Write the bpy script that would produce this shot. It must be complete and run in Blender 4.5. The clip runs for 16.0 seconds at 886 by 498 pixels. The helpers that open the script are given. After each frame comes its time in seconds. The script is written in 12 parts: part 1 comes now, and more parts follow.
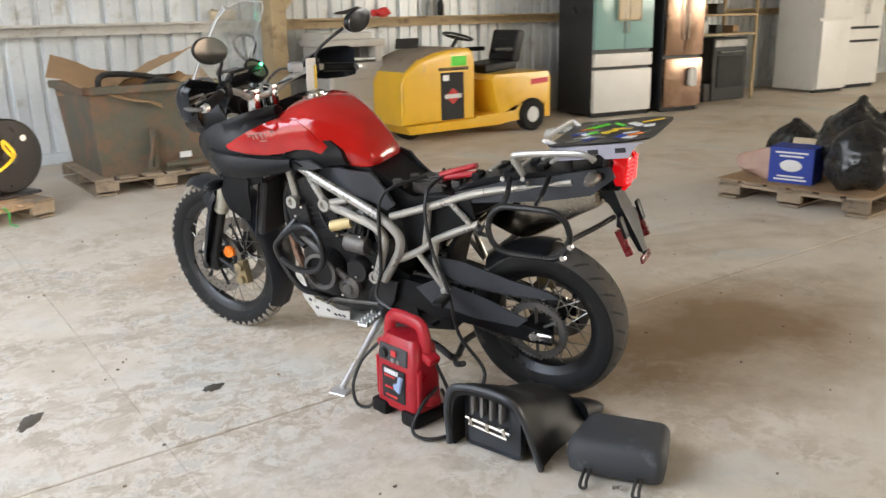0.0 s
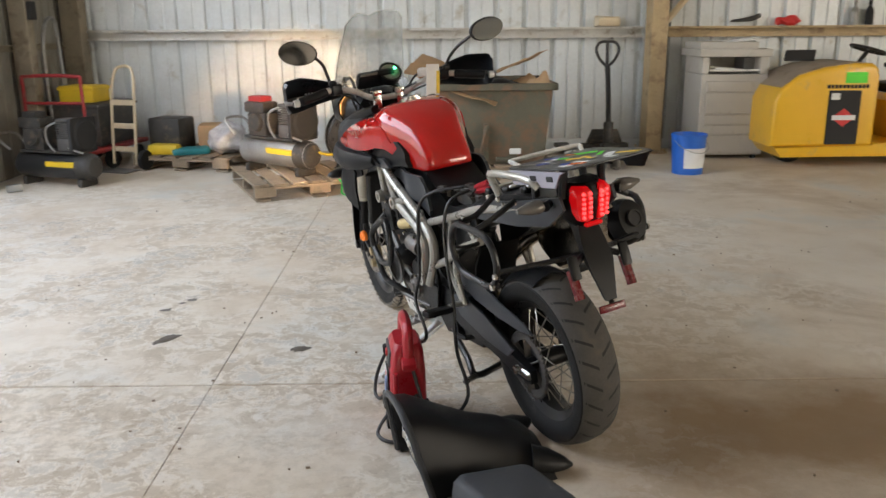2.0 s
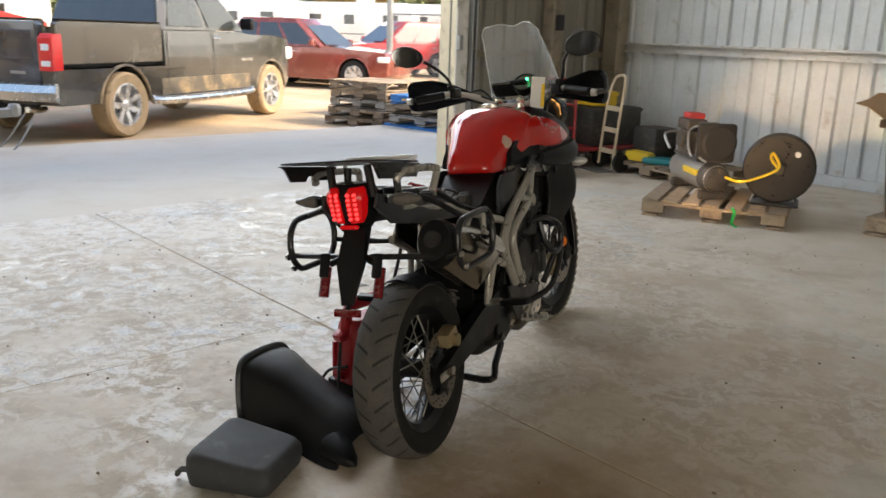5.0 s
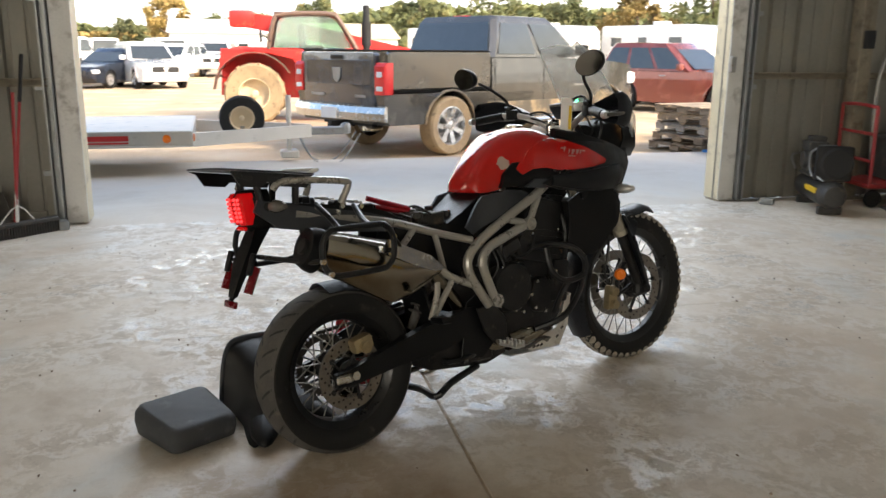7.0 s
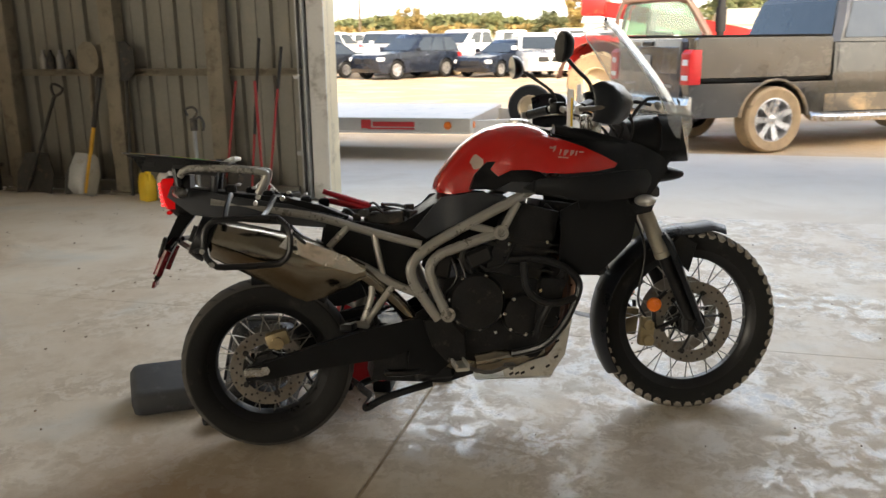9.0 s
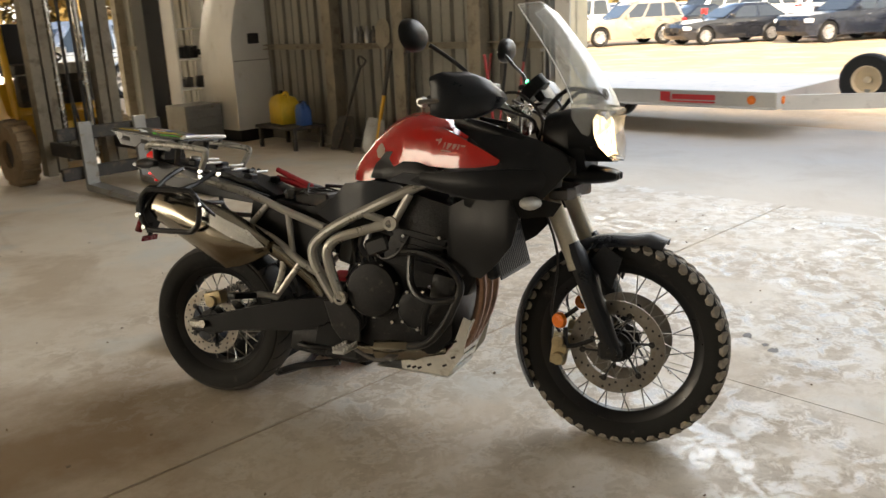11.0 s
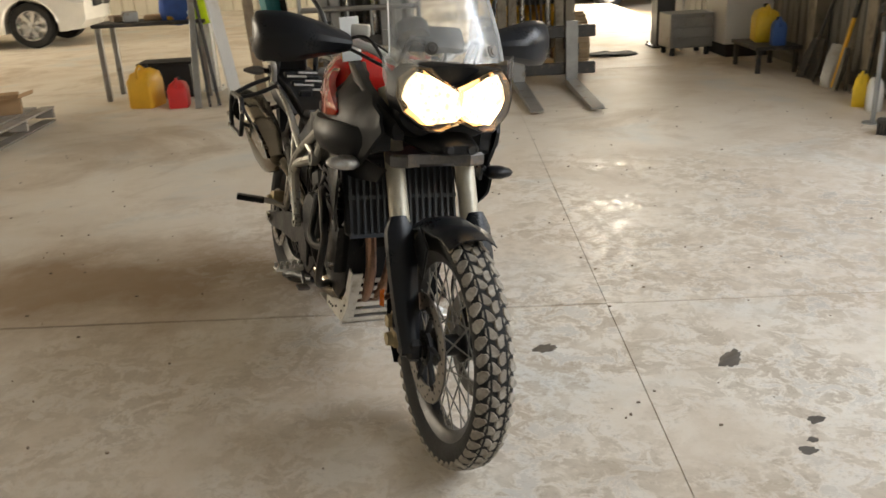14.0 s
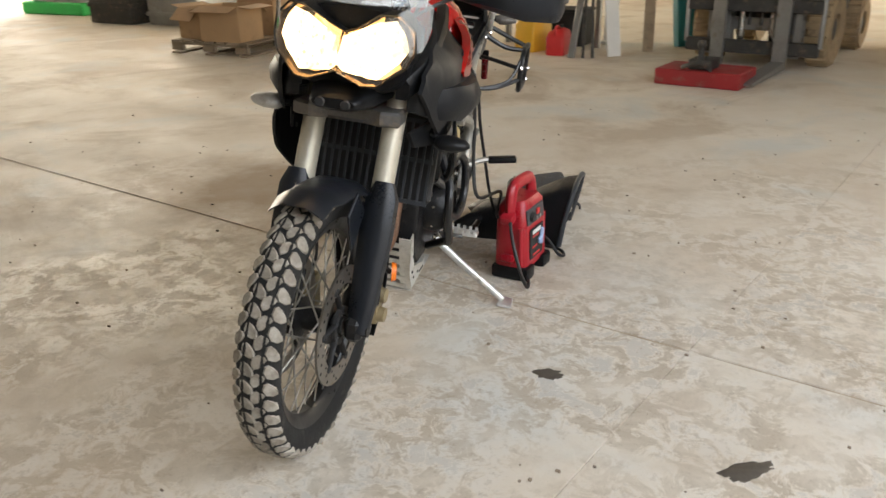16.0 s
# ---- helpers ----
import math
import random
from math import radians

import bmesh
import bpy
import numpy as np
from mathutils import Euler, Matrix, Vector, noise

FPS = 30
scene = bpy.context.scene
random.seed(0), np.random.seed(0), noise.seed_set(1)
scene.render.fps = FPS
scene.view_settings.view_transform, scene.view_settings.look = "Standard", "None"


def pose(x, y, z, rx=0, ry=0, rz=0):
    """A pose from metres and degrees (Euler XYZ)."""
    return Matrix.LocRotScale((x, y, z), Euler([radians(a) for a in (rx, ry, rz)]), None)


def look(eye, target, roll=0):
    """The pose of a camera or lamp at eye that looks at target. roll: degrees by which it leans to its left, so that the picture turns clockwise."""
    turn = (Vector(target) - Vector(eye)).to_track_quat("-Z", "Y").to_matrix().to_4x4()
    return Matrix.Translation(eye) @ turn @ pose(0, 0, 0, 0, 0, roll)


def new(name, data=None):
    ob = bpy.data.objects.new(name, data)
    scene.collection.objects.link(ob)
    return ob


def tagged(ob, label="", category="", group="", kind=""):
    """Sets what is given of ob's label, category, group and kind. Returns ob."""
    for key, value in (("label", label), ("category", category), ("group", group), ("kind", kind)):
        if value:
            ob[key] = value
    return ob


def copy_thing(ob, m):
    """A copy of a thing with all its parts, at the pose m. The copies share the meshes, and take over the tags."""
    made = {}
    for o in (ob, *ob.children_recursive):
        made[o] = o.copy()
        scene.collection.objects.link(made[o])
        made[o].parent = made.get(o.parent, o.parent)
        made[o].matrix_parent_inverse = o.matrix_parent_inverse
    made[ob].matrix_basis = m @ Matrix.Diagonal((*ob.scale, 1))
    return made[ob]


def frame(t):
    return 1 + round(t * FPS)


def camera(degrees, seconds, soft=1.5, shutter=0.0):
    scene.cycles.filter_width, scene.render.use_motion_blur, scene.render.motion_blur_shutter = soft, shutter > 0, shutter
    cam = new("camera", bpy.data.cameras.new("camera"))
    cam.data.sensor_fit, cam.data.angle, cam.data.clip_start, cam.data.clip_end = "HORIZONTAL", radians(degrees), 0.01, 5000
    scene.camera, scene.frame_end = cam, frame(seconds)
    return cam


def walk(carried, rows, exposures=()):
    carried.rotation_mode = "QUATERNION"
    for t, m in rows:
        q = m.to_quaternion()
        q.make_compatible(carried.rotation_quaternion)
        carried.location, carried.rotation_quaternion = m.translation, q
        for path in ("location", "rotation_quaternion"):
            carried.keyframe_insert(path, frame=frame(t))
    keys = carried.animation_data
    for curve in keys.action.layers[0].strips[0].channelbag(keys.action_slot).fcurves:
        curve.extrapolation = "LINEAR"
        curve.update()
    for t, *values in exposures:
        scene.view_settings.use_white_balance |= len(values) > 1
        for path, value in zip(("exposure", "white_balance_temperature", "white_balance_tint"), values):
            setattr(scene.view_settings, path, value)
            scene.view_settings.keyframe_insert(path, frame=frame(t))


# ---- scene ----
cam = camera(56.3, 16.0, shutter=0.3)
PATH = [
    (0, (0.255, -0.027, 1.334), (1.368, 1.541, 0.785), -1.2),
    (0.5, (0.601, -0.158, 1.3), (1.464, 1.561, 0.755), -1.0),
    (1, (0.991, -0.317, 1.309), (1.586, 1.517, 0.776), -0.7),
    (1.5, (1.38, -0.52, 1.354), (1.668, 1.388, 0.832), -0.7),
    (2, (1.774, -0.501, 1.327), (1.791, 1.43, 0.805), -0.4),
    (2.5, (2.194, -0.495, 1.313), (1.927, 1.42, 0.804), -0.2),
    (3, (2.675, -0.492, 1.345), (2.137, 1.369, 0.846), -0.2),
    (3.5, (3.091, -0.319, 1.32), (2.288, 1.447, 0.829), -0.1),
    (4, (3.539, -0.192, 1.321), (2.493, 1.442, 0.839), 0.1),
    (4.5, (3.854, 0.001, 1.325), (2.592, 1.479, 0.857), 0.2),
    (4.7, (3.941, 0.162, 1.333), (2.607, 1.571, 0.848), 1.0),
    (6.8, (4.785, 1.594, 1.31), (2.918, 2.14, 0.85), 0.7),
    (7, (4.847, 1.751, 1.35), (2.954, 2.2, 0.884), 0.5),
    (7.5, (4.794, 2.11, 1.327), (2.862, 2.329, 0.857), 0.4),
    (8, (4.702, 2.501, 1.341), (2.759, 2.471, 0.867), -0.0),
    (8.5, (4.696, 2.898, 1.374), (2.772, 2.638, 0.893), -0.3),
    (9, (4.56, 3.277, 1.335), (2.686, 2.776, 0.846), -0.7),
    (9.5, (4.38, 3.704, 1.34), (2.594, 2.944, 0.859), -1.1),
    (9.7, (4.31, 3.88, 1.348), (2.565, 3.031, 0.866), -1.2),
    (11.8, (3.128, 5.117, 1.367), (2.096, 3.485, 0.849), -3.0),
    (12, (2.986, 5.184, 1.368), (2.031, 3.502, 0.862), -2.8),
    (12.5, (2.591, 5.387, 1.37), (1.886, 3.598, 0.821), -2.7),
    (13, (2.254, 5.465, 1.38), (1.792, 3.609, 0.794), -2.7),
    (13.5, (1.875, 5.433, 1.378), (1.659, 3.552, 0.732), -2.9),
    (14, (1.487, 5.418, 1.361), (1.521, 3.543, 0.666), -2.9),
    (14.5, (1.154, 5.256, 1.295), (1.446, 3.416, 0.567), -2.8),
    (15, (0.802, 5.071, 1.27), (1.391, 3.314, 0.518), -2.8),
    (15.5, (0.42, 4.925, 1.281), (1.285, 3.292, 0.517), -2.1),
    (16, (0.185, 4.659, 1.233), (1.292, 3.167, 0.491), -1.2),
]
walk(cam, [(t, look(eye, target, roll)) for t, eye, target, roll in PATH],
     exposures=[(0, 2.56, 6400, 10), (1.5, 2.30, 6450, 10), (3, 1.98, 6500, 10), (3.8, 1.77, 6550, 9), (7, 1.80, 6350, 8), (9, 1.87, 6650, 8), (9.7, 1.94, 6800, 9), (12, 2.0, 7150, 9), (16, 2.2, 6800, 9)])

# ---- light ----
world = bpy.data.worlds.new("sky")
scene.world = world
world.use_nodes = True
_n = world.node_tree.nodes
_sky = _n.new("ShaderNodeTexSky")
_sky.sky_type = "NISHITA"
_sky.sun_disc = False
SUN_EL, SUN_AZ = radians(33), radians(35)
_sky.sun_elevation = SUN_EL
_sky.sun_rotation = radians(90) - SUN_AZ
_sky.air_density, _sky.dust_density, _sky.ozone_density = 1.0, 4.0, 0.6
_bg = _n["Background"]
_bg.inputs["Strength"].default_value = 0.15
world.node_tree.links.new(_sky.outputs[0], _bg.inputs["Color"])

sun = new("sun", bpy.data.lights.new("sun", "SUN"))
sun.data.energy, sun.data.angle, sun.data.color = 1.4, radians(0.6), (1.0, 0.80, 0.56)
sun.matrix_world = look((30 * math.cos(SUN_AZ), 30 * math.sin(SUN_AZ), 30 * math.tan(SUN_EL)), (0, 0, 0))


def daylight(name, at, towards, w, h, power, color):
    """The sky's light in a large opening."""
    lamp = new(name, bpy.data.lights.new(name, "AREA"))
    lamp.data.shape, lamp.data.size, lamp.data.size_y = "RECTANGLE", w, h
    lamp.data.energy, lamp.data.color = power, color
    lamp.matrix_world = look(at, towards)
    return lamp


daylight("door_daylight", (-2.35, 3.25, 3.25), (2.6, 3.25, 0.0), 5.3, 1.7, 41, (0.97, 0.98, 1.0))
daylight("side_daylight", (-2.45, -10.6, 1.9), (3.0, -9.0, 0.8), 6.5, 3.2, 205, (1.0, 0.90, 0.74))
# fill lamp added to brighten the hall; its east opening is unseen
daylight("east_fill", (17.4, -4.5, 2.9), (5.0, 0.0, 0.8), 12.0, 2.4, 225, (1.0, 0.88, 0.71))


# glowing ring added all round for pale horizon haze; it also lights the hall
def haze_glow_ring():
    m = bpy.data.materials.new("haze_glow")
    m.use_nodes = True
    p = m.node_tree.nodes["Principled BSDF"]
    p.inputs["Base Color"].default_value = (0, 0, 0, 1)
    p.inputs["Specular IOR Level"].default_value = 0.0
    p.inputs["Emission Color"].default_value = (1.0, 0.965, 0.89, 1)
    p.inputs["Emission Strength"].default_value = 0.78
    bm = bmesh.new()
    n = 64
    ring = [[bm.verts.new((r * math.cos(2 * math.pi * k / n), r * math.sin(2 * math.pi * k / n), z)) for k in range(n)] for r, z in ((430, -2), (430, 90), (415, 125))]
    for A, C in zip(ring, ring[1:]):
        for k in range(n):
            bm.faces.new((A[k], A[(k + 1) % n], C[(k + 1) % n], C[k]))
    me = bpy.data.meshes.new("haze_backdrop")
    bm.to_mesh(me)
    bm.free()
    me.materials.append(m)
    tagged(new("haze_backdrop", me), "glowing backdrop for pale haze along the horizon", "sky", kind="structure")


haze_glow_ring()


# ---- materials ----
def mat(name, col, rough=0.6, metal=0.0, var=0.18, scale=6.0, col2=None, amount=0.0, bump=0.15, fine=90.0, coat=0.0, spec=0.5, rvar=0.12, piece=0.0):
    """A surface with large and small variation in colour, gloss and relief. col2: a second colour in patches (dust, rust), over that share."""
    m = bpy.data.materials.new(name)
    m.use_nodes = True
    nt = m.node_tree
    N, L = nt.nodes, nt.links
    b = N["Principled BSDF"]
    tc = N.new("ShaderNodeTexCoord")
    info = N.new("ShaderNodeObjectInfo")
    add = N.new("ShaderNodeVectorMath")
    add.operation = "ADD"
    mul = N.new("ShaderNodeMath")
    mul.operation = "MULTIPLY"
    mul.inputs[1].default_value = 40
    L.new(info.outputs["Random"], mul.inputs[0])
    L.new(tc.outputs["Object"], add.inputs[0])
    L.new(mul.outputs[0], add.inputs[1])
    big, small = N.new("ShaderNodeTexNoise"), N.new("ShaderNodeTexNoise")
    big.inputs["Scale"].default_value, big.inputs["Detail"].default_value = scale, 5
    small.inputs["Scale"].default_value, small.inputs["Detail"].default_value = fine, 3
    for t in (big, small):
        L.new(add.outputs[0], t.inputs["Vector"])
    mix = N.new("ShaderNodeMix")
    mix.data_type = "FLOAT"
    mix.inputs[0].default_value = 0.35
    L.new(big.outputs["Fac"], mix.inputs[2])
    L.new(small.outputs["Fac"], mix.inputs[3])
    ramp = N.new("ShaderNodeValToRGB")
    lo, hi = [max(0.0, c * (1 - var)) for c in col], [min(1.0, c * (1 + var)) for c in col]
    ramp.color_ramp.elements[0].position, ramp.color_ramp.elements[1].position = 0.32, 0.68
    ramp.color_ramp.elements[0].color, ramp.color_ramp.elements[1].color = (*lo, 1), (*hi, 1)
    L.new(mix.outputs[0], ramp.inputs[0])
    out = ramp.outputs[0]
    if col2:
        patch = N.new("ShaderNodeTexNoise")
        patch.inputs["Scale"].default_value, patch.inputs["Detail"].default_value = scale * 1.7, 8
        patch.inputs["Roughness"].default_value = 0.65
        L.new(add.outputs[0], patch.inputs["Vector"])
        pr = N.new("ShaderNodeMapRange")
        pr.inputs["From Min"].default_value, pr.inputs["From Max"].default_value = 0.68 - amount * 0.4, 0.80 - amount * 0.3
        L.new(patch.outputs["Fac"], pr.inputs["Value"])
        cm = N.new("ShaderNodeMix")
        cm.data_type = "RGBA"
        cm.inputs[7].default_value = (*col2, 1)
        L.new(pr.outputs[0], cm.inputs[0])
        L.new(out, cm.inputs[6])
        out = cm.outputs[2]
    if piece:
        hs = N.new("ShaderNodeHueSaturation")
        pm = N.new("ShaderNodeMapRange")
        pm.inputs["To Min"].default_value, pm.inputs["To Max"].default_value = 1 - piece, 1 + piece
        L.new(info.outputs["Random"], pm.inputs["Value"])
        L.new(pm.outputs[0], hs.inputs["Value"])
        L.new(out, hs.inputs["Color"])
        out = hs.outputs[0]
    L.new(out, b.inputs["Base Color"])
    rr = N.new("ShaderNodeMapRange")
    rr.inputs["From Min"].default_value, rr.inputs["From Max"].default_value = 0.3, 0.7
    rr.inputs["To Min"].default_value, rr.inputs["To Max"].default_value = max(0.02, rough - rvar), min(1.0, rough + rvar)
    L.new(mix.outputs[0], rr.inputs["Value"])
    L.new(rr.outputs[0], b.inputs["Roughness"])
    b.inputs["Metallic"].default_value = metal
    b.inputs["Specular IOR Level"].default_value = spec
    b.inputs["Coat Weight"].default_value = coat
    b.inputs["Coat Roughness"].default_value = 0.05
    if bump:
        bp = N.new("ShaderNodeBump")
        bp.inputs["Strength"].default_value, bp.inputs["Distance"].default_value = bump, 0.004
        L.new(small.outputs["Fac"], bp.inputs["Height"])
        L.new(bp.outputs[0], b.inputs["Normal"])
    return m


def glow(name, col, strength, base=(0.2, 0.2, 0.2)):
    m = bpy.data.materials.new(name)
    m.use_nodes = True
    b = m.node_tree.nodes["Principled BSDF"]
    b.inputs["Base Color"].default_value = (*base, 1)
    b.inputs["Emission Color"].default_value = (*col, 1)
    b.inputs["Emission Strength"].default_value = strength
    b.inputs["Roughness"].default_value = 0.25
    return m


def clear(name, tint, rough=0.03, alpha_mix=0.75, ior=1.45):
    """Thin clear sheet: mostly see-through, with real gloss on it."""
    m = bpy.data.materials.new(name)
    m.use_nodes = True
    nt = m.node_tree
    N, L = nt.nodes, nt.links
    N.remove(N["Principled BSDF"])
    tr, gl, df, fr = (N.new("ShaderNodeBsdf" + k) for k in ("Transparent", "Glossy", "Diffuse", "Transparent"))
    N.remove(fr)
    tr.inputs[0].default_value = (*tint, 1)
    gl.inputs["Roughness"].default_value = rough
    df.inputs[0].default_value = (0.75, 0.78, 0.8, 1)
    lw0 = N.new("ShaderNodeLayerWeight")
    pw = N.new("ShaderNodeMath")
    pw.operation = "POWER"
    pw.inputs[1].default_value = 3.5
    L.new(lw0.outputs["Facing"], pw.inputs[0])
    lw = N.new("ShaderNodeMapRange")
    lw.inputs["To Min"].default_value, lw.inputs["To Max"].default_value = 0.035, 0.75
    L.new(pw.outputs[0], lw.inputs["Value"])
    noi = N.new("ShaderNodeTexNoise")
    noi.inputs["Scale"].default_value, noi.inputs["Detail"].default_value = 14, 6
    haze = N.new("ShaderNodeMapRange")
    haze.inputs["From Min"].default_value, haze.inputs["From Max"].default_value = 0.35, 0.75
    haze.inputs["To Min"].default_value, haze.inputs["To Max"].default_value = (1 - alpha_mix) * 0.5, 1 - alpha_mix
    L.new(noi.outputs["Fac"], haze.inputs["Value"])
    m1, m2 = N.new("ShaderNodeMixShader"), N.new("ShaderNodeMixShader")
    L.new(haze.outputs[0], m1.inputs[0])
    L.new(tr.outputs[0], m1.inputs[1])
    L.new(df.outputs[0], m1.inputs[2])
    L.new(lw.outputs[0], m2.inputs[0])
    L.new(m1.outputs[0], m2.inputs[1])
    L.new(gl.outputs[0], m2.inputs[2])
    L.new(m2.outputs[0], N["Material Output"].inputs["Surface"])
    return m


def concrete_material(name, outside=False):
    m = bpy.data.materials.new(name)
    m.use_nodes = True
    nt = m.node_tree
    N, L = nt.nodes, nt.links
    b = N["Principled BSDF"]
    geo = N.new("ShaderNodeNewGeometry")

    def noi(scale, detail=6, rough=0.6, dist=0.0):
        t = N.new("ShaderNodeTexNoise")
        t.inputs["Scale"].default_value, t.inputs["Detail"].default_value = scale, detail
        t.inputs["Roughness"].default_value, t.inputs["Distortion"].default_value = rough, dist
        L.new(geo.outputs["Position"], t.inputs["Vector"])
        return t.outputs["Fac"]

    def step(v, a, c, lo=0.0, hi=1.0):
        t = N.new("ShaderNodeMapRange")
        t.inputs["From Min"].default_value, t.inputs["From Max"].default_value = a, c
        t.inputs["To Min"].default_value, t.inputs["To Max"].default_value = lo, hi
        L.new(v, t.inputs["Value"])
        return t.outputs[0]

    def blend(fac, a, c, mode="MIX"):
        t = N.new("ShaderNodeMix")
        t.data_type, t.blend_type = "RGBA", mode
        L.new(fac, t.inputs[0])
        for k, v in ((6, a), (7, c)):
            if isinstance(v, tuple):
                t.inputs[k].default_value = (*v, 1)
            else:
                L.new(v, t.inputs[k])
        return t.outputs[2]

    broad, mid, fine, grit, flake = noi(0.45, 4), noi(2.2, 8, 0.62, 0.35), noi(26, 5, 0.7), noi(140, 2), noi(9, 8, 0.75, 0.3)
    base = blend(step(broad, 0.36, 0.64), (0.630, 0.550, 0.445), (0.750, 0.690, 0.592))
    base = blend(step(mid, 0.50, 0.74, 0, 0.40), base, (0.800, 0.775, 0.715))
    base = blend(step(noi(0.75, 7, 0.66, 0.8), 0.52, 0.64, 0, 0.60), base, (0.440, 0.345, 0.240))
    base = blend(step(mid, 0.46, 0.30, 0, 0.50), base, (0.520, 0.430, 0.325))
    base = blend(step(noi(1.1, 5, 0.6, 0.4), 0.54, 0.68, 0, 0.55), base, (0.545, 0.575, 0.560))
    base = blend(step(flake, 0.58, 0.70, 0, 0.18), base, (0.800, 0.790, 0.760))
    base = blend(step(fine, 0.62, 0.74, 0, 0.38), base, (0.300, 0.262, 0.215))
    base = blend(step(grit, 0.66, 0.76, 0, 0.40), base, (0.250, 0.222, 0.190))

    def math_node(op, u, v):
        t = N.new("ShaderNodeMath")
        t.operation = op
        for k, q in ((0, u), (1, v)):
            if isinstance(q, (int, float)):
                t.inputs[k].default_value = q
            else:
                L.new(q, t.inputs[k])
        return t.outputs[0]

    def near(cx, cy, rx, ry, wobble, inner):
        """1 inside an uneven round patch of the floor, falling to 0 at its edge."""
        dx = math_node("DIVIDE", math_node("SUBTRACT", sx.outputs["X"], cx), rx)
        dy = math_node("DIVIDE", math_node("SUBTRACT", sx.outputs["Y"], cy), ry)
        d = math_node("SQRT", math_node("ADD", math_node("MULTIPLY", dx, dx), math_node("MULTIPLY", dy, dy)), 0)
        return step(math_node("ADD", d, wobble), 1.0, inner)

    sx = N.new("ShaderNodeSeparateXYZ")
    L.new(geo.outputs["Position"], sx.inputs[0])
    if outside:
        base = blend(step(broad, 0.2, 0.8, 0.55, 0.8), base, (0.60, 0.54, 0.45))
        rough, height = step(mid, 0.3, 0.7, 0.85, 0.65), step(fine, 0.3, 0.7, 0.0, 0.35)
    else:
        # brown dirt trodden in beside the joint, with the motorcycle's shadow painted in
        dirt = near(2.98, 1.98, 1.35, 0.66, step(noi(1.6, 7, 0.65), 0.25, 0.75, -0.50, 0.50), 0.25)
        base = blend(math_node("MULTIPLY", dirt, 0.95), base, (0.335, 0.235, 0.140))
        grime = near(0.40, 2.05, 1.2, 0.62, step(noi(1.8, 7, 0.68), 0.25, 0.75, -0.5, 0.5), 0.3)
        base = blend(math_node("MULTIPLY", grime, step(noi(17, 8, 0.75), 0.45, 0.60, 0.0, 0.55)), base, (0.360, 0.300, 0.225))
        # the sealer is flaking off beside the doorway
        worn = near(-1.4, 3.1, 5.6, 3.6, step(noi(0.7, 6, 0.6), 0.2, 0.8, -0.45, 0.45), 0.55)
        chips, pits = noi(11, 15, 0.72, 0.6), noi(38, 8, 0.75)
        worn = math_node("MULTIPLY", worn, step(noi(1.9, 8, 0.66, 0.5), 0.40, 0.56, 0.12, 1.0))
        sealed = math_node("MULTIPLY", worn, step(chips, 0.495, 0.545))
        bare = math_node("MULTIPLY", worn, step(pits, 0.52, 0.62, 0.0, 0.7))
        skin = math_node("MULTIPLY", sealed, step(bare, 0.0, 0.5, 1.0, 0.15))
        base = blend(math_node("MULTIPLY", worn, step(chips, 0.510, 0.46, 0.0, 0.78)), base, (0.430, 0.362, 0.275))
        # cool tint of the sky's reflection mixed into the colour of sealed patches
        base = blend(math_node("MULTIPLY", sealed, 0.30), base, (0.660, 0.675, 0.680))
        base = blend(bare, base, (0.375, 0.310, 0.235))
        matt = math_node("ADD", step(mid, 0.36, 0.60, 0.66, 0.52), step(flake, 0.35, 0.68, -0.04, 0.14))
        rough = math_node("SUBTRACT", matt, math_node("MULTIPLY", skin, 0.46))
        height = math_node("ADD", step(fine, 0.3, 0.7, 0.0, 0.35), math_node("MULTIPLY", math_node("SUBTRACT", step(chips, 0.44, 0.53), bare), math_node("MULTIPLY", worn, 0.3)))
    L.new(base, b.inputs["Base Color"])
    L.new(rough, b.inputs["Roughness"])
    if outside:
        b.inputs["Specular IOR Level"].default_value = 0.2
    else:
        L.new(step(skin, 0.0, 1.0, 0.42, 0.95), b.inputs["Specular IOR Level"])
    bp = N.new("ShaderNodeBump")
    bp.inputs["Strength"].default_value, bp.inputs["Distance"].default_value = 0.22, 0.002
    L.new(height, bp.inputs["Height"])
    L.new(bp.outputs[0], b.inputs["Normal"])
    return m


M_JOINT = mat("joint_dust", (0.44, 0.36, 0.265), 0.95, var=0.25, scale=9, col2=(0.25, 0.2, 0.15), amount=0.4)
M_FLOOR = concrete_material("worn_concrete")
M_APRON = concrete_material("outdoor_concrete", True)
M_DIRT = mat("dry_dirt", (0.46, 0.34, 0.21), 0.95, var=0.22, scale=0.4, col2=(0.55, 0.45, 0.32), amount=0.5, fine=18, bump=0.4)
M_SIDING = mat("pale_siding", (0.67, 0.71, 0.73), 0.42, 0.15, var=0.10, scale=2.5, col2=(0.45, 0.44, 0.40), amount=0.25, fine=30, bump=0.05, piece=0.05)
# dull siding, its colour darkened further for the shade on the door wall
M_SIDING_W = mat("dull_shaded_siding", (0.225, 0.215, 0.185), 0.6, 0.1, var=0.14, scale=2.0, col2=(0.25, 0.23, 0.19), amount=0.4, fine=30, bump=0.05, piece=0.06)
M_SIDING_S = mat("cream_siding", (0.62, 0.58, 0.47), 0.6, 0.0, var=0.08, scale=2.0, fine=30, bump=0.05, piece=0.04)
M_GIRT = mat("girt_steel", (0.60, 0.60, 0.58), 0.45, 0.5, var=0.15, scale=5, col2=(0.30, 0.25, 0.2), amount=0.3)
M_TAN = mat("tan_paint", (0.46, 0.35, 0.20), 0.6, var=0.18, scale=4, col2=(0.25, 0.17, 0.10), amount=0.35)
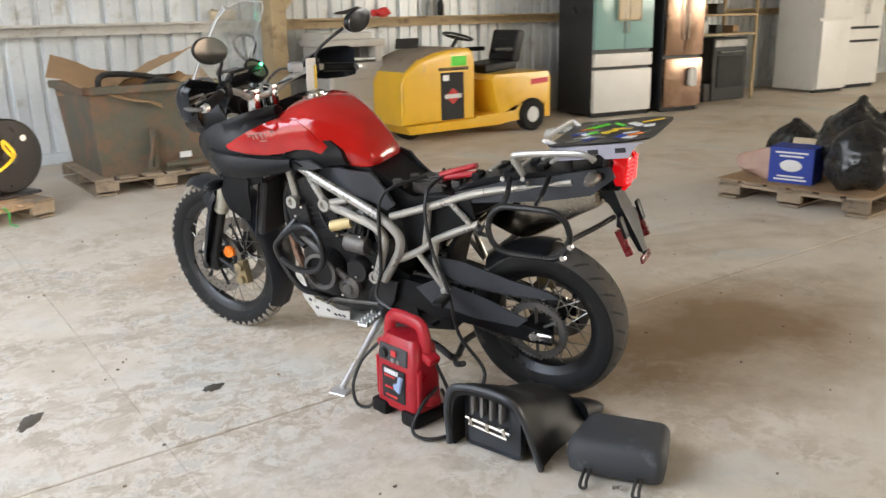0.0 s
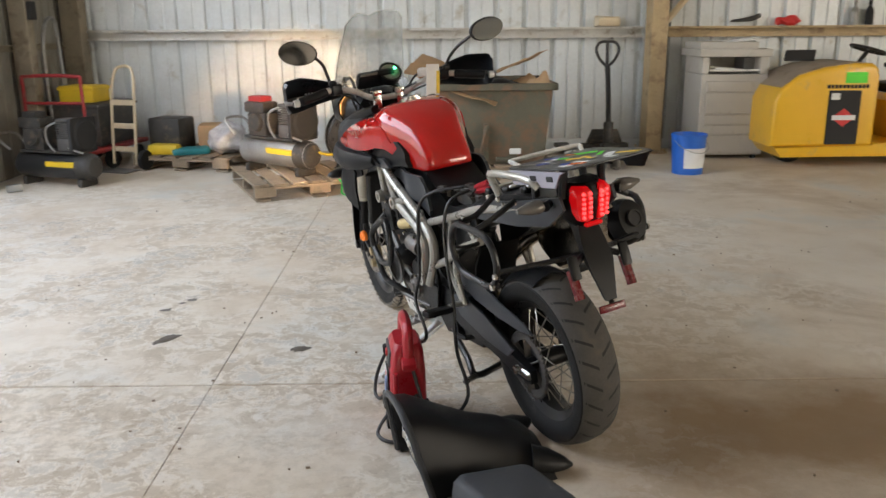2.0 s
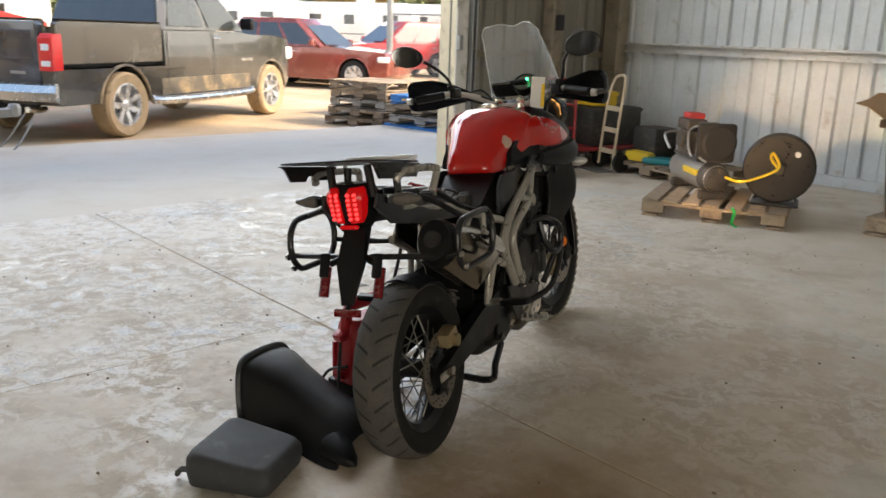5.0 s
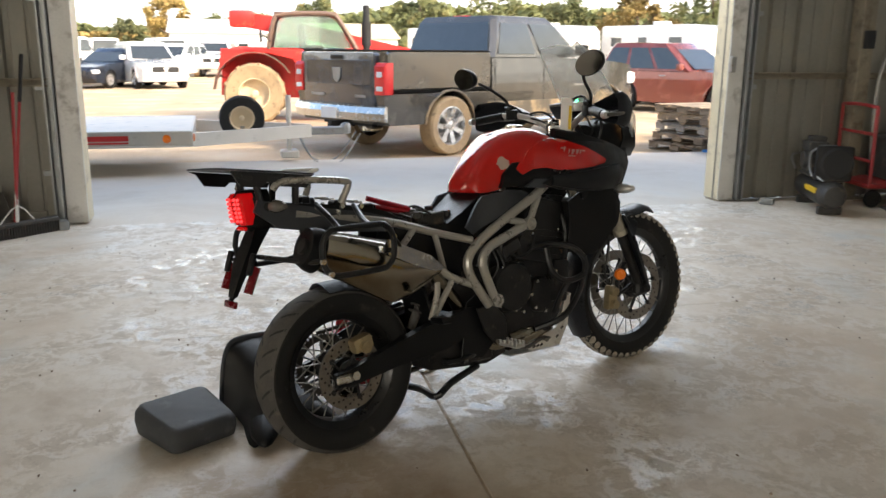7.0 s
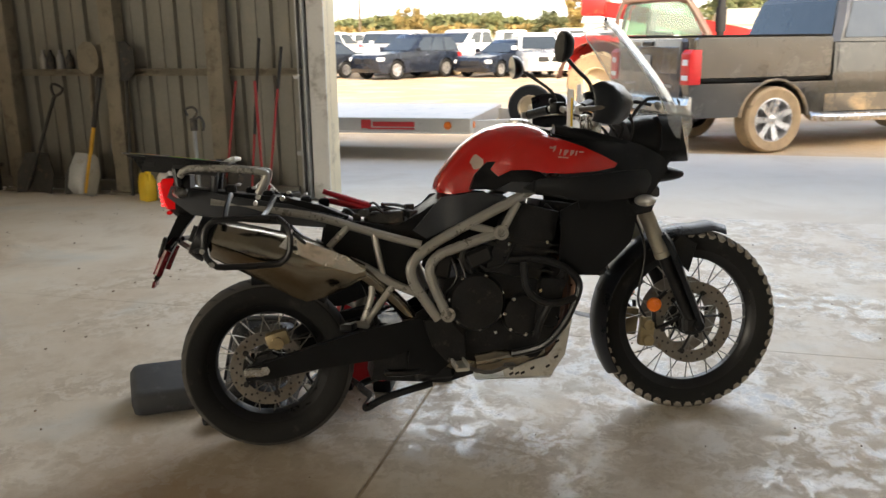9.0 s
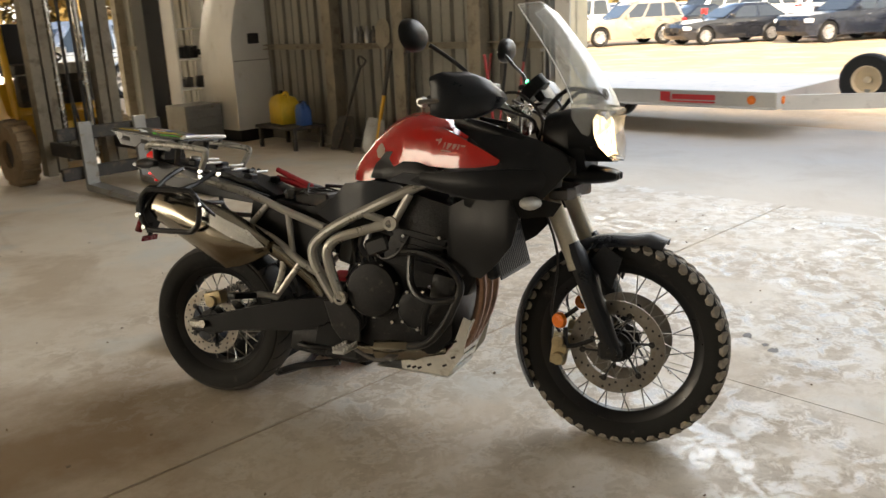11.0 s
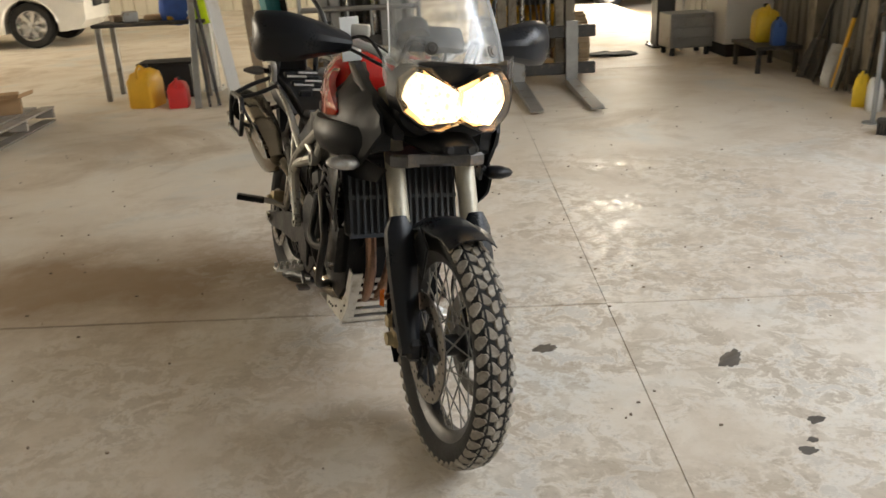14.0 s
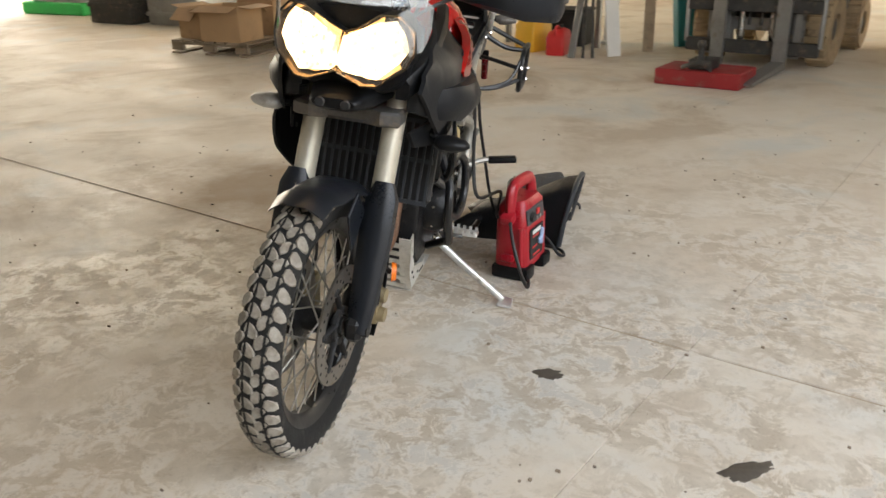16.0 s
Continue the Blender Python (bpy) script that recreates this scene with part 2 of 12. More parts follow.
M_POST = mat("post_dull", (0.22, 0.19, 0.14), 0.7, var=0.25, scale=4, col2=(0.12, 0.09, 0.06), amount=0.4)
M_CREAM = mat("cream_trim", (0.60, 0.53, 0.37), 0.5, var=0.10, scale=3, col2=(0.36, 0.31, 0.23), amount=0.35)
M_WHITEJ = mat("white_trim", (0.62, 0.61, 0.58), 0.5, var=0.12, scale=3, col2=(0.28, 0.26, 0.23), amount=0.4)
M_GALV = mat("galvanised", (0.30, 0.31, 0.31), 0.45, 0.7, var=0.2, scale=10)
M_ROOF = mat("roof_sheet", (0.45, 0.44, 0.42), 0.6, 0.0, var=0.1, scale=1.0)

M_RED = mat("red_tank_paint", (0.44, 0.009, 0.007), 0.14, 0.0, var=0.05, scale=20, bump=0.0, coat=0.9, rvar=0.05, spec=0.22)
M_BLACKP = mat("black_plastic", (0.0055, 0.006, 0.007), 0.38, var=0.25, scale=12, col2=(0.03, 0.029, 0.027), amount=0.07, bump=0.15, fine=260, spec=0.22)
M_GREYP = mat("dark_grey_plastic", (0.042, 0.046, 0.053), 0.38, var=0.18, scale=10, col2=(0.055, 0.055, 0.055), amount=0.2, bump=0.15, fine=260, spec=0.32)
M_GUARD = mat("blueblack_plastic", (0.010, 0.012, 0.016), 0.34, var=0.15, scale=9, bump=0.08, fine=220, spec=0.3)
M_SHROUD = mat("shroud_plastic", (0.010, 0.011, 0.013), 0.44, var=0.15, scale=10, col2=(0.03, 0.03, 0.03), amount=0.10, bump=0.12, fine=260, spec=0.26)
M_FRAME = mat("silver_frame_paint", (0.37, 0.36, 0.33), 0.32, 0.45, var=0.05, scale=12, col2=(0.30, 0.285, 0.25), amount=0.15, bump=0.04)
M_ENGINE = mat("black_engine", (0.016, 0.016, 0.017), 0.4, 0.2, var=0.4, scale=16, col2=(0.065, 0.057, 0.050), amount=0.22, bump=0.3, fine=160, spec=0.32)
M_ENGGREY = mat("grey_casting", (0.13, 0.125, 0.12), 0.5, 0.6, var=0.3, scale=14, col2=(0.22, 0.18, 0.14), amount=0.3, bump=0.3)
M_RUBBER = mat("tyre_rubber", (0.012, 0.012, 0.012), 0.75, var=0.25, scale=8, col2=(0.05, 0.046, 0.04), amount=0.22, bump=0.3, fine=120, spec=0.32)
M_TREAD = mat("dusty_tread", (0.235, 0.208, 0.172), 0.9, var=0.25, scale=14, col2=(0.38, 0.35, 0.30), amount=0.6, bump=0.4, fine=120)
M_TYREB = mat("dusty_road_tread", (0.075, 0.071, 0.066), 0.8, var=0.3, scale=10, col2=(0.10, 0.09, 0.075), amount=0.35, bump=0.3, fine=120)
M_CHROME = mat("bright_steel", (0.62, 0.61, 0.58), 0.22, 1.0, var=0.15, scale=20, col2=(0.35, 0.30, 0.24), amount=0.1, bump=0.05)
M_SPOKE = mat("spoke_steel", (0.34, 0.33, 0.30), 0.38, 0.8, var=0.2, scale=20, col2=(0.22, 0.19, 0.15), amount=0.2, bump=0.0)
M_FORK = mat("fork_tube", (0.46, 0.43, 0.35), 0.42, 0.35, var=0.1, scale=9, col2=(0.4, 0.37, 0.3), amount=0.2, bump=0.04)
M_ALU = mat("raw_aluminium", (0.62, 0.62, 0.61), 0.4, 0.75, var=0.14, scale=10, col2=(0.42, 0.39, 0.34), amount=0.3, bump=0.1)
M_SKID = mat("skid_aluminium", (0.66, 0.65, 0.61), 0.42, 0.55, var=0.15, scale=12, col2=(0.38, 0.35, 0.29), amount=0.35, bump=0.15)
M_MUF = mat("muffler_steel", (0.30, 0.268, 0.215), 0.19, 1.0, var=0.12, scale=6, col2=(0.36, 0.30, 0.22), amount=0.12, bump=0.03)
M_DISC = mat("brake_disc_steel", (0.26, 0.24, 0.215), 0.4, 0.9, var=0.2, scale=18, col2=(0.22, 0.17, 0.12), amount=0.3, bump=0.05)
M_COPPER = mat("heat_blued_pipe", (0.36, 0.22, 0.16), 0.35, 0.9, var=0.3, scale=14, col2=(0.18, 0.13, 0.10), amount=0.4)
M_GOLD = mat("caliper_gold", (0.36, 0.29, 0.17), 0.45, 0.6, var=0.2, scale=16, col2=(0.2, 0.16, 0.1), amount=0.3)
M_BLKTUBE = mat("black_tube", (0.009, 0.0095, 0.011), 0.34, 0.1, var=0.2, scale=14, col2=(0.08, 0.07, 0.06), amount=0.10, bump=0.05)
M_SEAT = mat("seat_vinyl", (0.006, 0.0066, 0.008), 0.40, var=0.15, scale=9, col2=(0.02, 0.021, 0.023), amount=0.12, bump=0.3, fine=420, spec=0.3)
M_SEATG = mat("grey_seat_vinyl", (0.046, 0.050, 0.057), 0.6, var=0.12, scale=9, col2=(0.12, 0.125, 0.135), amount=0.25, bump=0.5, fine=420)
M_CASERED = mat("starter_red", (0.36, 0.010, 0.020), 0.35, var=0.1, scale=12, bump=0.1, fine=200)
M_CABLE = mat("black_cable", (0.012, 0.012, 0.013), 0.4, var=0.2, scale=20, bump=0.0)
M_YELLOW = mat("cart_yellow", (0.80, 0.46, 0.025), 0.35, var=0.07, scale=4, col2=(0.55, 0.36, 0.12), amount=0.2, bump=0.04, coat=0.3)
M_DUSTY = mat("dusty_brown", (0.30, 0.24, 0.18), 0.85, var=0.2, scale=5, col2=(0.2, 0.15, 0.1), amount=0.3)
M_DARK = mat("dark_matt", (0.015, 0.015, 0.016), 0.7, var=0.3, scale=8)
M_DARKM = mat("dark_machine", (0.05, 0.048, 0.045), 0.6, 0.3, var=0.4, scale=9, col2=(0.14, 0.11, 0.08), amount=0.35, bump=0.3)
M_WOOD = mat("pallet_wood", (0.30, 0.235, 0.165), 0.85, var=0.25, scale=7, col2=(0.16, 0.12, 0.085), amount=0.3, bump=0.5, fine=70, piece=0.25)
M_GREYWOOD = mat("grey_pallet_wood", (0.36, 0.33, 0.29), 0.85, var=0.2, scale=7, col2=(0.2, 0.18, 0.15), amount=0.3, bump=0.5, fine=70, piece=0.2)
M_CARD = mat("cardboard", (0.40, 0.26, 0.14), 0.85, var=0.10, scale=5, col2=(0.30, 0.19, 0.10), amount=0.25, bump=0.1)
M_RUSTG = mat("rusty_green_steel", (0.12, 0.115, 0.085), 0.75, 0.1, var=0.25, scale=3.0, col2=(0.20, 0.12, 0.075), amount=0.55, bump=0.2)
M_COPIER = mat("copier_grey", (0.50, 0.48, 0.44), 0.5, var=0.05, scale=4, col2=(0.40, 0.37, 0.32), amount=0.25, bump=0.05)
M_COPIERD = mat("copier_dark", (0.16, 0.155, 0.15), 0.5, var=0.1, scale=6)
M_WHITE = mat("white_enamel", (0.74, 0.74, 0.72), 0.35, var=0.05, scale=3, col2=(0.6, 0.58, 0.53), amount=0.2, bump=0.02)
M_BLACKE = mat("black_enamel", (0.022, 0.023, 0.025), 0.35, var=0.15, scale=4, bump=0.03)
M_TEALG = mat("teal_glass_door", (0.26, 0.44, 0.42), 0.18, var=0.05, scale=3, bump=0.0)
M_STAIN = mat("brown_stainless", (0.33, 0.22, 0.16), 0.25, 0.9, var=0.15, scale=3, bump=0.02)
M_STEELG = mat("grey_steel", (0.30, 0.30, 0.29), 0.45, 0.7, var=0.2, scale=6, col2=(0.2, 0.16, 0.12), amount=0.25)
M_BLUE = mat("bucket_blue", (0.02, 0.13, 0.55), 0.4, var=0.1, scale=8)
M_LABEL = mat("white_label", (0.75, 0.76, 0.76), 0.6, var=0.06, scale=12)
M_HIVIS = mat("hi_vis_yellow", (0.62, 0.85, 0.02), 0.7, var=0.1, scale=14)
M_CLOTHB = mat("blue_cloth", (0.04, 0.10, 0.36), 0.85, var=0.2, scale=14)
M_TEAL = mat("teal_paint", (0.02, 0.22, 0.25), 0.55, var=0.2, scale=5, col2=(0.2, 0.2, 0.17), amount=0.2)
M_REDP = mat("red_plastic", (0.58, 0.03, 0.03), 0.45, var=0.12, scale=8, col2=(0.35, 0.05, 0.04), amount=0.2)
M_REDST = mat("red_steel", (0.30, 0.022, 0.025), 0.5, var=0.15, scale=6, col2=(0.25, 0.1, 0.08), amount=0.3)
M_ORANGE = mat("jug_yellow", (0.72, 0.40, 0.03), 0.45, var=0.1, scale=8)
M_YPLAST = mat("yellow_plastic", (0.75, 0.52, 0.03), 0.45, var=0.1, scale=8)
M_GREEN = mat("green_strap", (0.03, 0.55, 0.12), 0.6, var=0.1, scale=9)
M_LIME = mat("lime_sticker", (0.12, 0.75, 0.05), 0.5, var=0.05, scale=9)
M_BAG = mat("black_bag_film", (0.016, 0.017, 0.018), 0.28, var=0.3, scale=8, bump=0.5, fine=30)
M_BEIGE = mat("beige_handle", (0.62, 0.52, 0.36), 0.5, var=0.1, scale=8)
M_BOXBLUE = mat("printed_blue_card", (0.015, 0.045, 0.32), 0.5, var=0.1, scale=8)
M_PINK = mat("pink_paper", (0.52, 0.36, 0.29), 0.85, var=0.12, scale=10, bump=0.3)
M_OIL = mat("oil_stain", (0.095, 0.080, 0.064), 0.5, var=0.3, scale=18, bump=0.2)
M_MIRROR = mat("mirror_glass", (0.28, 0.28, 0.28), 0.05, 1.0, var=0.02, bump=0.0, rvar=0.01)
M_ORANGEL = mat("amber_reflector", (0.85, 0.20, 0.02), 0.25, var=0.08, scale=40, bump=0.0)
M_REDL = mat("red_reflector", (0.14, 0.006, 0.010), 0.25, var=0.1, scale=40, bump=0.0)
M_SMOKE = mat("smoked_lens", (0.13, 0.12, 0.11), 0.15, var=0.1, bump=0.0)
M_SCREEN = clear("clear_screen", (0.93, 0.94, 0.94), 0.05, 0.70)
M_LENS = clear("clear_lens", (0.97, 0.96, 0.94), 0.03, 0.97)
M_TAIL = glow("tail_glow", (1.0, 0.006, 0.010), 0.075, (0.35, 0.004, 0.004))
M_TAILD = glow("tail_led", (1.0, 0.05, 0.05), 0.55, (0.4, 0.01, 0.01))


def facets(name, col, lo, hi, base, scale):
    """Lit reflector: its glow is broken up by the facets and ribs of the glass."""
    m = glow(name, col, 1.0, base)
    N, L = m.node_tree.nodes, m.node_tree.links
    tc, vo, no, mx, rg = (N.new("ShaderNode" + k) for k in ("TexCoord", "TexVoronoi", "TexNoise", "Math", "MapRange"))
    vo.inputs["Scale"].default_value, no.inputs["Scale"].default_value = scale, scale * 0.55
    for t in (vo, no):
        L.new(tc.outputs["Object"], t.inputs["Vector"])
    mx.operation = "MULTIPLY"
    L.new(vo.outputs["Distance"], mx.inputs[0])
    L.new(no.outputs["Fac"], mx.inputs[1])
    rg.inputs["From Min"].default_value, rg.inputs["From Max"].default_value = 0.10, 0.34
    rg.inputs["To Min"].default_value, rg.inputs["To Max"].default_value = lo, hi
    L.new(mx.outputs[0], rg.inputs["Value"])
    L.new(rg.outputs[0], N["Principled BSDF"].inputs["Emission Strength"])
    return m


M_HEAD = facets("headlight_glow", (1.0, 0.70, 0.36), 0.28, 1.6, (0.9, 0.8, 0.6), 60)
M_HEADD = facets("headlight_rim_glow", (1.0, 0.46, 0.13), 0.10, 0.55, (0.7, 0.5, 0.3), 42)
M_DASHG = glow("dash_green", (0.05, 1.0, 0.3), 3.0)
# truck sides, colour warmed for the sunlit ground they mirror
M_TRUCK = mat("truck_paint", (0.085, 0.080, 0.070), 0.22, 0.5, var=0.12, scale=3, col2=(0.16, 0.12, 0.07), amount=0.05, bump=0.0, coat=1.0)
M_CARWIN = mat("car_glass", (0.035, 0.042, 0.046), 0.06, 0.0, var=0.1, bump=0.0, spec=0.9)
M_RIM = mat("alloy_rim", (0.62, 0.62, 0.62), 0.3, 0.8, var=0.1, scale=12, bump=0.0)
M_MUD = mat("muddy_tyre", (0.34, 0.25, 0.15), 0.9, var=0.25, scale=6, col2=(0.16, 0.12, 0.08), amount=0.3, bump=0.4)
M_LEAF = mat("leaves", (0.135, 0.150, 0.060), 0.8, var=0.35, scale=0.25, col2=(0.26, 0.22, 0.08), amount=0.35, piece=0.3, fine=12)
M_LEAFY = mat("autumn_leaves", (0.28, 0.20, 0.065), 0.8, var=0.3, scale=0.25, col2=(0.13, 0.13, 0.03), amount=0.35, piece=0.25, fine=12)
M_BARK = mat("bark", (0.12, 0.09, 0.06), 0.9, var=0.3, scale=5)


# ---- mesh tools ----
def box(bm, c, s, bev=0.0, rot=None, segs=1):
    v = bmesh.ops.create_cube(bm, size=1.0)["verts"]
    bmesh.ops.scale(bm, vec=s, verts=v)
    if bev:
        e = list({k for x in v for k in x.link_edges})
        r = bmesh.ops.bevel(bm, geom=e, offset=bev, segments=segs, affect="EDGES", profile=0.6)
        v = list({x for f in r["faces"] for x in f.verts} | {x for x in v if x.is_valid})
    if rot is not None:
        bmesh.ops.transform(bm, matrix=rot, verts=v)
    bmesh.ops.translate(bm, vec=c, verts=v)
    return v


def rot(ax, deg):
    return Matrix.Rotation(radians(deg), 4, ax)


def basis_for(d):
    d = Vector(d).normalized()
    a = Vector((0, 0, 1)) if abs(d.z) < 0.9 else Vector((1, 0, 0))
    u = d.cross(a).normalized()
    return d, u, d.cross(u)


def spline(pts, n=4, closed=False):
    P = [Vector(p) for p in pts]
    if len(P) < 3:
        return P
    out, m = [], len(P)
    for i in range(m if closed else m - 1):
        p0, p1, p2, p3 = (P[(i + k) % m] if closed else P[min(max(i + k, 0), m - 1)] for k in (-1, 0, 1, 2))
        for j in range(n):
            t = j / n
            out.append(0.5 * ((2 * p1) + (p2 - p0) * t + (2 * p0 - 5 * p1 + 4 * p2 - p3) * t * t + (3 * p1 - p0 - 3 * p2 + p3) * t ** 3))
    if not closed:
        out.append(P[-1])
    return out


def tube(bm, pts, r, seg=8, n=4, closed=False, flat=1.0):
    P = spline(pts, n, closed)
    rings, u = [], None
    for i, p in enumerate(P):
        d = (P[(i + 1) % len(P)] - P[i - 1]) if closed or 0 < i < len(P) - 1 else (P[min(i + 1, len(P) - 1)] - P[max(i - 1, 0)])
        d.normalize()
        if u is None:
            u = basis_for(d)[1]
        u = (u - d * u.dot(d)).normalized()
        w = d.cross(u)
        rad = r[min(len(r) - 1, int(round(i * (len(r) - 1) / max(1, len(P) - 1))))] if isinstance(r, (list, tuple)) else r
        rings.append([bm.verts.new(p + rad * (math.cos(a) * u + flat * math.sin(a) * w)) for a in (2 * math.pi * k / seg for k in range(seg))])
    for i in range(len(rings) if closed else len(rings) - 1):
        A, B = rings[i], rings[(i + 1) % len(rings)]
        for k in range(seg):
            bm.faces.new((A[k], A[(k + 1) % seg], B[(k + 1) % seg], B[k]))
    if not closed:
        bm.faces.new(rings[0][::-1])
        bm.faces.new(rings[-1])
    return rings


def cyl(bm, p0, p1, r, r1=None, seg=16):
    p0, p1 = Vector(p0), Vector(p1)
    return lathe(bm, [(0, 0), (r, 0), (r if r1 is None else r1, (p1 - p0).length), (0, (p1 - p0).length)], p0, p1 - p0, seg)


def lathe(bm, prof, origin=(0, 0, 0), axis=(0, 0, 1), seg=24, closed=False):
    """Turns a profile of (radius, height) about an axis."""
    d, u, w = basis_for(axis)
    o = Vector(origin)
    rings = []
    for r, h in prof:
        if r < 1e-6:
            rings.append([bm.verts.new(o + d * h)])
        else:
            rings.append([bm.verts.new(o + d * h + r * (math.cos(a) * u + math.sin(a) * w)) for a in (2 * math.pi * k / seg for k in range(seg))])
    pairs = list(zip(rings, rings[1:])) + ([(rings[-1], rings[0])] if closed else [])
    for A, B in pairs:
        for k in range(seg):
            j = (k + 1) % seg
            if len(A) == 1 and len(B) == 1:
                continue
            if len(A) == 1:
                bm.faces.new((A[0], B[k], B[j]))
            elif len(B) == 1:
                bm.faces.new((A[k], A[j], B[0]))
            else:
                bm.faces.new((A[k], A[j], B[j], B[k]))
    return rings


def loft(bm, rings, cap=True, closed=True):
    R = [[bm.verts.new(p) for p in ring] for ring in rings]
    for A, B in zip(R, R[1:]):
        n = len(A)
        for k in range(n if closed else n - 1):
            bm.faces.new((A[k], A[(k + 1) % n], B[(k + 1) % n], B[k]))
    if cap and closed:
        bm.faces.new(R[0][::-1])
        bm.faces.new(R[-1])
    return R


def prism(bm, poly, a, b, axis="y", bev=0.0, segs=1):
    """A polygon of (x, z) carried from y = a to y = b (axis x: (y, z); axis z: (x, y))."""
    place = {"y": lambda p, h: (p[0], h, p[1]), "x": lambda p, h: (h, p[0], p[1]), "z": lambda p, h: (p[0], p[1], h)}[axis]
    A, B = [bm.verts.new(place(p, a)) for p in poly], [bm.verts.new(place(p, b)) for p in poly]
    n = len(poly)
    F = [bm.faces.new(A), bm.faces.new(B[::-1])] + [bm.faces.new((A[k], B[k], B[(k + 1) % n], A[(k + 1) % n])) for k in range(n)]
    if bev:
        e = list({x for f in F[:2] for x in f.edges})
        bmesh.ops.bevel(bm, geom=e, offset=bev, segments=segs, affect="EDGES", profile=0.6)
    return F


def panel(bm, poly, yfun, thick, cuts=2, bev=0.0):
    """A curved plate: a polygon of (x, z), bent to y = yfun(x, z), with a thickness towards the middle."""
    V = [bm.verts.new((p[0], 0, p[1])) for p in poly]
    f = bm.faces.new(V)
    res = bmesh.ops.triangulate(bm, faces=[f])
    fs = res["faces"]
    for _ in range(cuts):
        ed = list({e for k in fs for e in k.edges})
        r = bmesh.ops.subdivide_edges(bm, edges=ed, cuts=1, use_grid_fill=True)
        fs = list({k for k in (x for x in r["geom_inner"] + r["geom"] if isinstance(x, bmesh.types.BMFace))} | set(k for k in fs if k.is_valid))
        fs = list({k for x in fs for k in [x] if x.is_valid})
    vs = list({v for k in fs for v in k.verts})
    ext = bmesh.ops.extrude_face_region(bm, geom=fs, use_keep_orig=True)
    ev = [x for x in ext["geom"] if isinstance(x, bmesh.types.BMVert)]
    for v in vs:
        v.co.y = yfun(v.co.x, v.co.z)
    for v in ev:
        y = yfun(v.co.x, v.co.z)
        v.co.y = y - math.copysign(thick, y)
    bmesh.ops.recalc_face_normals(bm, faces=bm.faces)


def mesh_of(name, bm, material, sharp=35, smooth=True):
    bmesh.ops.recalc_face_normals(bm, faces=bm.faces)
    me = bpy.data.meshes.new(name)
    bm.to_mesh(me)
    bm.free()
    me.materials.append(material)
    if smooth:
        me.polygons.foreach_set("use_smooth", [True] * len(me.polygons))
        me.set_sharp_from_angle(angle=radians(sharp))
    return me


def part(name, bm, material, parent, label="", m=None, sharp=35):
    ob = new(name, bm if isinstance(bm, bpy.types.Mesh) else mesh_of(name, bm, material, sharp))
    ob.parent = parent
    if m is not None:
        ob.matrix_basis = m
    return tagged(ob, label)


def loose(name, bm, material, parent, label="", m=None, sharp=35):
    """Each separate piece of a mesh as a part of its own."""
    bm.verts.ensure_lookup_table()
    seen = set()
    for v0 in bm.verts:
        if v0 in seen:
            continue
        stack, group = [v0], []
        seen.add(v0)
        while stack:
            v = stack.pop()
            group.append(v)
            for ed in v.link_edges:
                o = ed.other_vert(v)
                if o not in seen:
                    seen.add(o)
                    stack.append(o)
        b2 = bmesh.new()
        mp = {v: b2.verts.new(v.co) for v in group}
        for fc in {x for v in group for x in v.link_faces}:
            b2.faces.new([mp[v] for v in fc.verts])
        part(name, b2, material, parent, label, m, sharp)
    bm.free()


def thing(name, label, category, m=None, group="", kind=""):
    """An Empty at the base of a thing, which parents its parts."""
    ob = new(name)
    ob.empty_display_size = 0.1
    if m is not None:
        ob.matrix_basis = m
    return tagged(ob, label, category, group, kind)


def solid(name, bm, material, label, category, m=None, group="", kind="", sharp=35):
    """A thing of one mesh."""
    ob = new(name, mesh_of(name, bm, material, sharp))
    if m is not None:
        ob.matrix_basis = m
    return tagged(ob, label, category, group, kind)


def B():
    return bmesh.new()


def crumple(bm, amount, scale, seed=0.0):
    for v in bm.verts:
        v.co += amount * noise.noise_vector(v.co * scale + Vector((seed, seed * 0.7, seed * 1.3)))


# ---- the building ----
X0, X1, Y0, Y1, HALL = -2.10, 18.0, -16.0, 8.60, 4.4
DOOR_A, DOOR_B, DOOR_H = 0.50, 6.05, 4.15

bm = B()
box(bm, (0, 0, -0.37), (3000, 3000, 0.5))
ground = solid("ground", bm, M_DIRT, "dry tan dirt yard outside the building", "ground", kind="structure")

bm = B()
box(bm, (8.06, -3.7, -0.049), (19.98, 24.7, 0.09))
floor = solid("floor", bm, M_JOINT, "worn stained concrete floor with joints", "floor", kind="structure")


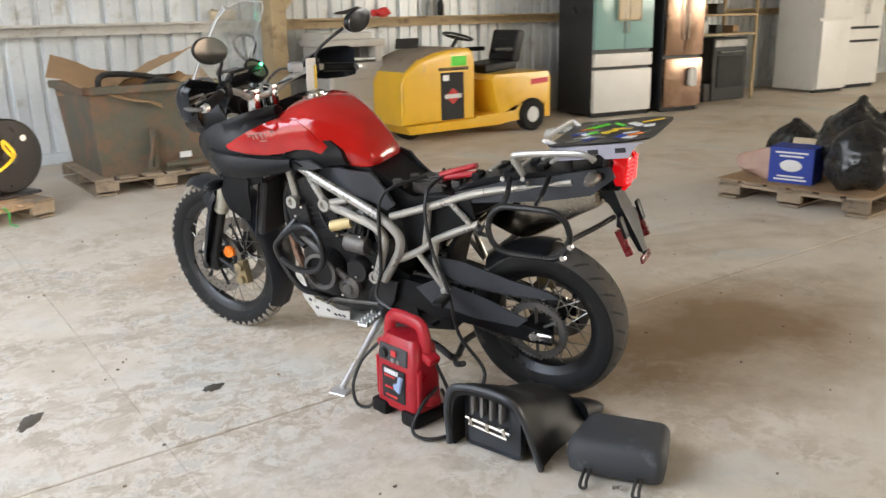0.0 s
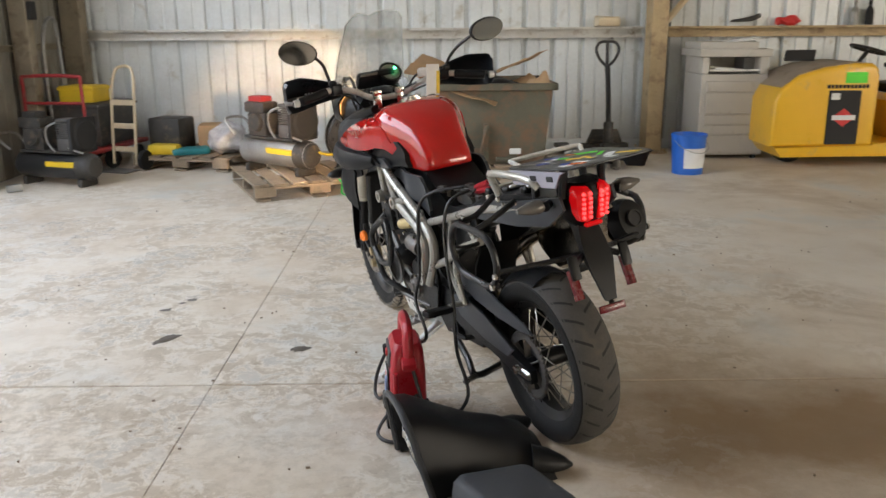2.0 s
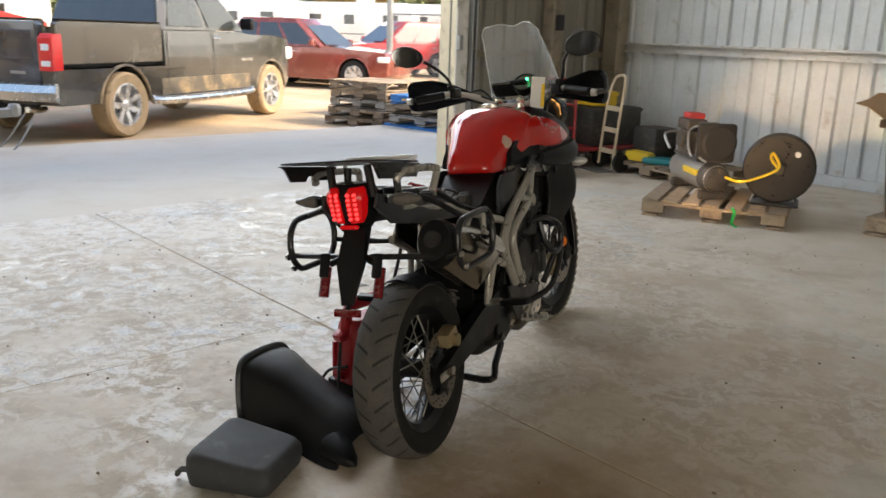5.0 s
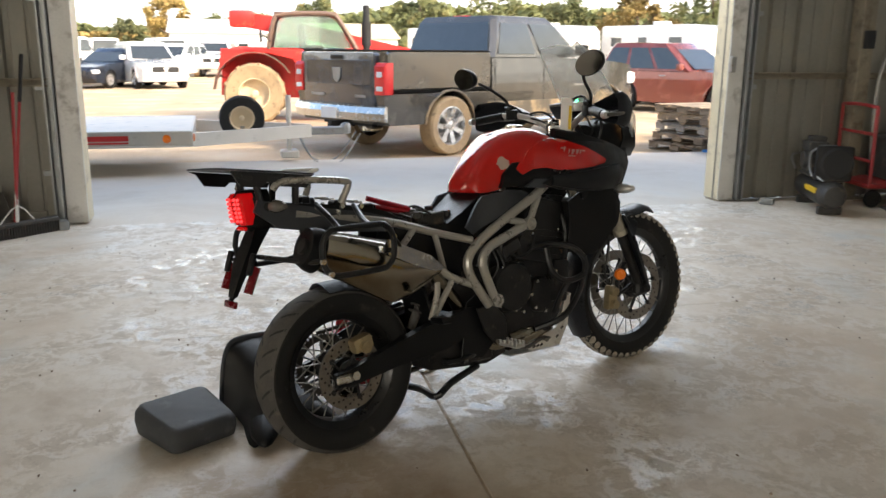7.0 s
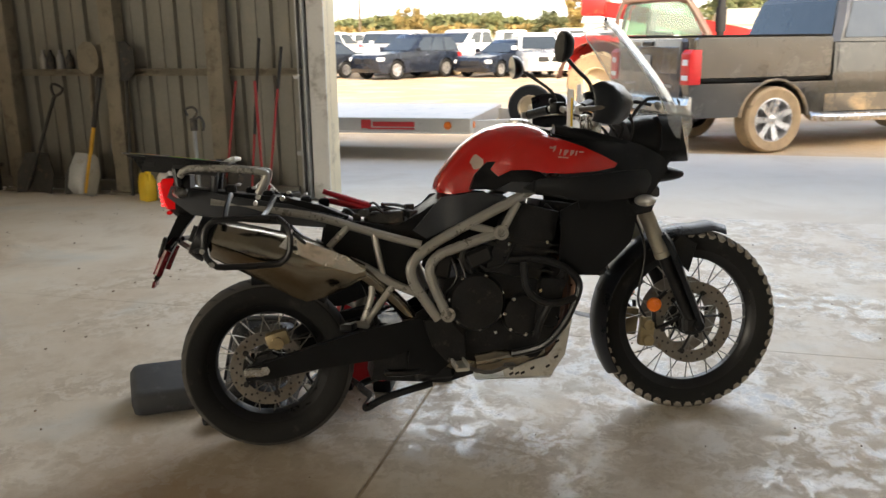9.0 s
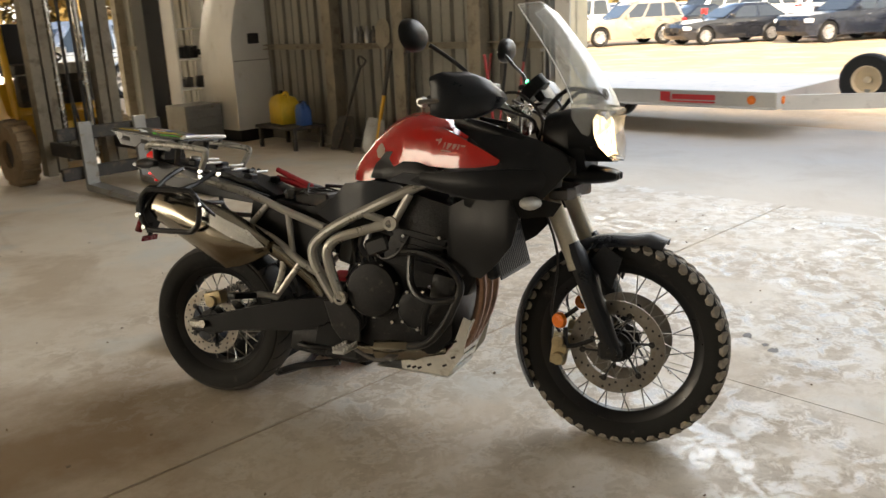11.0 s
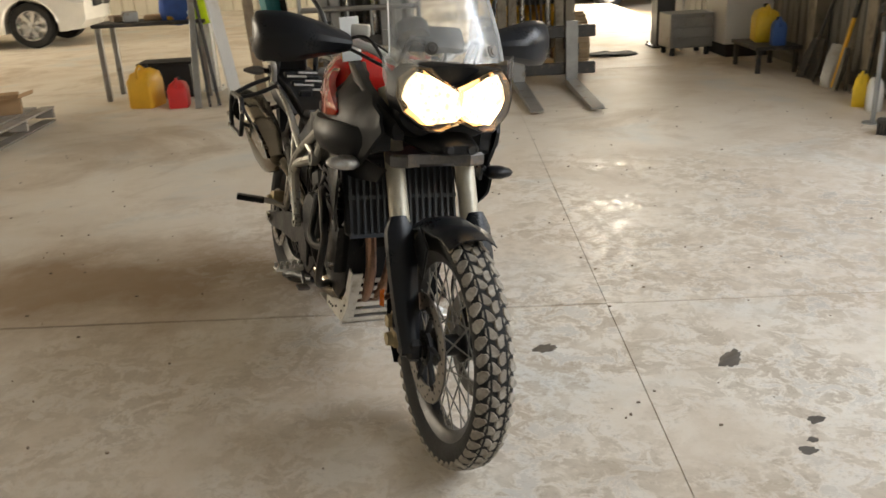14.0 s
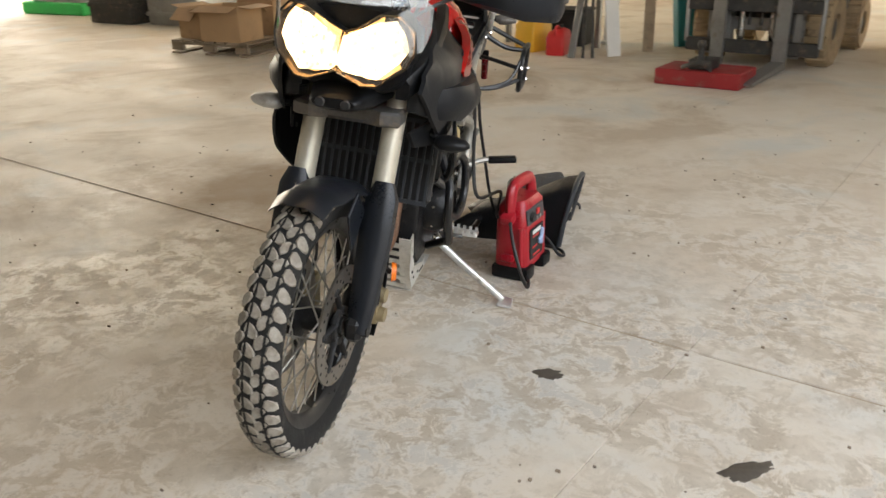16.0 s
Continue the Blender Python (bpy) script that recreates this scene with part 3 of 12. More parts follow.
def slab_mesh(name, x0, x1, y0, y1, gap=0.0012, top=0.0, depth=0.035):
    """A slab with slightly ragged, rounded edges along its joints."""
    bm = B()
    nx, ny = max(2, int((x1 - x0) / 0.05)), max(2, int((y1 - y0) / 0.05))
    rim = []
    for i in range(nx):
        rim.append((x0 + (x1 - x0) * i / nx, y0, 0, 1))
    for i in range(ny):
        rim.append((x1, y0 + (y1 - y0) * i / ny, -1, 0))
    for i in range(nx):
        rim.append((x1 - (x1 - x0) * i / nx, y1, 0, -1))
    for i in range(ny):
        rim.append((x0, y1 - (y1 - y0) * i / ny, 1, 0))
    rings = []
    for inset, z in ((0.0, top - depth), (0.0, top - 0.003), (0.003, top)):
        ring = []
        for x, y, ax, ay in rim:
            k = (gap * 0.5 if ax else gap * 4.5) + (0.5 if ax else 1.0) * (inset + 0.0025 * noise.noise(Vector((x * 9, y * 9, 1)))) + (0.0 if ax else 0.006) * max(0, noise.noise(Vector((x * 4, y * 4, 7))) - 0.15)
            ring.append((x + ax * k, y + ay * k, z))
        rings.append(ring)
    R = loft(bm, rings, cap=False)
    bm.faces.new(R[-1])
    return mesh_of(name, bm, M_FLOOR, 8)


XJ, YJ = [X0 + 0.17, 0.91, 6.9, 12.9, X1], [Y0, -9.6, -3.6, 2.44, Y1]
for i in range(4):
    for j in range(4):
        part("slab", slab_mesh("slab", XJ[i], XJ[i + 1], YJ[j], YJ[j + 1]), None, floor)

bm = B()
box(bm, (-3.85, 3.0, -0.10), (3.84, 20.0, 0.17), 0.01)
apron = solid("apron", bm, M_APRON, "pale concrete apron outside the doorway", "pavement", kind="structure")


def corrugated(name, width, height, material, depth=0.042):
    """One sheet of ribbed siding: wide flats between narrow recessed ribs, 0.305 m apart, seen from inside."""
    prof, x = [], 0.0
    while x < width - 0.01:
        prof += [(x, 0), (x + 0.100, 0), (x + 0.106, 0.012), (x + 0.122, 0.012), (x + 0.128, 0), (x + 0.230, 0), (x + 0.242, depth), (x + 0.285, depth), (x + 0.297, 0)]
        x += 0.305
    prof.append((width, 0))
    bm = B()
    rings = [[(px, py, z) for px, py in prof] + [(px, py + 0.0012, z) for px, py in reversed(prof)] for z in (0.0, height)]
    loft(bm, rings)
    return mesh_of(name, bm, material, 20)


SHEET = 0.915


def siding(wall, me, start, step, count, turn):
    for k in range(count):
        part("panel", me, None, wall, m=Matrix.Translation(Vector(start) + Vector(step) * k) @ turn)


# north wall
bm = B()
box(bm, ((X0 + X1) / 2, Y1 + 0.06, HALL / 2), (X1 - X0 + 0.3, 0.03, HALL))
box(bm, ((X0 + X1) / 2, Y1 + 0.025, 0.055), (X1 - X0, 0.075, 0.11), 0.006)
wall_north = solid("wall_north", bm, M_SIDING, "pale ribbed metal wall of the shed", "wall", kind="structure")
sheet_n = corrugated("panel", SHEET, HALL, M_SIDING)
siding(wall_north, sheet_n, (X0, Y1, 0.0), (SHEET, 0, 0), 22, Matrix.Identity(4))

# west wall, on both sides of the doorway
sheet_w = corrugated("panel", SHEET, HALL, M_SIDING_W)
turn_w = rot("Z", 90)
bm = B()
# runs on 1.5 m past the north wall, unseen, to move the yard's shadow
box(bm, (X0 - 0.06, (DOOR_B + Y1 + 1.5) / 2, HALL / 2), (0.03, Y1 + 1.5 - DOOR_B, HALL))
wall_west = solid("wall_west", bm, M_SIDING_W, "dull ribbed metal wall beside the doorway, toned dark for shade", "wall", kind="structure")
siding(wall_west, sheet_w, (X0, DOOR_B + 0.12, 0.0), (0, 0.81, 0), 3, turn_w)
bm = B()
SIDE_A, SIDE_B = DOOR_A - 0.12 - 17 * SHEET, DOOR_A - 0.12 - 9 * SHEET
for a, b in ((Y0, SIDE_A), (SIDE_B, DOOR_A - 0.3)):
    box(bm, (X0 - 0.005, (a + b) / 2, 0.05), (0.07, b - a, 0.10), 0.005)
    box(bm, (X0 - 0.06, (a + b) / 2 + (0.15 if b > 0 else 0), HALL / 2), (0.03, b - a + (0.3 if b > 0 else 0), HALL))
box(bm, (X0 - 0.03, (SIDE_A + SIDE_B) / 2, (3.6 + HALL) / 2), (0.10, SIDE_B - SIDE_A, HALL - 3.6))
wall_west_2 = solid("wall_west_2", bm, M_SIDING_W, "dull ribbed metal wall with tools, toned dark for shade", "wall", kind="structure")
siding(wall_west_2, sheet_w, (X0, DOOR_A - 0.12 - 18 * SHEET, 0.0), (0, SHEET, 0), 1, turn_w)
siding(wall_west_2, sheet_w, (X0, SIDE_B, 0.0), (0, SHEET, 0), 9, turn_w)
bm = B()
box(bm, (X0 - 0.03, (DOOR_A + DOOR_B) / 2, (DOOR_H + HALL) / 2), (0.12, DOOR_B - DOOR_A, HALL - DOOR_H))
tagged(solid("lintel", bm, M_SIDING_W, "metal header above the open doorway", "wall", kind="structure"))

# south wall, then east wall with an unseen opening added for light
bm = B()
box(bm, ((X0 + X1) / 2, Y0 - 0.06, HALL / 2), (X1 - X0, 0.03, HALL))
wall_south = solid("wall_south", bm, M_SIDING_S, "cream ribbed metal wall at the far end", "wall", kind="structure")
sheet_s = corrugated("panel", SHEET, HALL, M_SIDING_S)
siding(wall_south, sheet_s, (X0 + SHEET, Y0, 0.0), (SHEET, 0, 0), 21, rot("Z", 180))
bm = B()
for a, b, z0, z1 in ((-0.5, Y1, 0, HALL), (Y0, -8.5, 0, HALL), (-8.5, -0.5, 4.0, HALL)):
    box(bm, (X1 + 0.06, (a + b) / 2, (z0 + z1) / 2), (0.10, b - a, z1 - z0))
wall_east = solid("wall_east", bm, M_SIDING, "plain unseen metal wall with an opening added for light", "wall", kind="structure")

bm = B()
# unseen 1.5 m overhang to the north, added for the shadow outside
box(bm, ((X0 + X1) / 2, (Y0 + Y1 + 1.5) / 2, HALL + 0.05), (X1 - X0 + 0.3, Y1 + 1.5 - Y0 + 0.3, 0.08))
for k in range(9):
    box(bm, ((X0 + X1) / 2, Y0 + 1.5 + k * 2.85, HALL - 0.10), (X1 - X0, 0.08, 0.2))
solid("ceiling", bm, M_ROOF, "sheet metal ceiling on steel purlins", "ceiling", kind="structure")


def girt(a, b, material, z, label, h=0.11, d=0.10):
    """A horizontal C-section rail between two points of a wall, its lips turned in."""
    a, b = Vector(a), Vector(b)
    run = (b - a).normalized()
    n = Vector((run.y, -run.x, 0))
    prof = [(0, 0), (d, 0), (d, h * 0.22), (d - 0.006, h * 0.22), (d - 0.006, 0.006), (0.006, 0.006), (0.006, h - 0.006), (d - 0.006, h - 0.006), (d - 0.006, h * 0.78), (d, h * 0.78), (d, h), (0, h)]
    bm = B()
    loft(bm, [[(*(p + n * q).xy, z + r) for q, r in prof] for p in (a, b)])
    return solid("trim_girt", bm, material, label, "beam", kind="structure", sharp=20)


girt((X0, Y1 - 0.002, 0), (3.98, Y1 - 0.002, 0), M_GIRT, 1.19, "grey steel rail along the metal wall")
girt((4.20, Y1 - 0.002, 0), (X1, Y1 - 0.002, 0), M_TAN, 1.19, "tan steel rail used as a ledge")
girt((X0, Y1 - 0.002, 0), (X1, Y1 - 0.002, 0), M_GIRT, 2.7, "grey steel rail along the metal wall")
girt((X0 + 0.002, DOOR_B + 0.2, 0), (X0 + 0.002, Y1 - 0.12, 0), M_POST, 1.12, "dark steel rail on the side wall", h=0.06, d=0.07)
girt((X0 + 0.002, SIDE_B, 0), (X0 + 0.002, DOOR_A - 0.2, 0), M_POST, 1.06, "dark steel rail on the side wall", h=0.06, d=0.07)


def column(x, y, w, d, material, label, h=HALL):
    bm = B()
    box(bm, (0, 0, h / 2), (w, d, h), 0.006)
    box(bm, (0, 0, 0.012), (w + 0.10, d + 0.10, 0.024), 0.003)
    for s in (-1, 1):
        for q in (-1, 1):
            cyl(bm, (s * (w / 2 + 0.03), q * (d / 2 + 0.03), 0.02), (s * (w / 2 + 0.03), q * (d / 2 + 0.03), 0.05), 0.012, seg=6)
    return solid("column", bm, material, label, "column", pose(x, y, 0), kind="structure")


column(4.09, 8.38, 0.17, 0.28, M_TAN, "tan painted steel column against the wall")
column(10.2, 8.38, 0.17, 0.28, M_TAN, "tan painted steel column against the wall")
column(-1.98, 7.35, 0.16, 0.14, M_POST, "dark weathered wooden post on the side wall")
column(-1.96, 8.44, 0.20, 0.20, M_POST, "dark corner post of the shed")
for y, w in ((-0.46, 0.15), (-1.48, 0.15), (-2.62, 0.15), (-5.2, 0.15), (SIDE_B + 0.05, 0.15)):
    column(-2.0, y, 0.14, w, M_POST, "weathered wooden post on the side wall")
column(-1.24, -5.25, 0.30, 0.30, M_BLACKE, "dark steel column standing in the hall")

# timber sway braces behind the rail
bm = B()
tube(bm, [(4.22, 8.50, 1.35), (5.9, 8.50, 3.4)], 0.035, 6)
solid("brace", bm, M_BEIGE, "pale diagonal brace on the metal wall", "brace", kind="structure")


def jamb(y, s):
    """A door jamb: cream reveal, white face, and the galvanised track of the door inside."""
    g = thing("door_jamb", "cream metal jamb of the open doorway", "door frame", kind="structure")
    bm = B()
    box(bm, (X0 - 0.10, y - s * 0.06, DOOR_H / 2), (0.24, 0.12, DOOR_H), 0.006)
    part("reveal", bm, M_CREAM, g)
    bm = B()
    box(bm, (X0 + 0.028, y - s * 0.075, DOOR_H / 2), (0.016, 0.155, DOOR_H), 0.004)
    part("face", bm, M_WHITEJ, g, "chipped white metal edge")
    bm = B()
    for k in (0.170, 0.225):
        box(bm, (X0 + 0.052, y - s * k, DOOR_H / 2), (0.065, 0.016, DOOR_H), 0.003)
    box(bm, (X0 + 0.028, y - s * 0.197, DOOR_H / 2), (0.006, 0.05, DOOR_H))
    for k in range(6):
        box(bm, (X0 + 0.040, y - s * 0.262, 0.4 + 0.65 * k), (0.03, 0.06, 0.04), 0.003)
        for q in (-0.03, 0.03):
            cyl(bm, (X0 + 0.030, y - s * 0.197, 0.42 + 0.65 * k + q), (X0 + 0.042, y - s * 0.197, 0.42 + 0.65 * k + q), 0.010, seg=8)
    part("track", bm, M_GALV, g, "galvanised roller door track")
    return g


jamb(DOOR_A, 1)
jamb(DOOR_B, -1)
bm = B()
box(bm, (X0 + 0.06, DOOR_B + 0.02, 1.25), (0.05, 0.05, 0.14), 0.006)
solid("latch_box", bm, M_STEELG, "small grey latch box on the door jamb", "latch")

# stains and litter on the floor
def blot(name, x, y, rx, ry, turn, label, seed, material=None):
    bm = B()
    n = 56
    ring = []
    for k in range(n):
        a = 2 * math.pi * k / n
        v = Vector((math.cos(a), math.sin(a), 0))
        q = 0.95 + 0.42 * noise.noise(v * 1.5 + Vector((seed, 0, seed))) + 0.22 * noise.noise(v * 4.5 + Vector((0, seed, seed))) + 0.10 * noise.noise(v * 11 + Vector((seed, seed, 0)))
        ring.append((rx * q * math.cos(a), ry * q * math.sin(a)))
    loft(bm, [[(p[0], p[1], 0.0) for p in ring], [(p[0] * 0.97, p[1] * 0.97, 0.0006) for p in ring]])
    return solid(name, bm, material or M_OIL, label, "stain", pose(x, y, 0.0002, 0, 0, turn))


blot("oil_stain", 0.585, 2.93, 0.075, 0.030, 55, "dark oil stain on the concrete", 1.0)
blot("oil_stain", 1.19, 2.80, 0.045, 0.030, 20, "small dark oil stain on the concrete", 2.0)
blot("oil_stain", 0.46, 3.32, 0.032, 0.018, 30, "small dark oil stain on the concrete", 3.0)
blot("oil_stain", 0.545, 3.47, 0.032, 0.018, 10, "small dark oil stain on the concrete", 4.0)
blot("oil_stain", 0.51, 3.42, 0.018, 0.012, 10, "small dark oil stain on the concrete", 5.0)

bm = B()
rnd = random.Random(5)
for k in range(420):
    x, y = rnd.uniform(-1.8, 5.5), rnd.uniform(-1.5, 6.0)
    s = rnd.uniform(0.002, 0.007)
    box(bm, (x, y, s * 0.4), (s * rnd.uniform(0.7, 2.2), s, s), rot=None)
for v in bm.verts:
    v.co += 0.0015 * noise.noise_vector(v.co * 90)
solid("grit", bm, M_DUSTY, "grit and small debris strewn over the concrete", "debris", kind="stuff")

# ---- the motorcycle (x forward, y left, z up; rear contact at the origin) ----
BIKE = pose(2.192, 2.024, -0.002, 0, 0, 114.5) @ pose(0, 0, 0, -7.8, 0, 0)
bike = thing("motorcycle", "red and black adventure motorcycle without its seats, leaning on its sidestand", "motorcycle", BIKE)
RA, RR, FA, FR = Vector((0.008, 0, 0.285)), 0.288, Vector((1.518, 0, 0.333)), 0.336
RAKE = radians(23.2)
STEER_AXIS = Vector((-math.sin(RAKE), 0, math.cos(RAKE)))
STEER_AT = Vector((1.30, 0, 0.80))
S = Matrix.Translation(STEER_AT) @ Matrix.Rotation(radians(-4.0), 4, STEER_AXIS) @ Matrix.Translation(-STEER_AT)
SIDES = ((1, "left"), (-1, "right"))


def bolts(bm, spots, r=0.008, out=0.006, axis=(0, 1, 0)):
    for p in spots:
        d = Vector(axis) * (1 if p[1] >= 0 else -1)
        cyl(bm, Vector(p), Vector(p) + d * out, r, r * 0.8, 8)


def wheel(name, at, R, rim_r, width, m0, knobby, label):
    """A laced wheel with tyre, rim, hub and spokes; its axle is the local y axis."""
    m = m0 @ Matrix.Translation(at)
    bm = B()
    w = width * 0.36
    prof = [(rim_r - 0.030, -0.012), (rim_r - 0.024, -w * 0.6), (rim_r - 0.004, -w * 0.85), (rim_r + 0.006, -w), (rim_r + 0.010, -w * 0.9), (rim_r + 0.004, 0), (rim_r + 0.010, w * 0.9), (rim_r + 0.006, w), (rim_r - 0.004, w * 0.85), (rim_r - 0.024, w * 0.6), (rim_r - 0.030, 0.012)]
    lathe(bm, prof, (0, 0, 0), (0, 1, 0), 56, closed=True)
    rim = part(name, bm, M_BLKTUBE, bike, label, m)
    bm = B()
    h = R - rim_r
    prof = [(rim_r + 0.002, -w * 0.95), (rim_r + 0.016, -width * 0.44), (rim_r + h * 0.45, -width * 0.5), (rim_r + h * 0.72, -width * 0.485), (R - h * 0.13, -width * 0.40), (R - h * 0.035, -width * 0.22), (R - (0.006 if knobby else 0), 0)]
    prof = prof + [(r, -y) for r, y in reversed(prof[:-1])]
    lathe(bm, prof, (0, 0, 0), (0, 1, 0), 72)
    part("tyre", bm, M_RUBBER, rim, "dusty black tyre")
    bm = B()
    if knobby:
        n = 50
        for k in range(n):
            for c, (y, tilt, off) in enumerate(((-0.0375, 0.62, 0), (-0.0128, 0.16, 0.5), (0.0128, -0.16, 0), (0.0375, -0.62, 0.5))):
                a = 2 * math.pi * (k + off) / n
                r0 = R - 0.004 - abs(y) * 0.30
                mm = rot("Y", math.degrees(a)) @ Matrix.Translation((0, y, r0)) @ Matrix.Rotation(tilt, 4, "X") @ rot("Z", 42 if c % 2 else -42)
                rows_ = [[bm.verts.new((0.0202 * kk * math.cos(t_), 0.0134 * kk * math.sin(t_) + 0.0025 * math.cos(2 * t_), hh)) for t_ in [math.pi * (2 * n_ + 0.6) / 8 for n_ in range(8)]] for kk, hh in ((1.03, -0.007), (1.0, 0.003), (0.90, 0.0052))]
                for A_, B_ in zip(rows_, rows_[1:]):
                    for n_ in range(8):
                        bm.faces.new((A_[n_], A_[(n_ + 1) % 8], B_[(n_ + 1) % 8], B_[n_]))
                bm.faces.new(rows_[-1])
                v = [q for r_ in rows_ for q in r_]
                bmesh.ops.transform(bm, matrix=mm, verts=v)
        part("tread", bm, M_TREAD, rim, "dust-grey knobbly tread blocks")
    else:
        def tread_r(y):
            u, last = abs(y) / width, (0.0, 0.0)
            for q in ((0.22, 0.035), (0.40, 0.13), (0.485, 0.28)):
                if u <= q[0]:
                    break
                last = q
            return R - h * (last[1] + (q[1] - last[1]) * (u - last[0]) / (q[0] - last[0]))
        for k in range(26):
            for s in (-1, 1):
                a0 = 2 * math.pi * (k + (0.5 if s > 0 else 0)) / 26
                A, Bq = [], []
                for j in range(6):
                    t = j / 5
                    y = s * (0.010 + t * width * 0.36)
                    rr = tread_r(y) + 0.0022
                    for ww, lst in ((-0.0050, A), (0.0050, Bq)):
                        a = a0 + 0.13 * t + ww / R
                        lst.append(bm.verts.new((rr * math.sin(a), y, rr * math.cos(a))))
                for j in range(5):
                    bm.faces.new((A[j], A[j + 1], Bq[j + 1], Bq[j]))
        loose("tread_groove", bm, M_DARK, rim)
        bm = B()
        band = [(tread_r(width * u) + 0.0010, width * u) for u in (-0.46, -0.40, -0.22, -0.10, 0, 0.10, 0.22, 0.40, 0.46)]
        lathe(bm, band + [(r_ - 0.006, y) for r_, y in reversed(band)], (0, 0, 0), (0, 1, 0), 72, closed=True)
        part("tread", bm, M_TYREB, rim, "dust-worn road tread")
    bm = B()
    hw = 0.045 if knobby else 0.07
    lathe(bm, [(0, -hw - 0.03), (0.022, -hw - 0.03), (0.024, -hw), (0.052, -hw), (0.052, -hw + 0.012), (0.030, -hw + 0.02), (0.030, hw - 0.02), (0.052, hw - 0.012), (0.052, hw), (0.024, hw), (0.022, hw + 0.03), (0, hw + 0.03)], (0, 0, 0), (0, 1, 0), 24)
    part("hub", bm, M_ENGINE, rim, "black wheel hub")
    bm = B()
    n = 36 if knobby else 32
    me = []
    for s in (-1, 1):
        for lean in (-1, 1):
            b2 = B()
            tube(b2, [(lean * 0.046, s * (hw - 0.004), 0.010), (lean * 0.005, s * (0.006 if knobby else 0.012), rim_r - 0.022)], 0.0024, 5, 1)
            me.append(mesh_of("spoke", b2, M_SPOKE))
    bm.free()
    for k in range(n):
        part("spoke", me[k % 4], None, rim, m=rot("Y", 360.0 * k / n))
    return rim


def brake_disc(parent, y, ro, ri, arms, label):
    bm = B()
    lathe(bm, [(ri, -0.0025), (ro, -0.0025), (ro, 0.0025), (ri, 0.0025)], (0, y, 0), (0, 1, 0), 64, closed=True)
    ob = part("brake_disc", bm, M_DISC, parent, label)
    bm = B()
    for k in range(arms):
        a = 2 * math.pi * k / arms
        p, q = Vector((0.035 * math.sin(a), y, 0.035 * math.cos(a))), Vector(((ri + 0.006) * math.sin(a + 0.35), y, (ri + 0.006) * math.cos(a + 0.35)))
        tube(bm, [p, q], 0.008, 6, 1, flat=0.4)
        cyl(bm, q - Vector((0, 0.005, 0)), q + Vector((0, 0.005, 0)), 0.010, seg=10)
    lathe(bm, [(0.03, -0.005), (0.048, -0.005), (0.048, 0.005), (0.03, 0.005)], (0, y, 0), (0, 1, 0), 24, closed=True)
    side = 1 if y > 0 else -1
    for k in range(3 * 14):
        a = 2 * math.pi * k / 42
        r = ri + (ro - ri) * (0.22, 0.5, 0.78)[k % 3]
        cyl(bm, (r * math.sin(a), y + side * 0.0024, r * math.cos(a)), (r * math.sin(a), y + side * 0.0031, r * math.cos(a)), 0.0042, seg=6)
    part("disc_carrier", bm, M_DARK, parent, "black disc carrier and drill holes")
    return ob


front_wheel = wheel("front_wheel", FA, FR, 0.259, 0.094, S, True, "spoked front wheel with black rim")
for s in (-1, 1):
    brake_disc(front_wheel, s * 0.066, 0.150, 0.105, 6, "drilled steel brake disc")
rear_wheel = wheel("rear_wheel", RA, RR, 0.200, 0.146, Matrix.Identity(4), False, "spoked rear wheel with black rim")
brake_disc(rear_wheel, -0.098, 0.122, 0.082, 5, "drilled steel rear brake disc")
bm = B()
lathe(bm, [(0.085, 0.088), (0.107, 0.088), (0.107, 0.096), (0.085, 0.096)], (0, 0, 0), (0, 1, 0), 56, closed=True)
for k in range(46):
    a = 2 * math.pi * k / 46
    box(bm, (0.110 * math.sin(a), 0.092, 0.110 * math.cos(a)), (0.008, 0.006, 0.008))
for k in range(6):
    a = 2 * math.pi * k / 6
    tube(bm, [(0.03 * math.sin(a), 0.092, 0.03 * math.cos(a)), (0.092 * math.sin(a), 0.092, 0.092 * math.cos(a))], 0.012, 6, 1, flat=0.35)
part("sprocket", bm, M_ENGGREY, rear_wheel, "grey toothed drive sprocket")

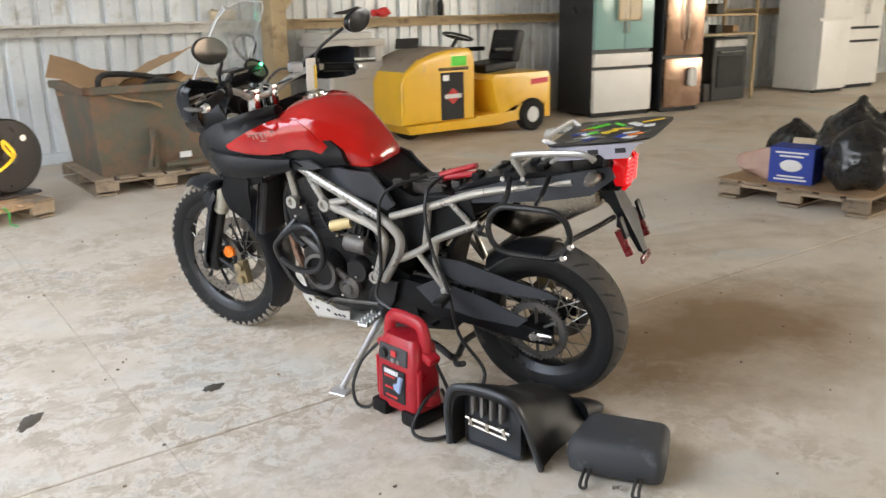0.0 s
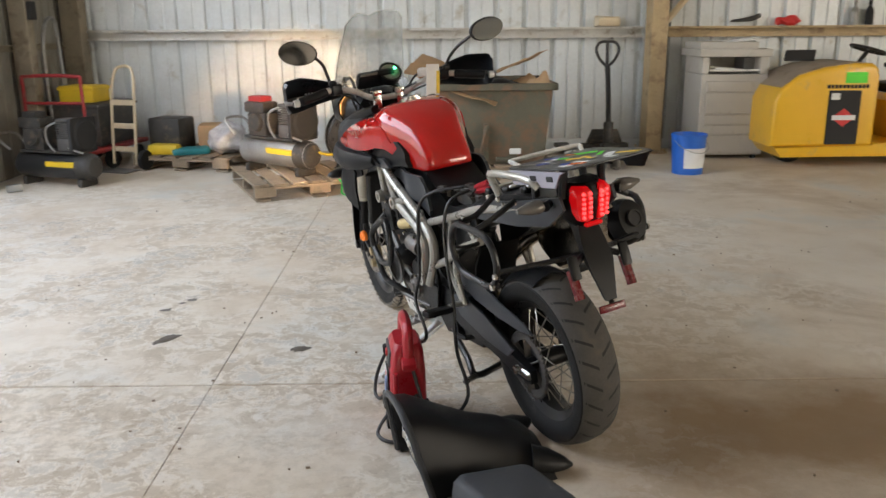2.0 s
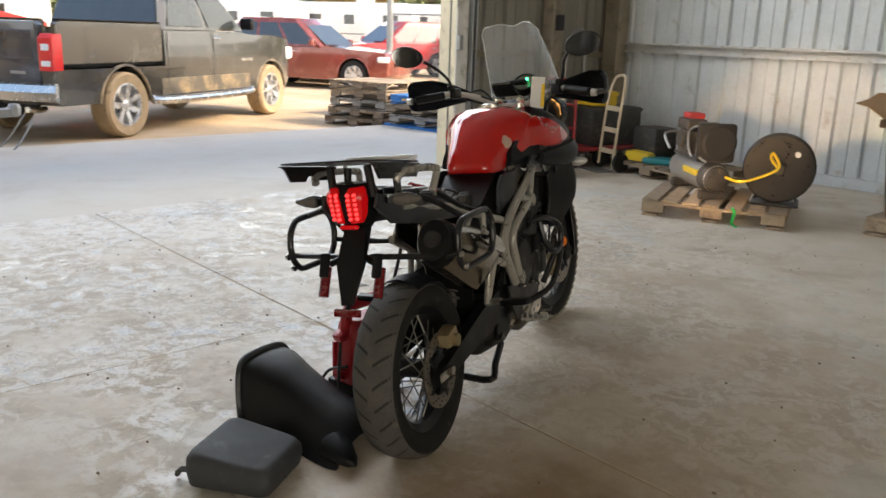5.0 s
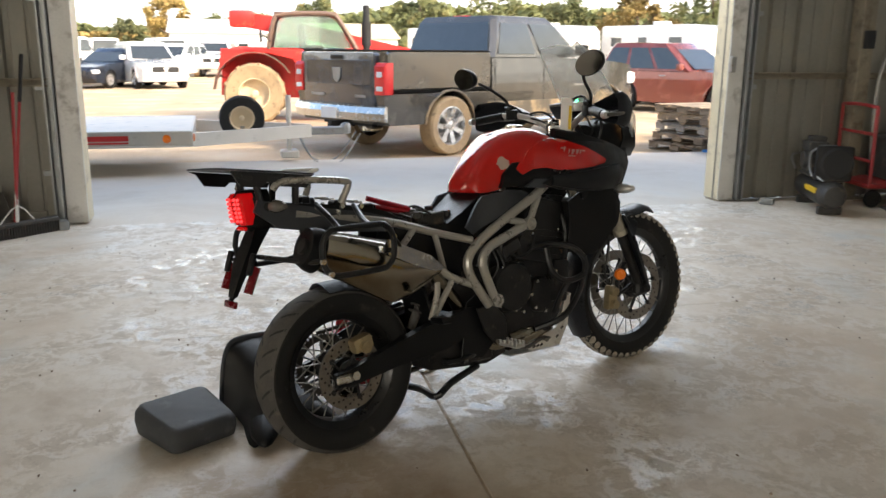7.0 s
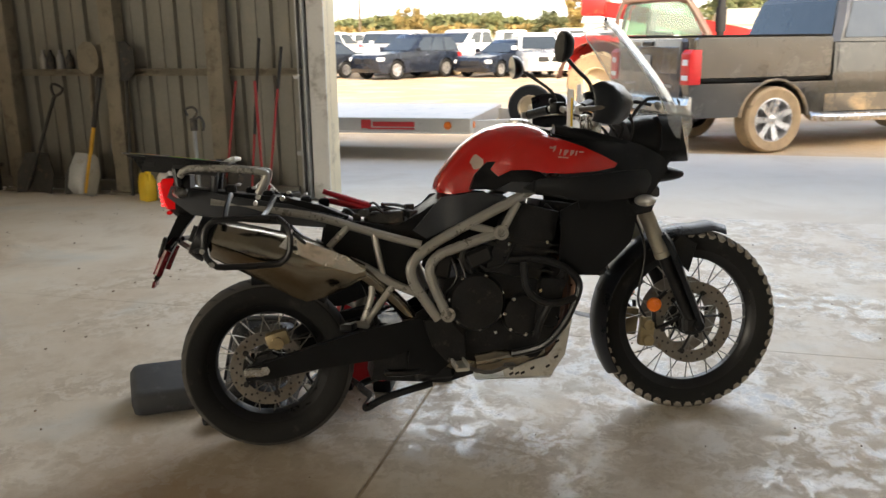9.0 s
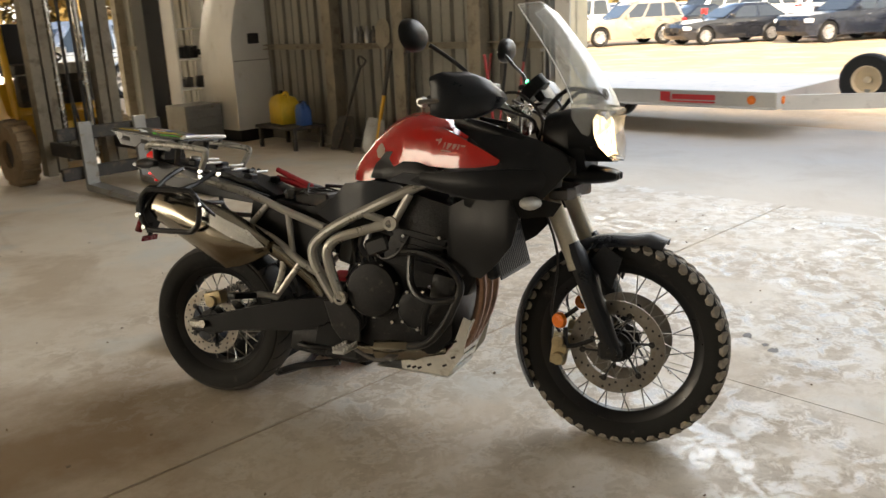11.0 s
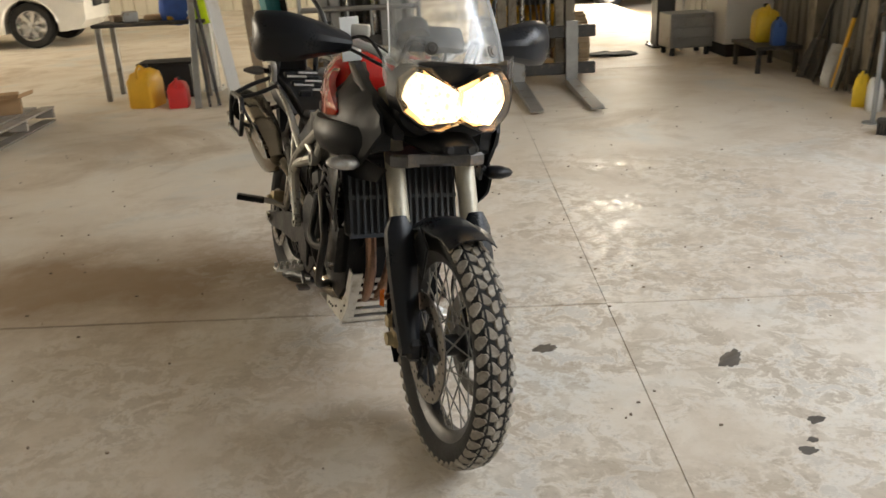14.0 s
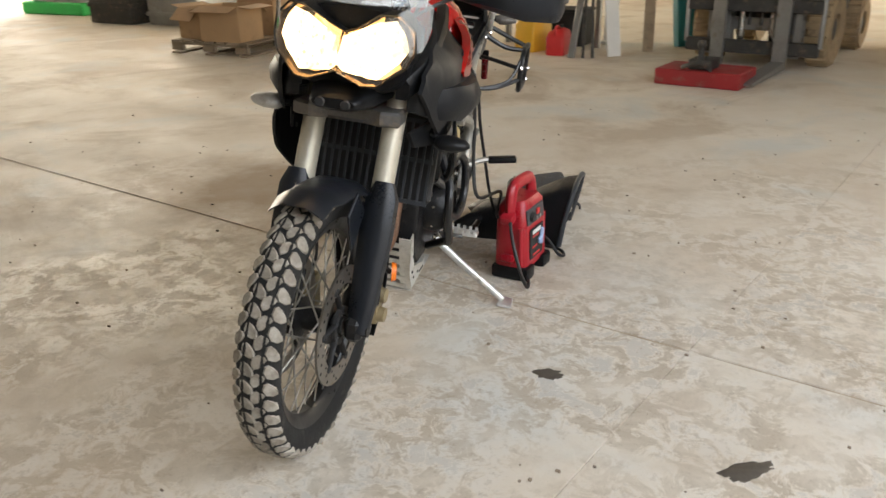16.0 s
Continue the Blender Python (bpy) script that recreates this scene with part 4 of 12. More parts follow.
# fork
for s, nm in SIDES:
    y = s * 0.103
    low, mid, top = FA + Vector((-0.018, y, 0.012)), FA + Vector((-0.018, y, 0.012)) + STEER_AXIS * 0.26, FA + Vector((-0.018, y, 0.012)) + STEER_AXIS * 0.70
    bm = B()
    tube(bm, [mid, top], 0.0275, 14, 1)
    lathe(bm, [(0.0275, 0), (0.030, 0.002), (0.030, 0.022), (0.0275, 0.024)], mid, STEER_AXIS, 16)
    leg = part("fork_leg", bm, M_FORK, bike, "dull silver upper fork tube", S)
    bm = B()
    tube(bm, [low, mid + STEER_AXIS * 0.02], 0.021, 12, 1)
    box(bm, low + Vector((0.006, 0, -0.012)), (0.075, 0.044, 0.062), 0.012)
    cyl(bm, low + Vector((0.018, s * 0.02, -0.012)), low + Vector((0.018, s * 0.036, -0.012)), 0.017, seg=12)
    part("slider", bm, M_ENGINE, leg, "black fork foot")
    bm = B()
    P, D = low + Vector((0.030, s * 0.010, -0.02)), STEER_AXIS
    rings = []
    for t, w, d in ((0.0, 0.026, 0.030), (0.10, 0.036, 0.038), (0.24, 0.043, 0.043), (0.33, 0.041, 0.044), (0.37, 0.024, 0.032)):
        c = P + D * t
        rings.append([c + Vector((0.018 + d * math.cos(a) * 0.55 - 0.02, w * math.sin(a), d * math.cos(a) * 0.25)) for a in [radians(q) for q in (-100, -65, -30, 0, 30, 65, 100)]])
    loft(bm, [r + [p - Vector((0.004, 0, 0.002)) for p in reversed(r)] for r in rings])
    part("fork_guard", bm, M_GUARD, leg, "dark blue-black plastic fork guard")
    bm = B()
    c = Vector((1.352, s * 0.135, 0.420))
    cyl(bm, c, c + Vector((-0.004, s * 0.012, 0)), 0.026, 0.022, 20)
    part("reflector", bm, M_ORANGEL, bike, "round amber reflector", S)
    bm = B()
    tube(bm, [c + Vector((0.05, -s * 0.02, 0.04)), c + Vector((0.0, -s * 0.006, 0))], 0.008, 6, 1)
    tube(bm, [c + Vector((0.10, -s * 0.03, -0.06)), c + Vector((0.02, -s * 0.03, -0.09)), c + Vector((0.01, -s * 0.03, -0.03))], 0.008, 6, 3)
    loose("reflector_bracket", bm, M_ENGINE, bike, "", S)
    bm = B()
    cc = FA + Vector((-0.178, s * 0.088, -0.018))
    box(bm, cc, (0.052, 0.036, 0.105), 0.010, rot("Y", 8), 2)
    for q in (-0.028, 0.028):
        cyl(bm, cc + Vector((0.0, s * 0.012, q)), cc + Vector((0.0, s * 0.034, q)), 0.022, 0.019, 14)
    part("brake_caliper", bm, M_GOLD, bike, "worn gold-grey brake caliper", S)
    bm = B()
    tube(bm, [cc + Vector((0.0, 0, 0.05)), cc + Vector((-0.03, 0, 0.12)), (1.33, s * 0.10, 0.62), (1.26, s * 0.08, 0.80), (1.16, s * 0.04, 0.98)], 0.0045, 6, 5)
    part("brake_hose", bm, M_CABLE, bike, "", S)
bm = B()
for z, hgt in ((0.815, 0.036), (0.93, 0.03)):
    c = STEER_AT + STEER_AXIS * ((z - 0.80) / STEER_AXIS.z)
    c.x += 0.045
    prism(bm, [(c.x - 0.09, -0.05), (c.x - 0.03, -0.132), (c.x + 0.03, -0.136), (c.x + 0.045, -0.09), (c.x + 0.02, -0.05), (c.x + 0.02, 0.05), (c.x + 0.045, 0.09), (c.x + 0.03, 0.136), (c.x - 0.03, 0.132), (c.x - 0.09, 0.05)], z - hgt / 2, z + hgt / 2, "z", 0.006)
loose("yoke", bm, M_ENGGREY, bike, "cast aluminium fork yoke", S)
bm = B()
tube(bm, [STEER_AT - STEER_AXIS * 0.02 - Vector((0.03, 0, 0)), STEER_AT + STEER_AXIS * 0.16 - Vector((0.03, 0, 0))], 0.028, 12, 1)
part("steering_head", bm, M_DARK, bike, "black steering head")

# front mudguard, low and hugging the wheel
bm = B()
rings = []
for k in range(17):
    a = radians(-22 + k * (122 + 22) / 16)
    r = FR + 0.020 + (0.018 if k in (0, 1) else 0)
    t = k / 16
    w = 0.064 + 0.020 * math.sin(math.pi * t)
    c = FA + Vector((-math.sin(a) * r, 0, math.cos(a) * r))
    n = Vector((-math.sin(a), 0, math.cos(a)))
    sec = []
    for q in (-1, -0.85, -0.45, 0, 0.45, 0.85, 1):
        drop = 0.004 + 0.055 * max(0, abs(q) - 0.4) ** 1.3
        sec.append(c + Vector((0, q * w, 0)) - n * drop)
    rings.append(sec + [p - n * 0.004 for p in reversed(sec)])
loft(bm, rings)
part("front_mudguard", bm, M_GUARD, bike, "dark blue-black front mudguard", S)
bm = B()
for s in (1, -1):
    prism(bm, [(1.47, 0.66), (1.53, 0.62), (1.50, 0.52), (1.42, 0.60)], s * 0.074, s * 0.080, bev=0.002)
loose("mudguard_stay", bm, M_GUARD, bike, "", S)

# frame: bent silver tubes on both sides
def tubes(name, runs, r, material, label="", seg=10, n=5, m=None):
    made = []
    for s, nm in SIDES:
        for pts in runs:
            bm = B()
            tube(bm, [(x, s * y, z) for x, y, z in pts], r, seg, n)
            made.append(part(name, bm, material, bike, label, m))
    return made


tubes("frame_tube", [
    [(1.02, 0.085, 0.885), (0.94, 0.145, 0.855), (0.82, 0.172, 0.800), (0.66, 0.170, 0.725), (0.555, 0.168, 0.670), (0.492, 0.168, 0.615), (0.490, 0.168, 0.560), (0.525, 0.168, 0.495), (0.572, 0.168, 0.425)],
    [(0.785, 0.172, 0.702), (0.68, 0.176, 0.672), (0.585, 0.178, 0.640), (0.548, 0.178, 0.600), (0.556, 0.178, 0.545), (0.598, 0.178, 0.438)],
], 0.0172, M_FRAME, "silver painted frame tube")
tubes("frame_strut", [
    [(0.790, 0.172, 0.700), (0.850, 0.170, 0.800)],
    [(0.690, 0.172, 0.728), (0.785, 0.172, 0.703)],
], 0.0135, M_FRAME, "silver painted frame strut", n=1)
bm = B()
tube(bm, [(0.965, 0.155, 0.850), (0.935, 0.160, 0.700)], 0.0135, 10, 1)
part("frame_strut", bm, M_FRAME, bike, "silver painted frame strut")
tubes("subframe_rail", [
    [(0.525, 0.150, 0.672), (0.36, 0.132, 0.722), (0.20, 0.115, 0.775), (0.0, 0.100, 0.815), (-0.14, 0.095, 0.84)],
    [(0.525, 0.160, 0.505), (0.43, 0.150, 0.548), (0.33, 0.140, 0.612), (0.185, 0.126, 0.672)],
], 0.0140, M_FRAME, "silver painted subframe tube")
tubes("subframe_strut", [
    [(0.290, 0.130, 0.742), (0.215, 0.128, 0.668)],
    [(0.372, 0.135, 0.715), (0.395, 0.145, 0.580)],
    [(0.350, 0.142, 0.605), (0.356, 0.150, 0.520), (0.318, 0.150, 0.415)],
    [(0.430, 0.150, 0.548), (0.322, 0.150, 0.410)],
], 0.0112, M_FRAME, "silver painted subframe strut", n=4)
bm = B()
for s, nm in SIDES:
    for x, z in ((0.600, 0.440), (0.787, 0.702)) + (((0.937, 0.700),) if s > 0 else ()):
        lathe(bm, [(0.010, 0.0), (0.024, 0.0), (0.024, 0.022), (0.014, 0.022), (0.013, 0.012), (0, 0.012)], (x, s * 0.172, z), (0, s, 0), 18)
loose("frame_boss", bm, M_FRAME, bike, "silver frame bosses")

# engine
bm = B()
prism(bm, [(0.56, 0.40), (0.60, 0.29), (0.72, 0.245), (0.92, 0.255), (0.985, 0.32), (0.985, 0.47), (0.93, 0.55), (0.74, 0.58), (0.60, 0.55)], -0.125, 0.125, bev=0.02, segs=2)
part("crankcase", bm, M_ENGINE, bike, "black engine crankcase")
bm = B()
prism(bm, [(0.735, 0.57), (0.925, 0.53), (0.985, 0.68), (1.0, 0.76), (0.86, 0.80), (0.80, 0.74)], -0.150, 0.150, bev=0.014, segs=2)
for k in range(5):
    box(bm, (0.885 + k * 0.006, 0, 0.575 + k * 0.022), (0.18, 0.312, 0.006), 0.0, rot("Y", 12))
part("cylinder_block", bm, M_ENGINE, bike, "black finned cylinder block")
# filler block added to stop light showing through the engine
bm = B()
prism(bm, [(0.93, 0.44), (1.02, 0.46), (1.07, 0.55), (1.075, 0.78), (0.95, 0.80), (0.92, 0.62)], -0.085, 0.085, bev=0.012, segs=2)
part("engine_front", bm, M_ENGINE, bike, "dark filler block behind the radiator")
bm = B()
for p, r, d in (((0.705, -0.125, 0.470), 0.098, 0.045), ((0.865, -0.125, 0.415), 0.072, 0.030), ((0.62, -0.125, 0.36), 0.05, 0.02)):
    lathe(bm, [(0, 0), (r, 0), (r, d * 0.55), (r * 0.9, d * 0.9), (r * 0.62, d), (0, d * 0.92)], p, (0, -1, 0), 32)
for p, r, d in (((0.85, 0.125, 0.43), 0.078, 0.06), ((0.70, 0.125, 0.44), 0.05, 0.04)):
    lathe(bm, [(0, 0), (r, 0), (r, d * 0.6), (r * 0.85, d), (r * 0.4, d * 0.96), (0, d * 0.96)], p, (0, 1, 0), 32)
box(bm, (0.955, -0.14, 0.455), (0.09, 0.05, 0.17), 0.02, rot("Y", 10), 2)
box(bm, (0.93, 0.15, 0.62), (0.10, 0.04, 0.13), 0.014, rot("Y", 10), 2)
loose("engine_cover", bm, M_ENGINE, bike, "black round engine covers")
bm = B()
pts = []
for c, r, s in (((0.705, 0.470), 0.092, -1), ((0.865, 0.415), 0.066, -1), ((0.85, 0.43), 0.072, 1)):
    for k in range(7):
        a = 2 * math.pi * k / 7 + 0.3
        pts.append((c[0] + r * math.cos(a), s * 0.150, c[1] + r * math.sin(a)))
pts += [(0.90, -0.158, 0.60), (0.95, -0.158, 0.66), (0.82, -0.152, 0.66), (0.77, -0.13, 0.36), (0.92, -0.166, 0.50), (0.98, -0.166, 0.40), (0.88, 0.155, 0.58), (0.80, 0.155, 0.62)]
bolts(bm, pts, 0.0075, 0.009)
loose("engine_bolt", bm, M_CHROME, bike, "bright engine bolts")
bm = B()
for s in (1, -1):
    tube(bm, [(0.70, s * 0.13, 0.56), (0.66, s * 0.15, 0.62), (0.70, s * 0.15, 0.68), (0.78, s * 0.14, 0.66)], 0.010, 8, 5)
    tube(bm, [(0.62, s * 0.12, 0.52), (0.57, s * 0.13, 0.42), (0.60, s * 0.13, 0.30)], 0.007, 6, 5)
    tube(bm, [(0.96, s * 0.10, 0.78), (1.02, s * 0.12, 0.70), (1.02, s * 0.13, 0.56), (0.95, s * 0.14, 0.50)], 0.013, 8, 5)
    tube(bm, [(0.84, s * 0.155, 0.66), (0.80, s * 0.165, 0.60), (0.74, s * 0.155, 0.58), (0.70, s * 0.14, 0.62)], 0.005, 6, 5)
    for k in range(4):
        tube(bm, [(0.62 + 0.03 * k, s * 0.14, 0.64 - 0.02 * k), (0.64 + 0.03 * k, s * 0.155, 0.56 - 0.01 * k), (0.60 + 0.04 * k, s * 0.14, 0.50)], 0.004, 5, 4)
    box(bm, (0.72, s * 0.13, 0.62), (0.09, 0.05, 0.06), 0.01, rot("Y", -20))
    box(bm, (0.60, s * 0.115, 0.60), (0.06, 0.04, 0.10), 0.01, rot("Y", 15))
loose("hose", bm, M_CABLE, bike, "black hoses and wiring round the engine")
bm = B()
cyl(bm, (0.700, 0.150, 0.632), (0.785, 0.165, 0.612), 0.021, seg=14)
part("canister", bm, mat("brass_canister", (0.55, 0.44, 0.22), 0.45, 0.2, var=0.1, scale=20), bike, "pale brass canister under the frame")

# starter motor, water pump and throttle bodies on the left
bm = B()
lathe(bm, [(0, 0.0), (0.030, 0.0), (0.034, 0.008), (0.034, 0.085), (0.028, 0.095), (0, 0.095)], (0.640, 0.155, 0.545), (1, 0, 0.08), 18)
part("starter_motor", bm, M_ENGGREY, bike, "dull grey starter motor")
bm = B()
lathe(bm, [(0, 0.030), (0.020, 0.030), (0.026, 0.022), (0.046, 0.016), (0.050, 0.0)], (0.745, 0.150, 0.365), (0, 1, 0), 22)
tube(bm, [(0.745, 0.165, 0.405), (0.79, 0.172, 0.44), (0.86, 0.165, 0.50), (0.95, 0.150, 0.55)], 0.013, 9, 5)
part("water_pump", bm, M_ENGGREY, bike, "grey water pump with its coolant pipe")
bm = B()
lathe(bm, [(0.060, 0.0), (0.074, 0.004), (0.074, 0.012), (0.060, 0.014)], (0.85, 0.186, 0.43), (0, 1, 0), 36)
part("cover_ring", bm, M_ENGGREY, bike, "worn edge of the alternator cover")
for k in range(3):
    bm = B()
    cyl(bm, (0.655 + 0.048 * k, 0.125, 0.668 + 0.012 * k), (0.655 + 0.048 * k, 0.158, 0.668 + 0.012 * k), 0.019, 0.017, 14)
    part("throttle_body", bm, M_ALU, bike, "small bright throttle body")
bm = B()
bolts(bm, [(0.655, 0.172, 0.590), (0.700, 0.166, 0.420), (0.780, 0.160, 0.330), (0.900, 0.160, 0.350), (0.760, 0.168, 0.580), (0.620, 0.160, 0.470), (0.940, 0.172, 0.640), (0.905, 0.172, 0.680)], 0.007, 0.008)
loose("engine_bolt", bm, M_CHROME, bike, "bright engine bolts")

# radiator, its guard and side scoops
bm = B()
box(bm, (1.105, 0, 0.655), (0.035, 0.36, 0.24), 0.008, rot("Y", -16))
rad = part("radiator", bm, M_DARK, bike, "black radiator")
bm = B()
for k in range(17):
    y = -0.168 + k * 0.021
    box(bm, (1.135, y, 0.65), (0.004, 0.007, 0.215), 0.0, rot("Y", -16))
for z in (0.545, 0.655, 0.755):
    box(bm, (1.133 + (0.65 - z) * 0.287, 0, z), (0.005, 0.35, 0.012), 0.0, rot("Y", -16))
loose("guard_bar", bm, M_GREYP, bike, "black slotted radiator guard")
for s, nm in SIDES:
    bm = B()
    panel(bm, [(0.99, 0.765), (0.985, 0.60), (1.02, 0.548), (1.105, 0.545), (1.165, 0.60), (1.215, 0.66), (1.235, 0.74), (1.20, 0.81), (1.06, 0.80)] if s < 0 else [(1.11, 0.775), (1.115, 0.67), (1.135, 0.61), (1.170, 0.63), (1.215, 0.68), (1.235, 0.74), (1.20, 0.80), (1.13, 0.80)], lambda x, z: s * (0.186 + 0.26 * max(0, min(x, 1.20) - 1.0) - 0.10 * max(0, x - 1.20) + 0.01 * math.sin(z * 20)), 0.008)
    part("radiator_scoop", bm, M_BLACKP, bike, "black plastic radiator scoop")

# exhaust headers, collector and belly
bm = B()
for y in (-0.075, 0.0, 0.075):
    tube(bm, [(0.985, y, 0.60), (1.045, y, 0.57), (1.065, y * 0.95, 0.49), (1.045, y * 0.8, 0.38), (0.995, y * 0.5 - 0.02, 0.285), (0.90, y * 0.3 - 0.04, 0.235)], 0.0175, 10, 5)
loose("exhaust_header", bm, M_COPPER, bike, "heat-tinted exhaust header pipes")
bm = B()
tube(bm, [(0.94, -0.060, 0.262), (0.80, -0.098, 0.262), (0.70, -0.102, 0.255)], [0.046, 0.043, 0.040], 14, 3)
tube(bm, [(0.71, -0.100, 0.255), (0.62, -0.098, 0.258), (0.54, -0.095, 0.33), (0.46, -0.10, 0.46), (0.36, -0.14, 0.56), (0.31, -0.17, 0.60)], 0.024, 12, 5)
part("collector", bm, M_MUF, bike, "discoloured exhaust collector pipe")

# skid plate
bm = B()
side = [(0.795, 0.235), (0.80, 0.198), (0.965, 0.190), (1.018, 0.262), (1.045, 0.385), (1.020, 0.395), (0.985, 0.300), (0.955, 0.262), (0.88, 0.245), (0.845, 0.230)]
for s in (1, -1):
    prism(bm, side, s * 0.118, s * 0.122, bev=0.0)
loft(bm, [[(x, -0.120, z), (x, 0.120, z), (x + 0.004, 0.120, z - 0.003), (x + 0.004, -0.120, z - 0.003)] for x, z in ((0.70, 0.197), (0.80, 0.194), (0.965, 0.186))])
skid = part("skid_plate", bm, M_SKID, bike, "scuffed silver aluminium skid plate")
bm = B()
for k in range(6):
    t = (k + 0.0) / 6
    x, z = 0.975 + 0.07 * t, 0.200 + 0.185 * t
    box(bm, (x, 0, z), (0.004, 0.215 - 0.02 * t, 0.017), 0.0, rot("Y", 20))
for s in (1, -1):
    prism(bm, [(0.965, 0.190), (1.045, 0.385), (1.049, 0.383), (0.969, 0.188)], s * 0.085, s * 0.120)
loose("skid_plate_bar", bm, M_SKID, skid, "slotted front of the skid plate")
bm = B()
for s in (1, -1):
    for x, z in ((0.825, 0.208), (0.845, 0.208), (0.865, 0.208), (0.90, 0.222), (0.955, 0.225), (0.985, 0.255), (0.99, 0.31)):
        box(bm, (x, s * 0.1222, z), (0.016, 0.002, 0.008), 0.0, rot("Y", -25))
loose("skid_plate_slot", bm, M_DARK, skid, "dark slots cut in the plate")

# crash bars
for side, runs in ((1, [
    [(0.83, 0.13, 0.285), (0.88, 0.19, 0.330), (0.94, 0.215, 0.360), (1.005, 0.215, 0.450), (1.03, 0.215, 0.515), (1.00, 0.205, 0.560), (0.95, 0.165, 0.62)],
    [(1.015, 0.215, 0.47), (0.93, 0.225, 0.440), (0.84, 0.225, 0.450), (0.80, 0.222, 0.500), (0.815, 0.215, 0.575), (0.87, 0.20, 0.610), (0.94, 0.19, 0.60), (1.00, 0.205, 0.560)],
]), (-1, [
    [(0.80, 0.15, 0.605), (0.90, 0.185, 0.610), (0.985, 0.205, 0.585), (1.03, 0.215, 0.545), (1.042, 0.215, 0.510), (1.025, 0.215, 0.460), (0.985, 0.21, 0.385), (0.92, 0.19, 0.315), (0.83, 0.13, 0.280)],
    [(1.030, 0.215, 0.475), (0.96, 0.22, 0.462), (0.90, 0.215, 0.475), (0.865, 0.20, 0.52), (0.86, 0.185, 0.60)],
    [(0.94, 0.22, 0.465), (0.915, 0.20, 0.41), (0.90, 0.17, 0.34)],
])):
    for run in runs:
        bm = B()
        tube(bm, [(x, side * y, z) for x, y, z in run], 0.0125, 9, 5)
        part("crash_bar", bm, M_BLKTUBE, bike, "black tubular crash bar")

# swingarm and chain
bm = B()
for s in (1, -1):
    loft(bm, [[(x, s * (0.115 - w), z - h), (x, s * (0.115 + w), z - h), (x, s * (0.115 + w), z + h), (x, s * (0.115 - w), z + h)] for x, z, w, h in ((-0.06, 0.275, 0.012, 0.022), (0.02, 0.284, 0.016, 0.030), (0.18, 0.318, 0.018, 0.040), (0.30, 0.338, 0.020, 0.050), (0.40, 0.352, 0.022, 0.056), (0.50, 0.375, 0.022, 0.050), (0.56, 0.390, 0.02, 0.03))])
box(bm, (0.42, 0, 0.375), (0.10, 0.23, 0.07), 0.012)
part("swingarm", bm, M_BLACKP, bike, "dark grey swingarm", sharp=30)
bm = B()
for s in (1, -1):
    cyl(bm, (0.0, s * 0.135, 0.287), (0.0, s * 0.148, 0.287), 0.016, seg=6)
    box(bm, (-0.035, s * 0.132, 0.281), (0.065, 0.012, 0.030), 0.006)
loose("axle_plate", bm, M_CHROME, bike, "bright axle nut and chain adjuster")
bm = B()
panel(bm, [(-0.10, 0.435), (-0.06, 0.455), (0.10, 0.482), (0.26, 0.520), (0.40, 0.530), (0.42, 0.49), (0.28, 0.44), (0.12, 0.425), (-0.02, 0.425)], lambda x, z: 0.128 - 0.05 * max(0, z - 0.46), 0.006)
part("chain_guard", bm, M_GREYP, bike, "dark grey plastic chain guard")
bm = B()
panel(bm, [(0.02, 0.345), (0.20, 0.405), (0.38, 0.44), (0.46, 0.40), (0.40, 0.345), (0.22, 0.315), (0.06, 0.31)], lambda x, z: 0.138, 0.006)
part("swingarm_cover", bm, M_GREYP, bike, "dark grey swingarm cover")
bm = B()
rnd = random.Random(3)
for run in (((0.0, 0.400), (0.50, 0.435)), ((0.0, 0.186), (0.48, 0.335))):
    a, b = Vector((run[0][0], 0.092, run[0][1])), Vector((run[1][0], 0.092, run[1][1]))
    n = 34
    ang = math.degrees(math.atan2(b.z - a.z, b.x - a.x))
    for k in range(n):
        p = a.lerp(b, k / n)
        box(bm, p, (0.013, 0.014 if k % 2 else 0.009, 0.011), 0.0, rot("Y", -ang))
loose("chain", bm, M_DARKM, bike, "oily drive chain")
bm = B()
rings = []
for k in range(9):
    a = radians(-60 + k * 13)
    c = RA + Vector((math.sin(a) * (RR + 0.018), 0, math.cos(a) * (RR + 0.018)))
    nn = Vector((math.sin(a), 0, math.cos(a)))
    sec = [c + Vector((0, q * 0.072, 0)) - nn * 0.03 * abs(q) ** 2 for q in (-1, -0.5, 0, 0.5, 1)]
    rings.append(sec + [p + nn * 0.004 for p in reversed(sec)])
loft(bm, rings[4:])
part("rear_hugger", bm, M_BLACKP, bike, "black inner rear mudguard")
bm = B()
for k in range(9):
    lathe(bm, [(0.026, -0.004), (0.031, 0), (0.026, 0.004)], (0.36 + k * 0.012, 0.0, 0.42 + k * 0.020), (0.5, 0, 0.86), 14, closed=True)
tube(bm, [(0.33, 0, 0.36), (0.49, 0, 0.63)], 0.018, 10, 1)
part("rear_shock", bm, M_ENGGREY, bike, "rear shock absorber spring")

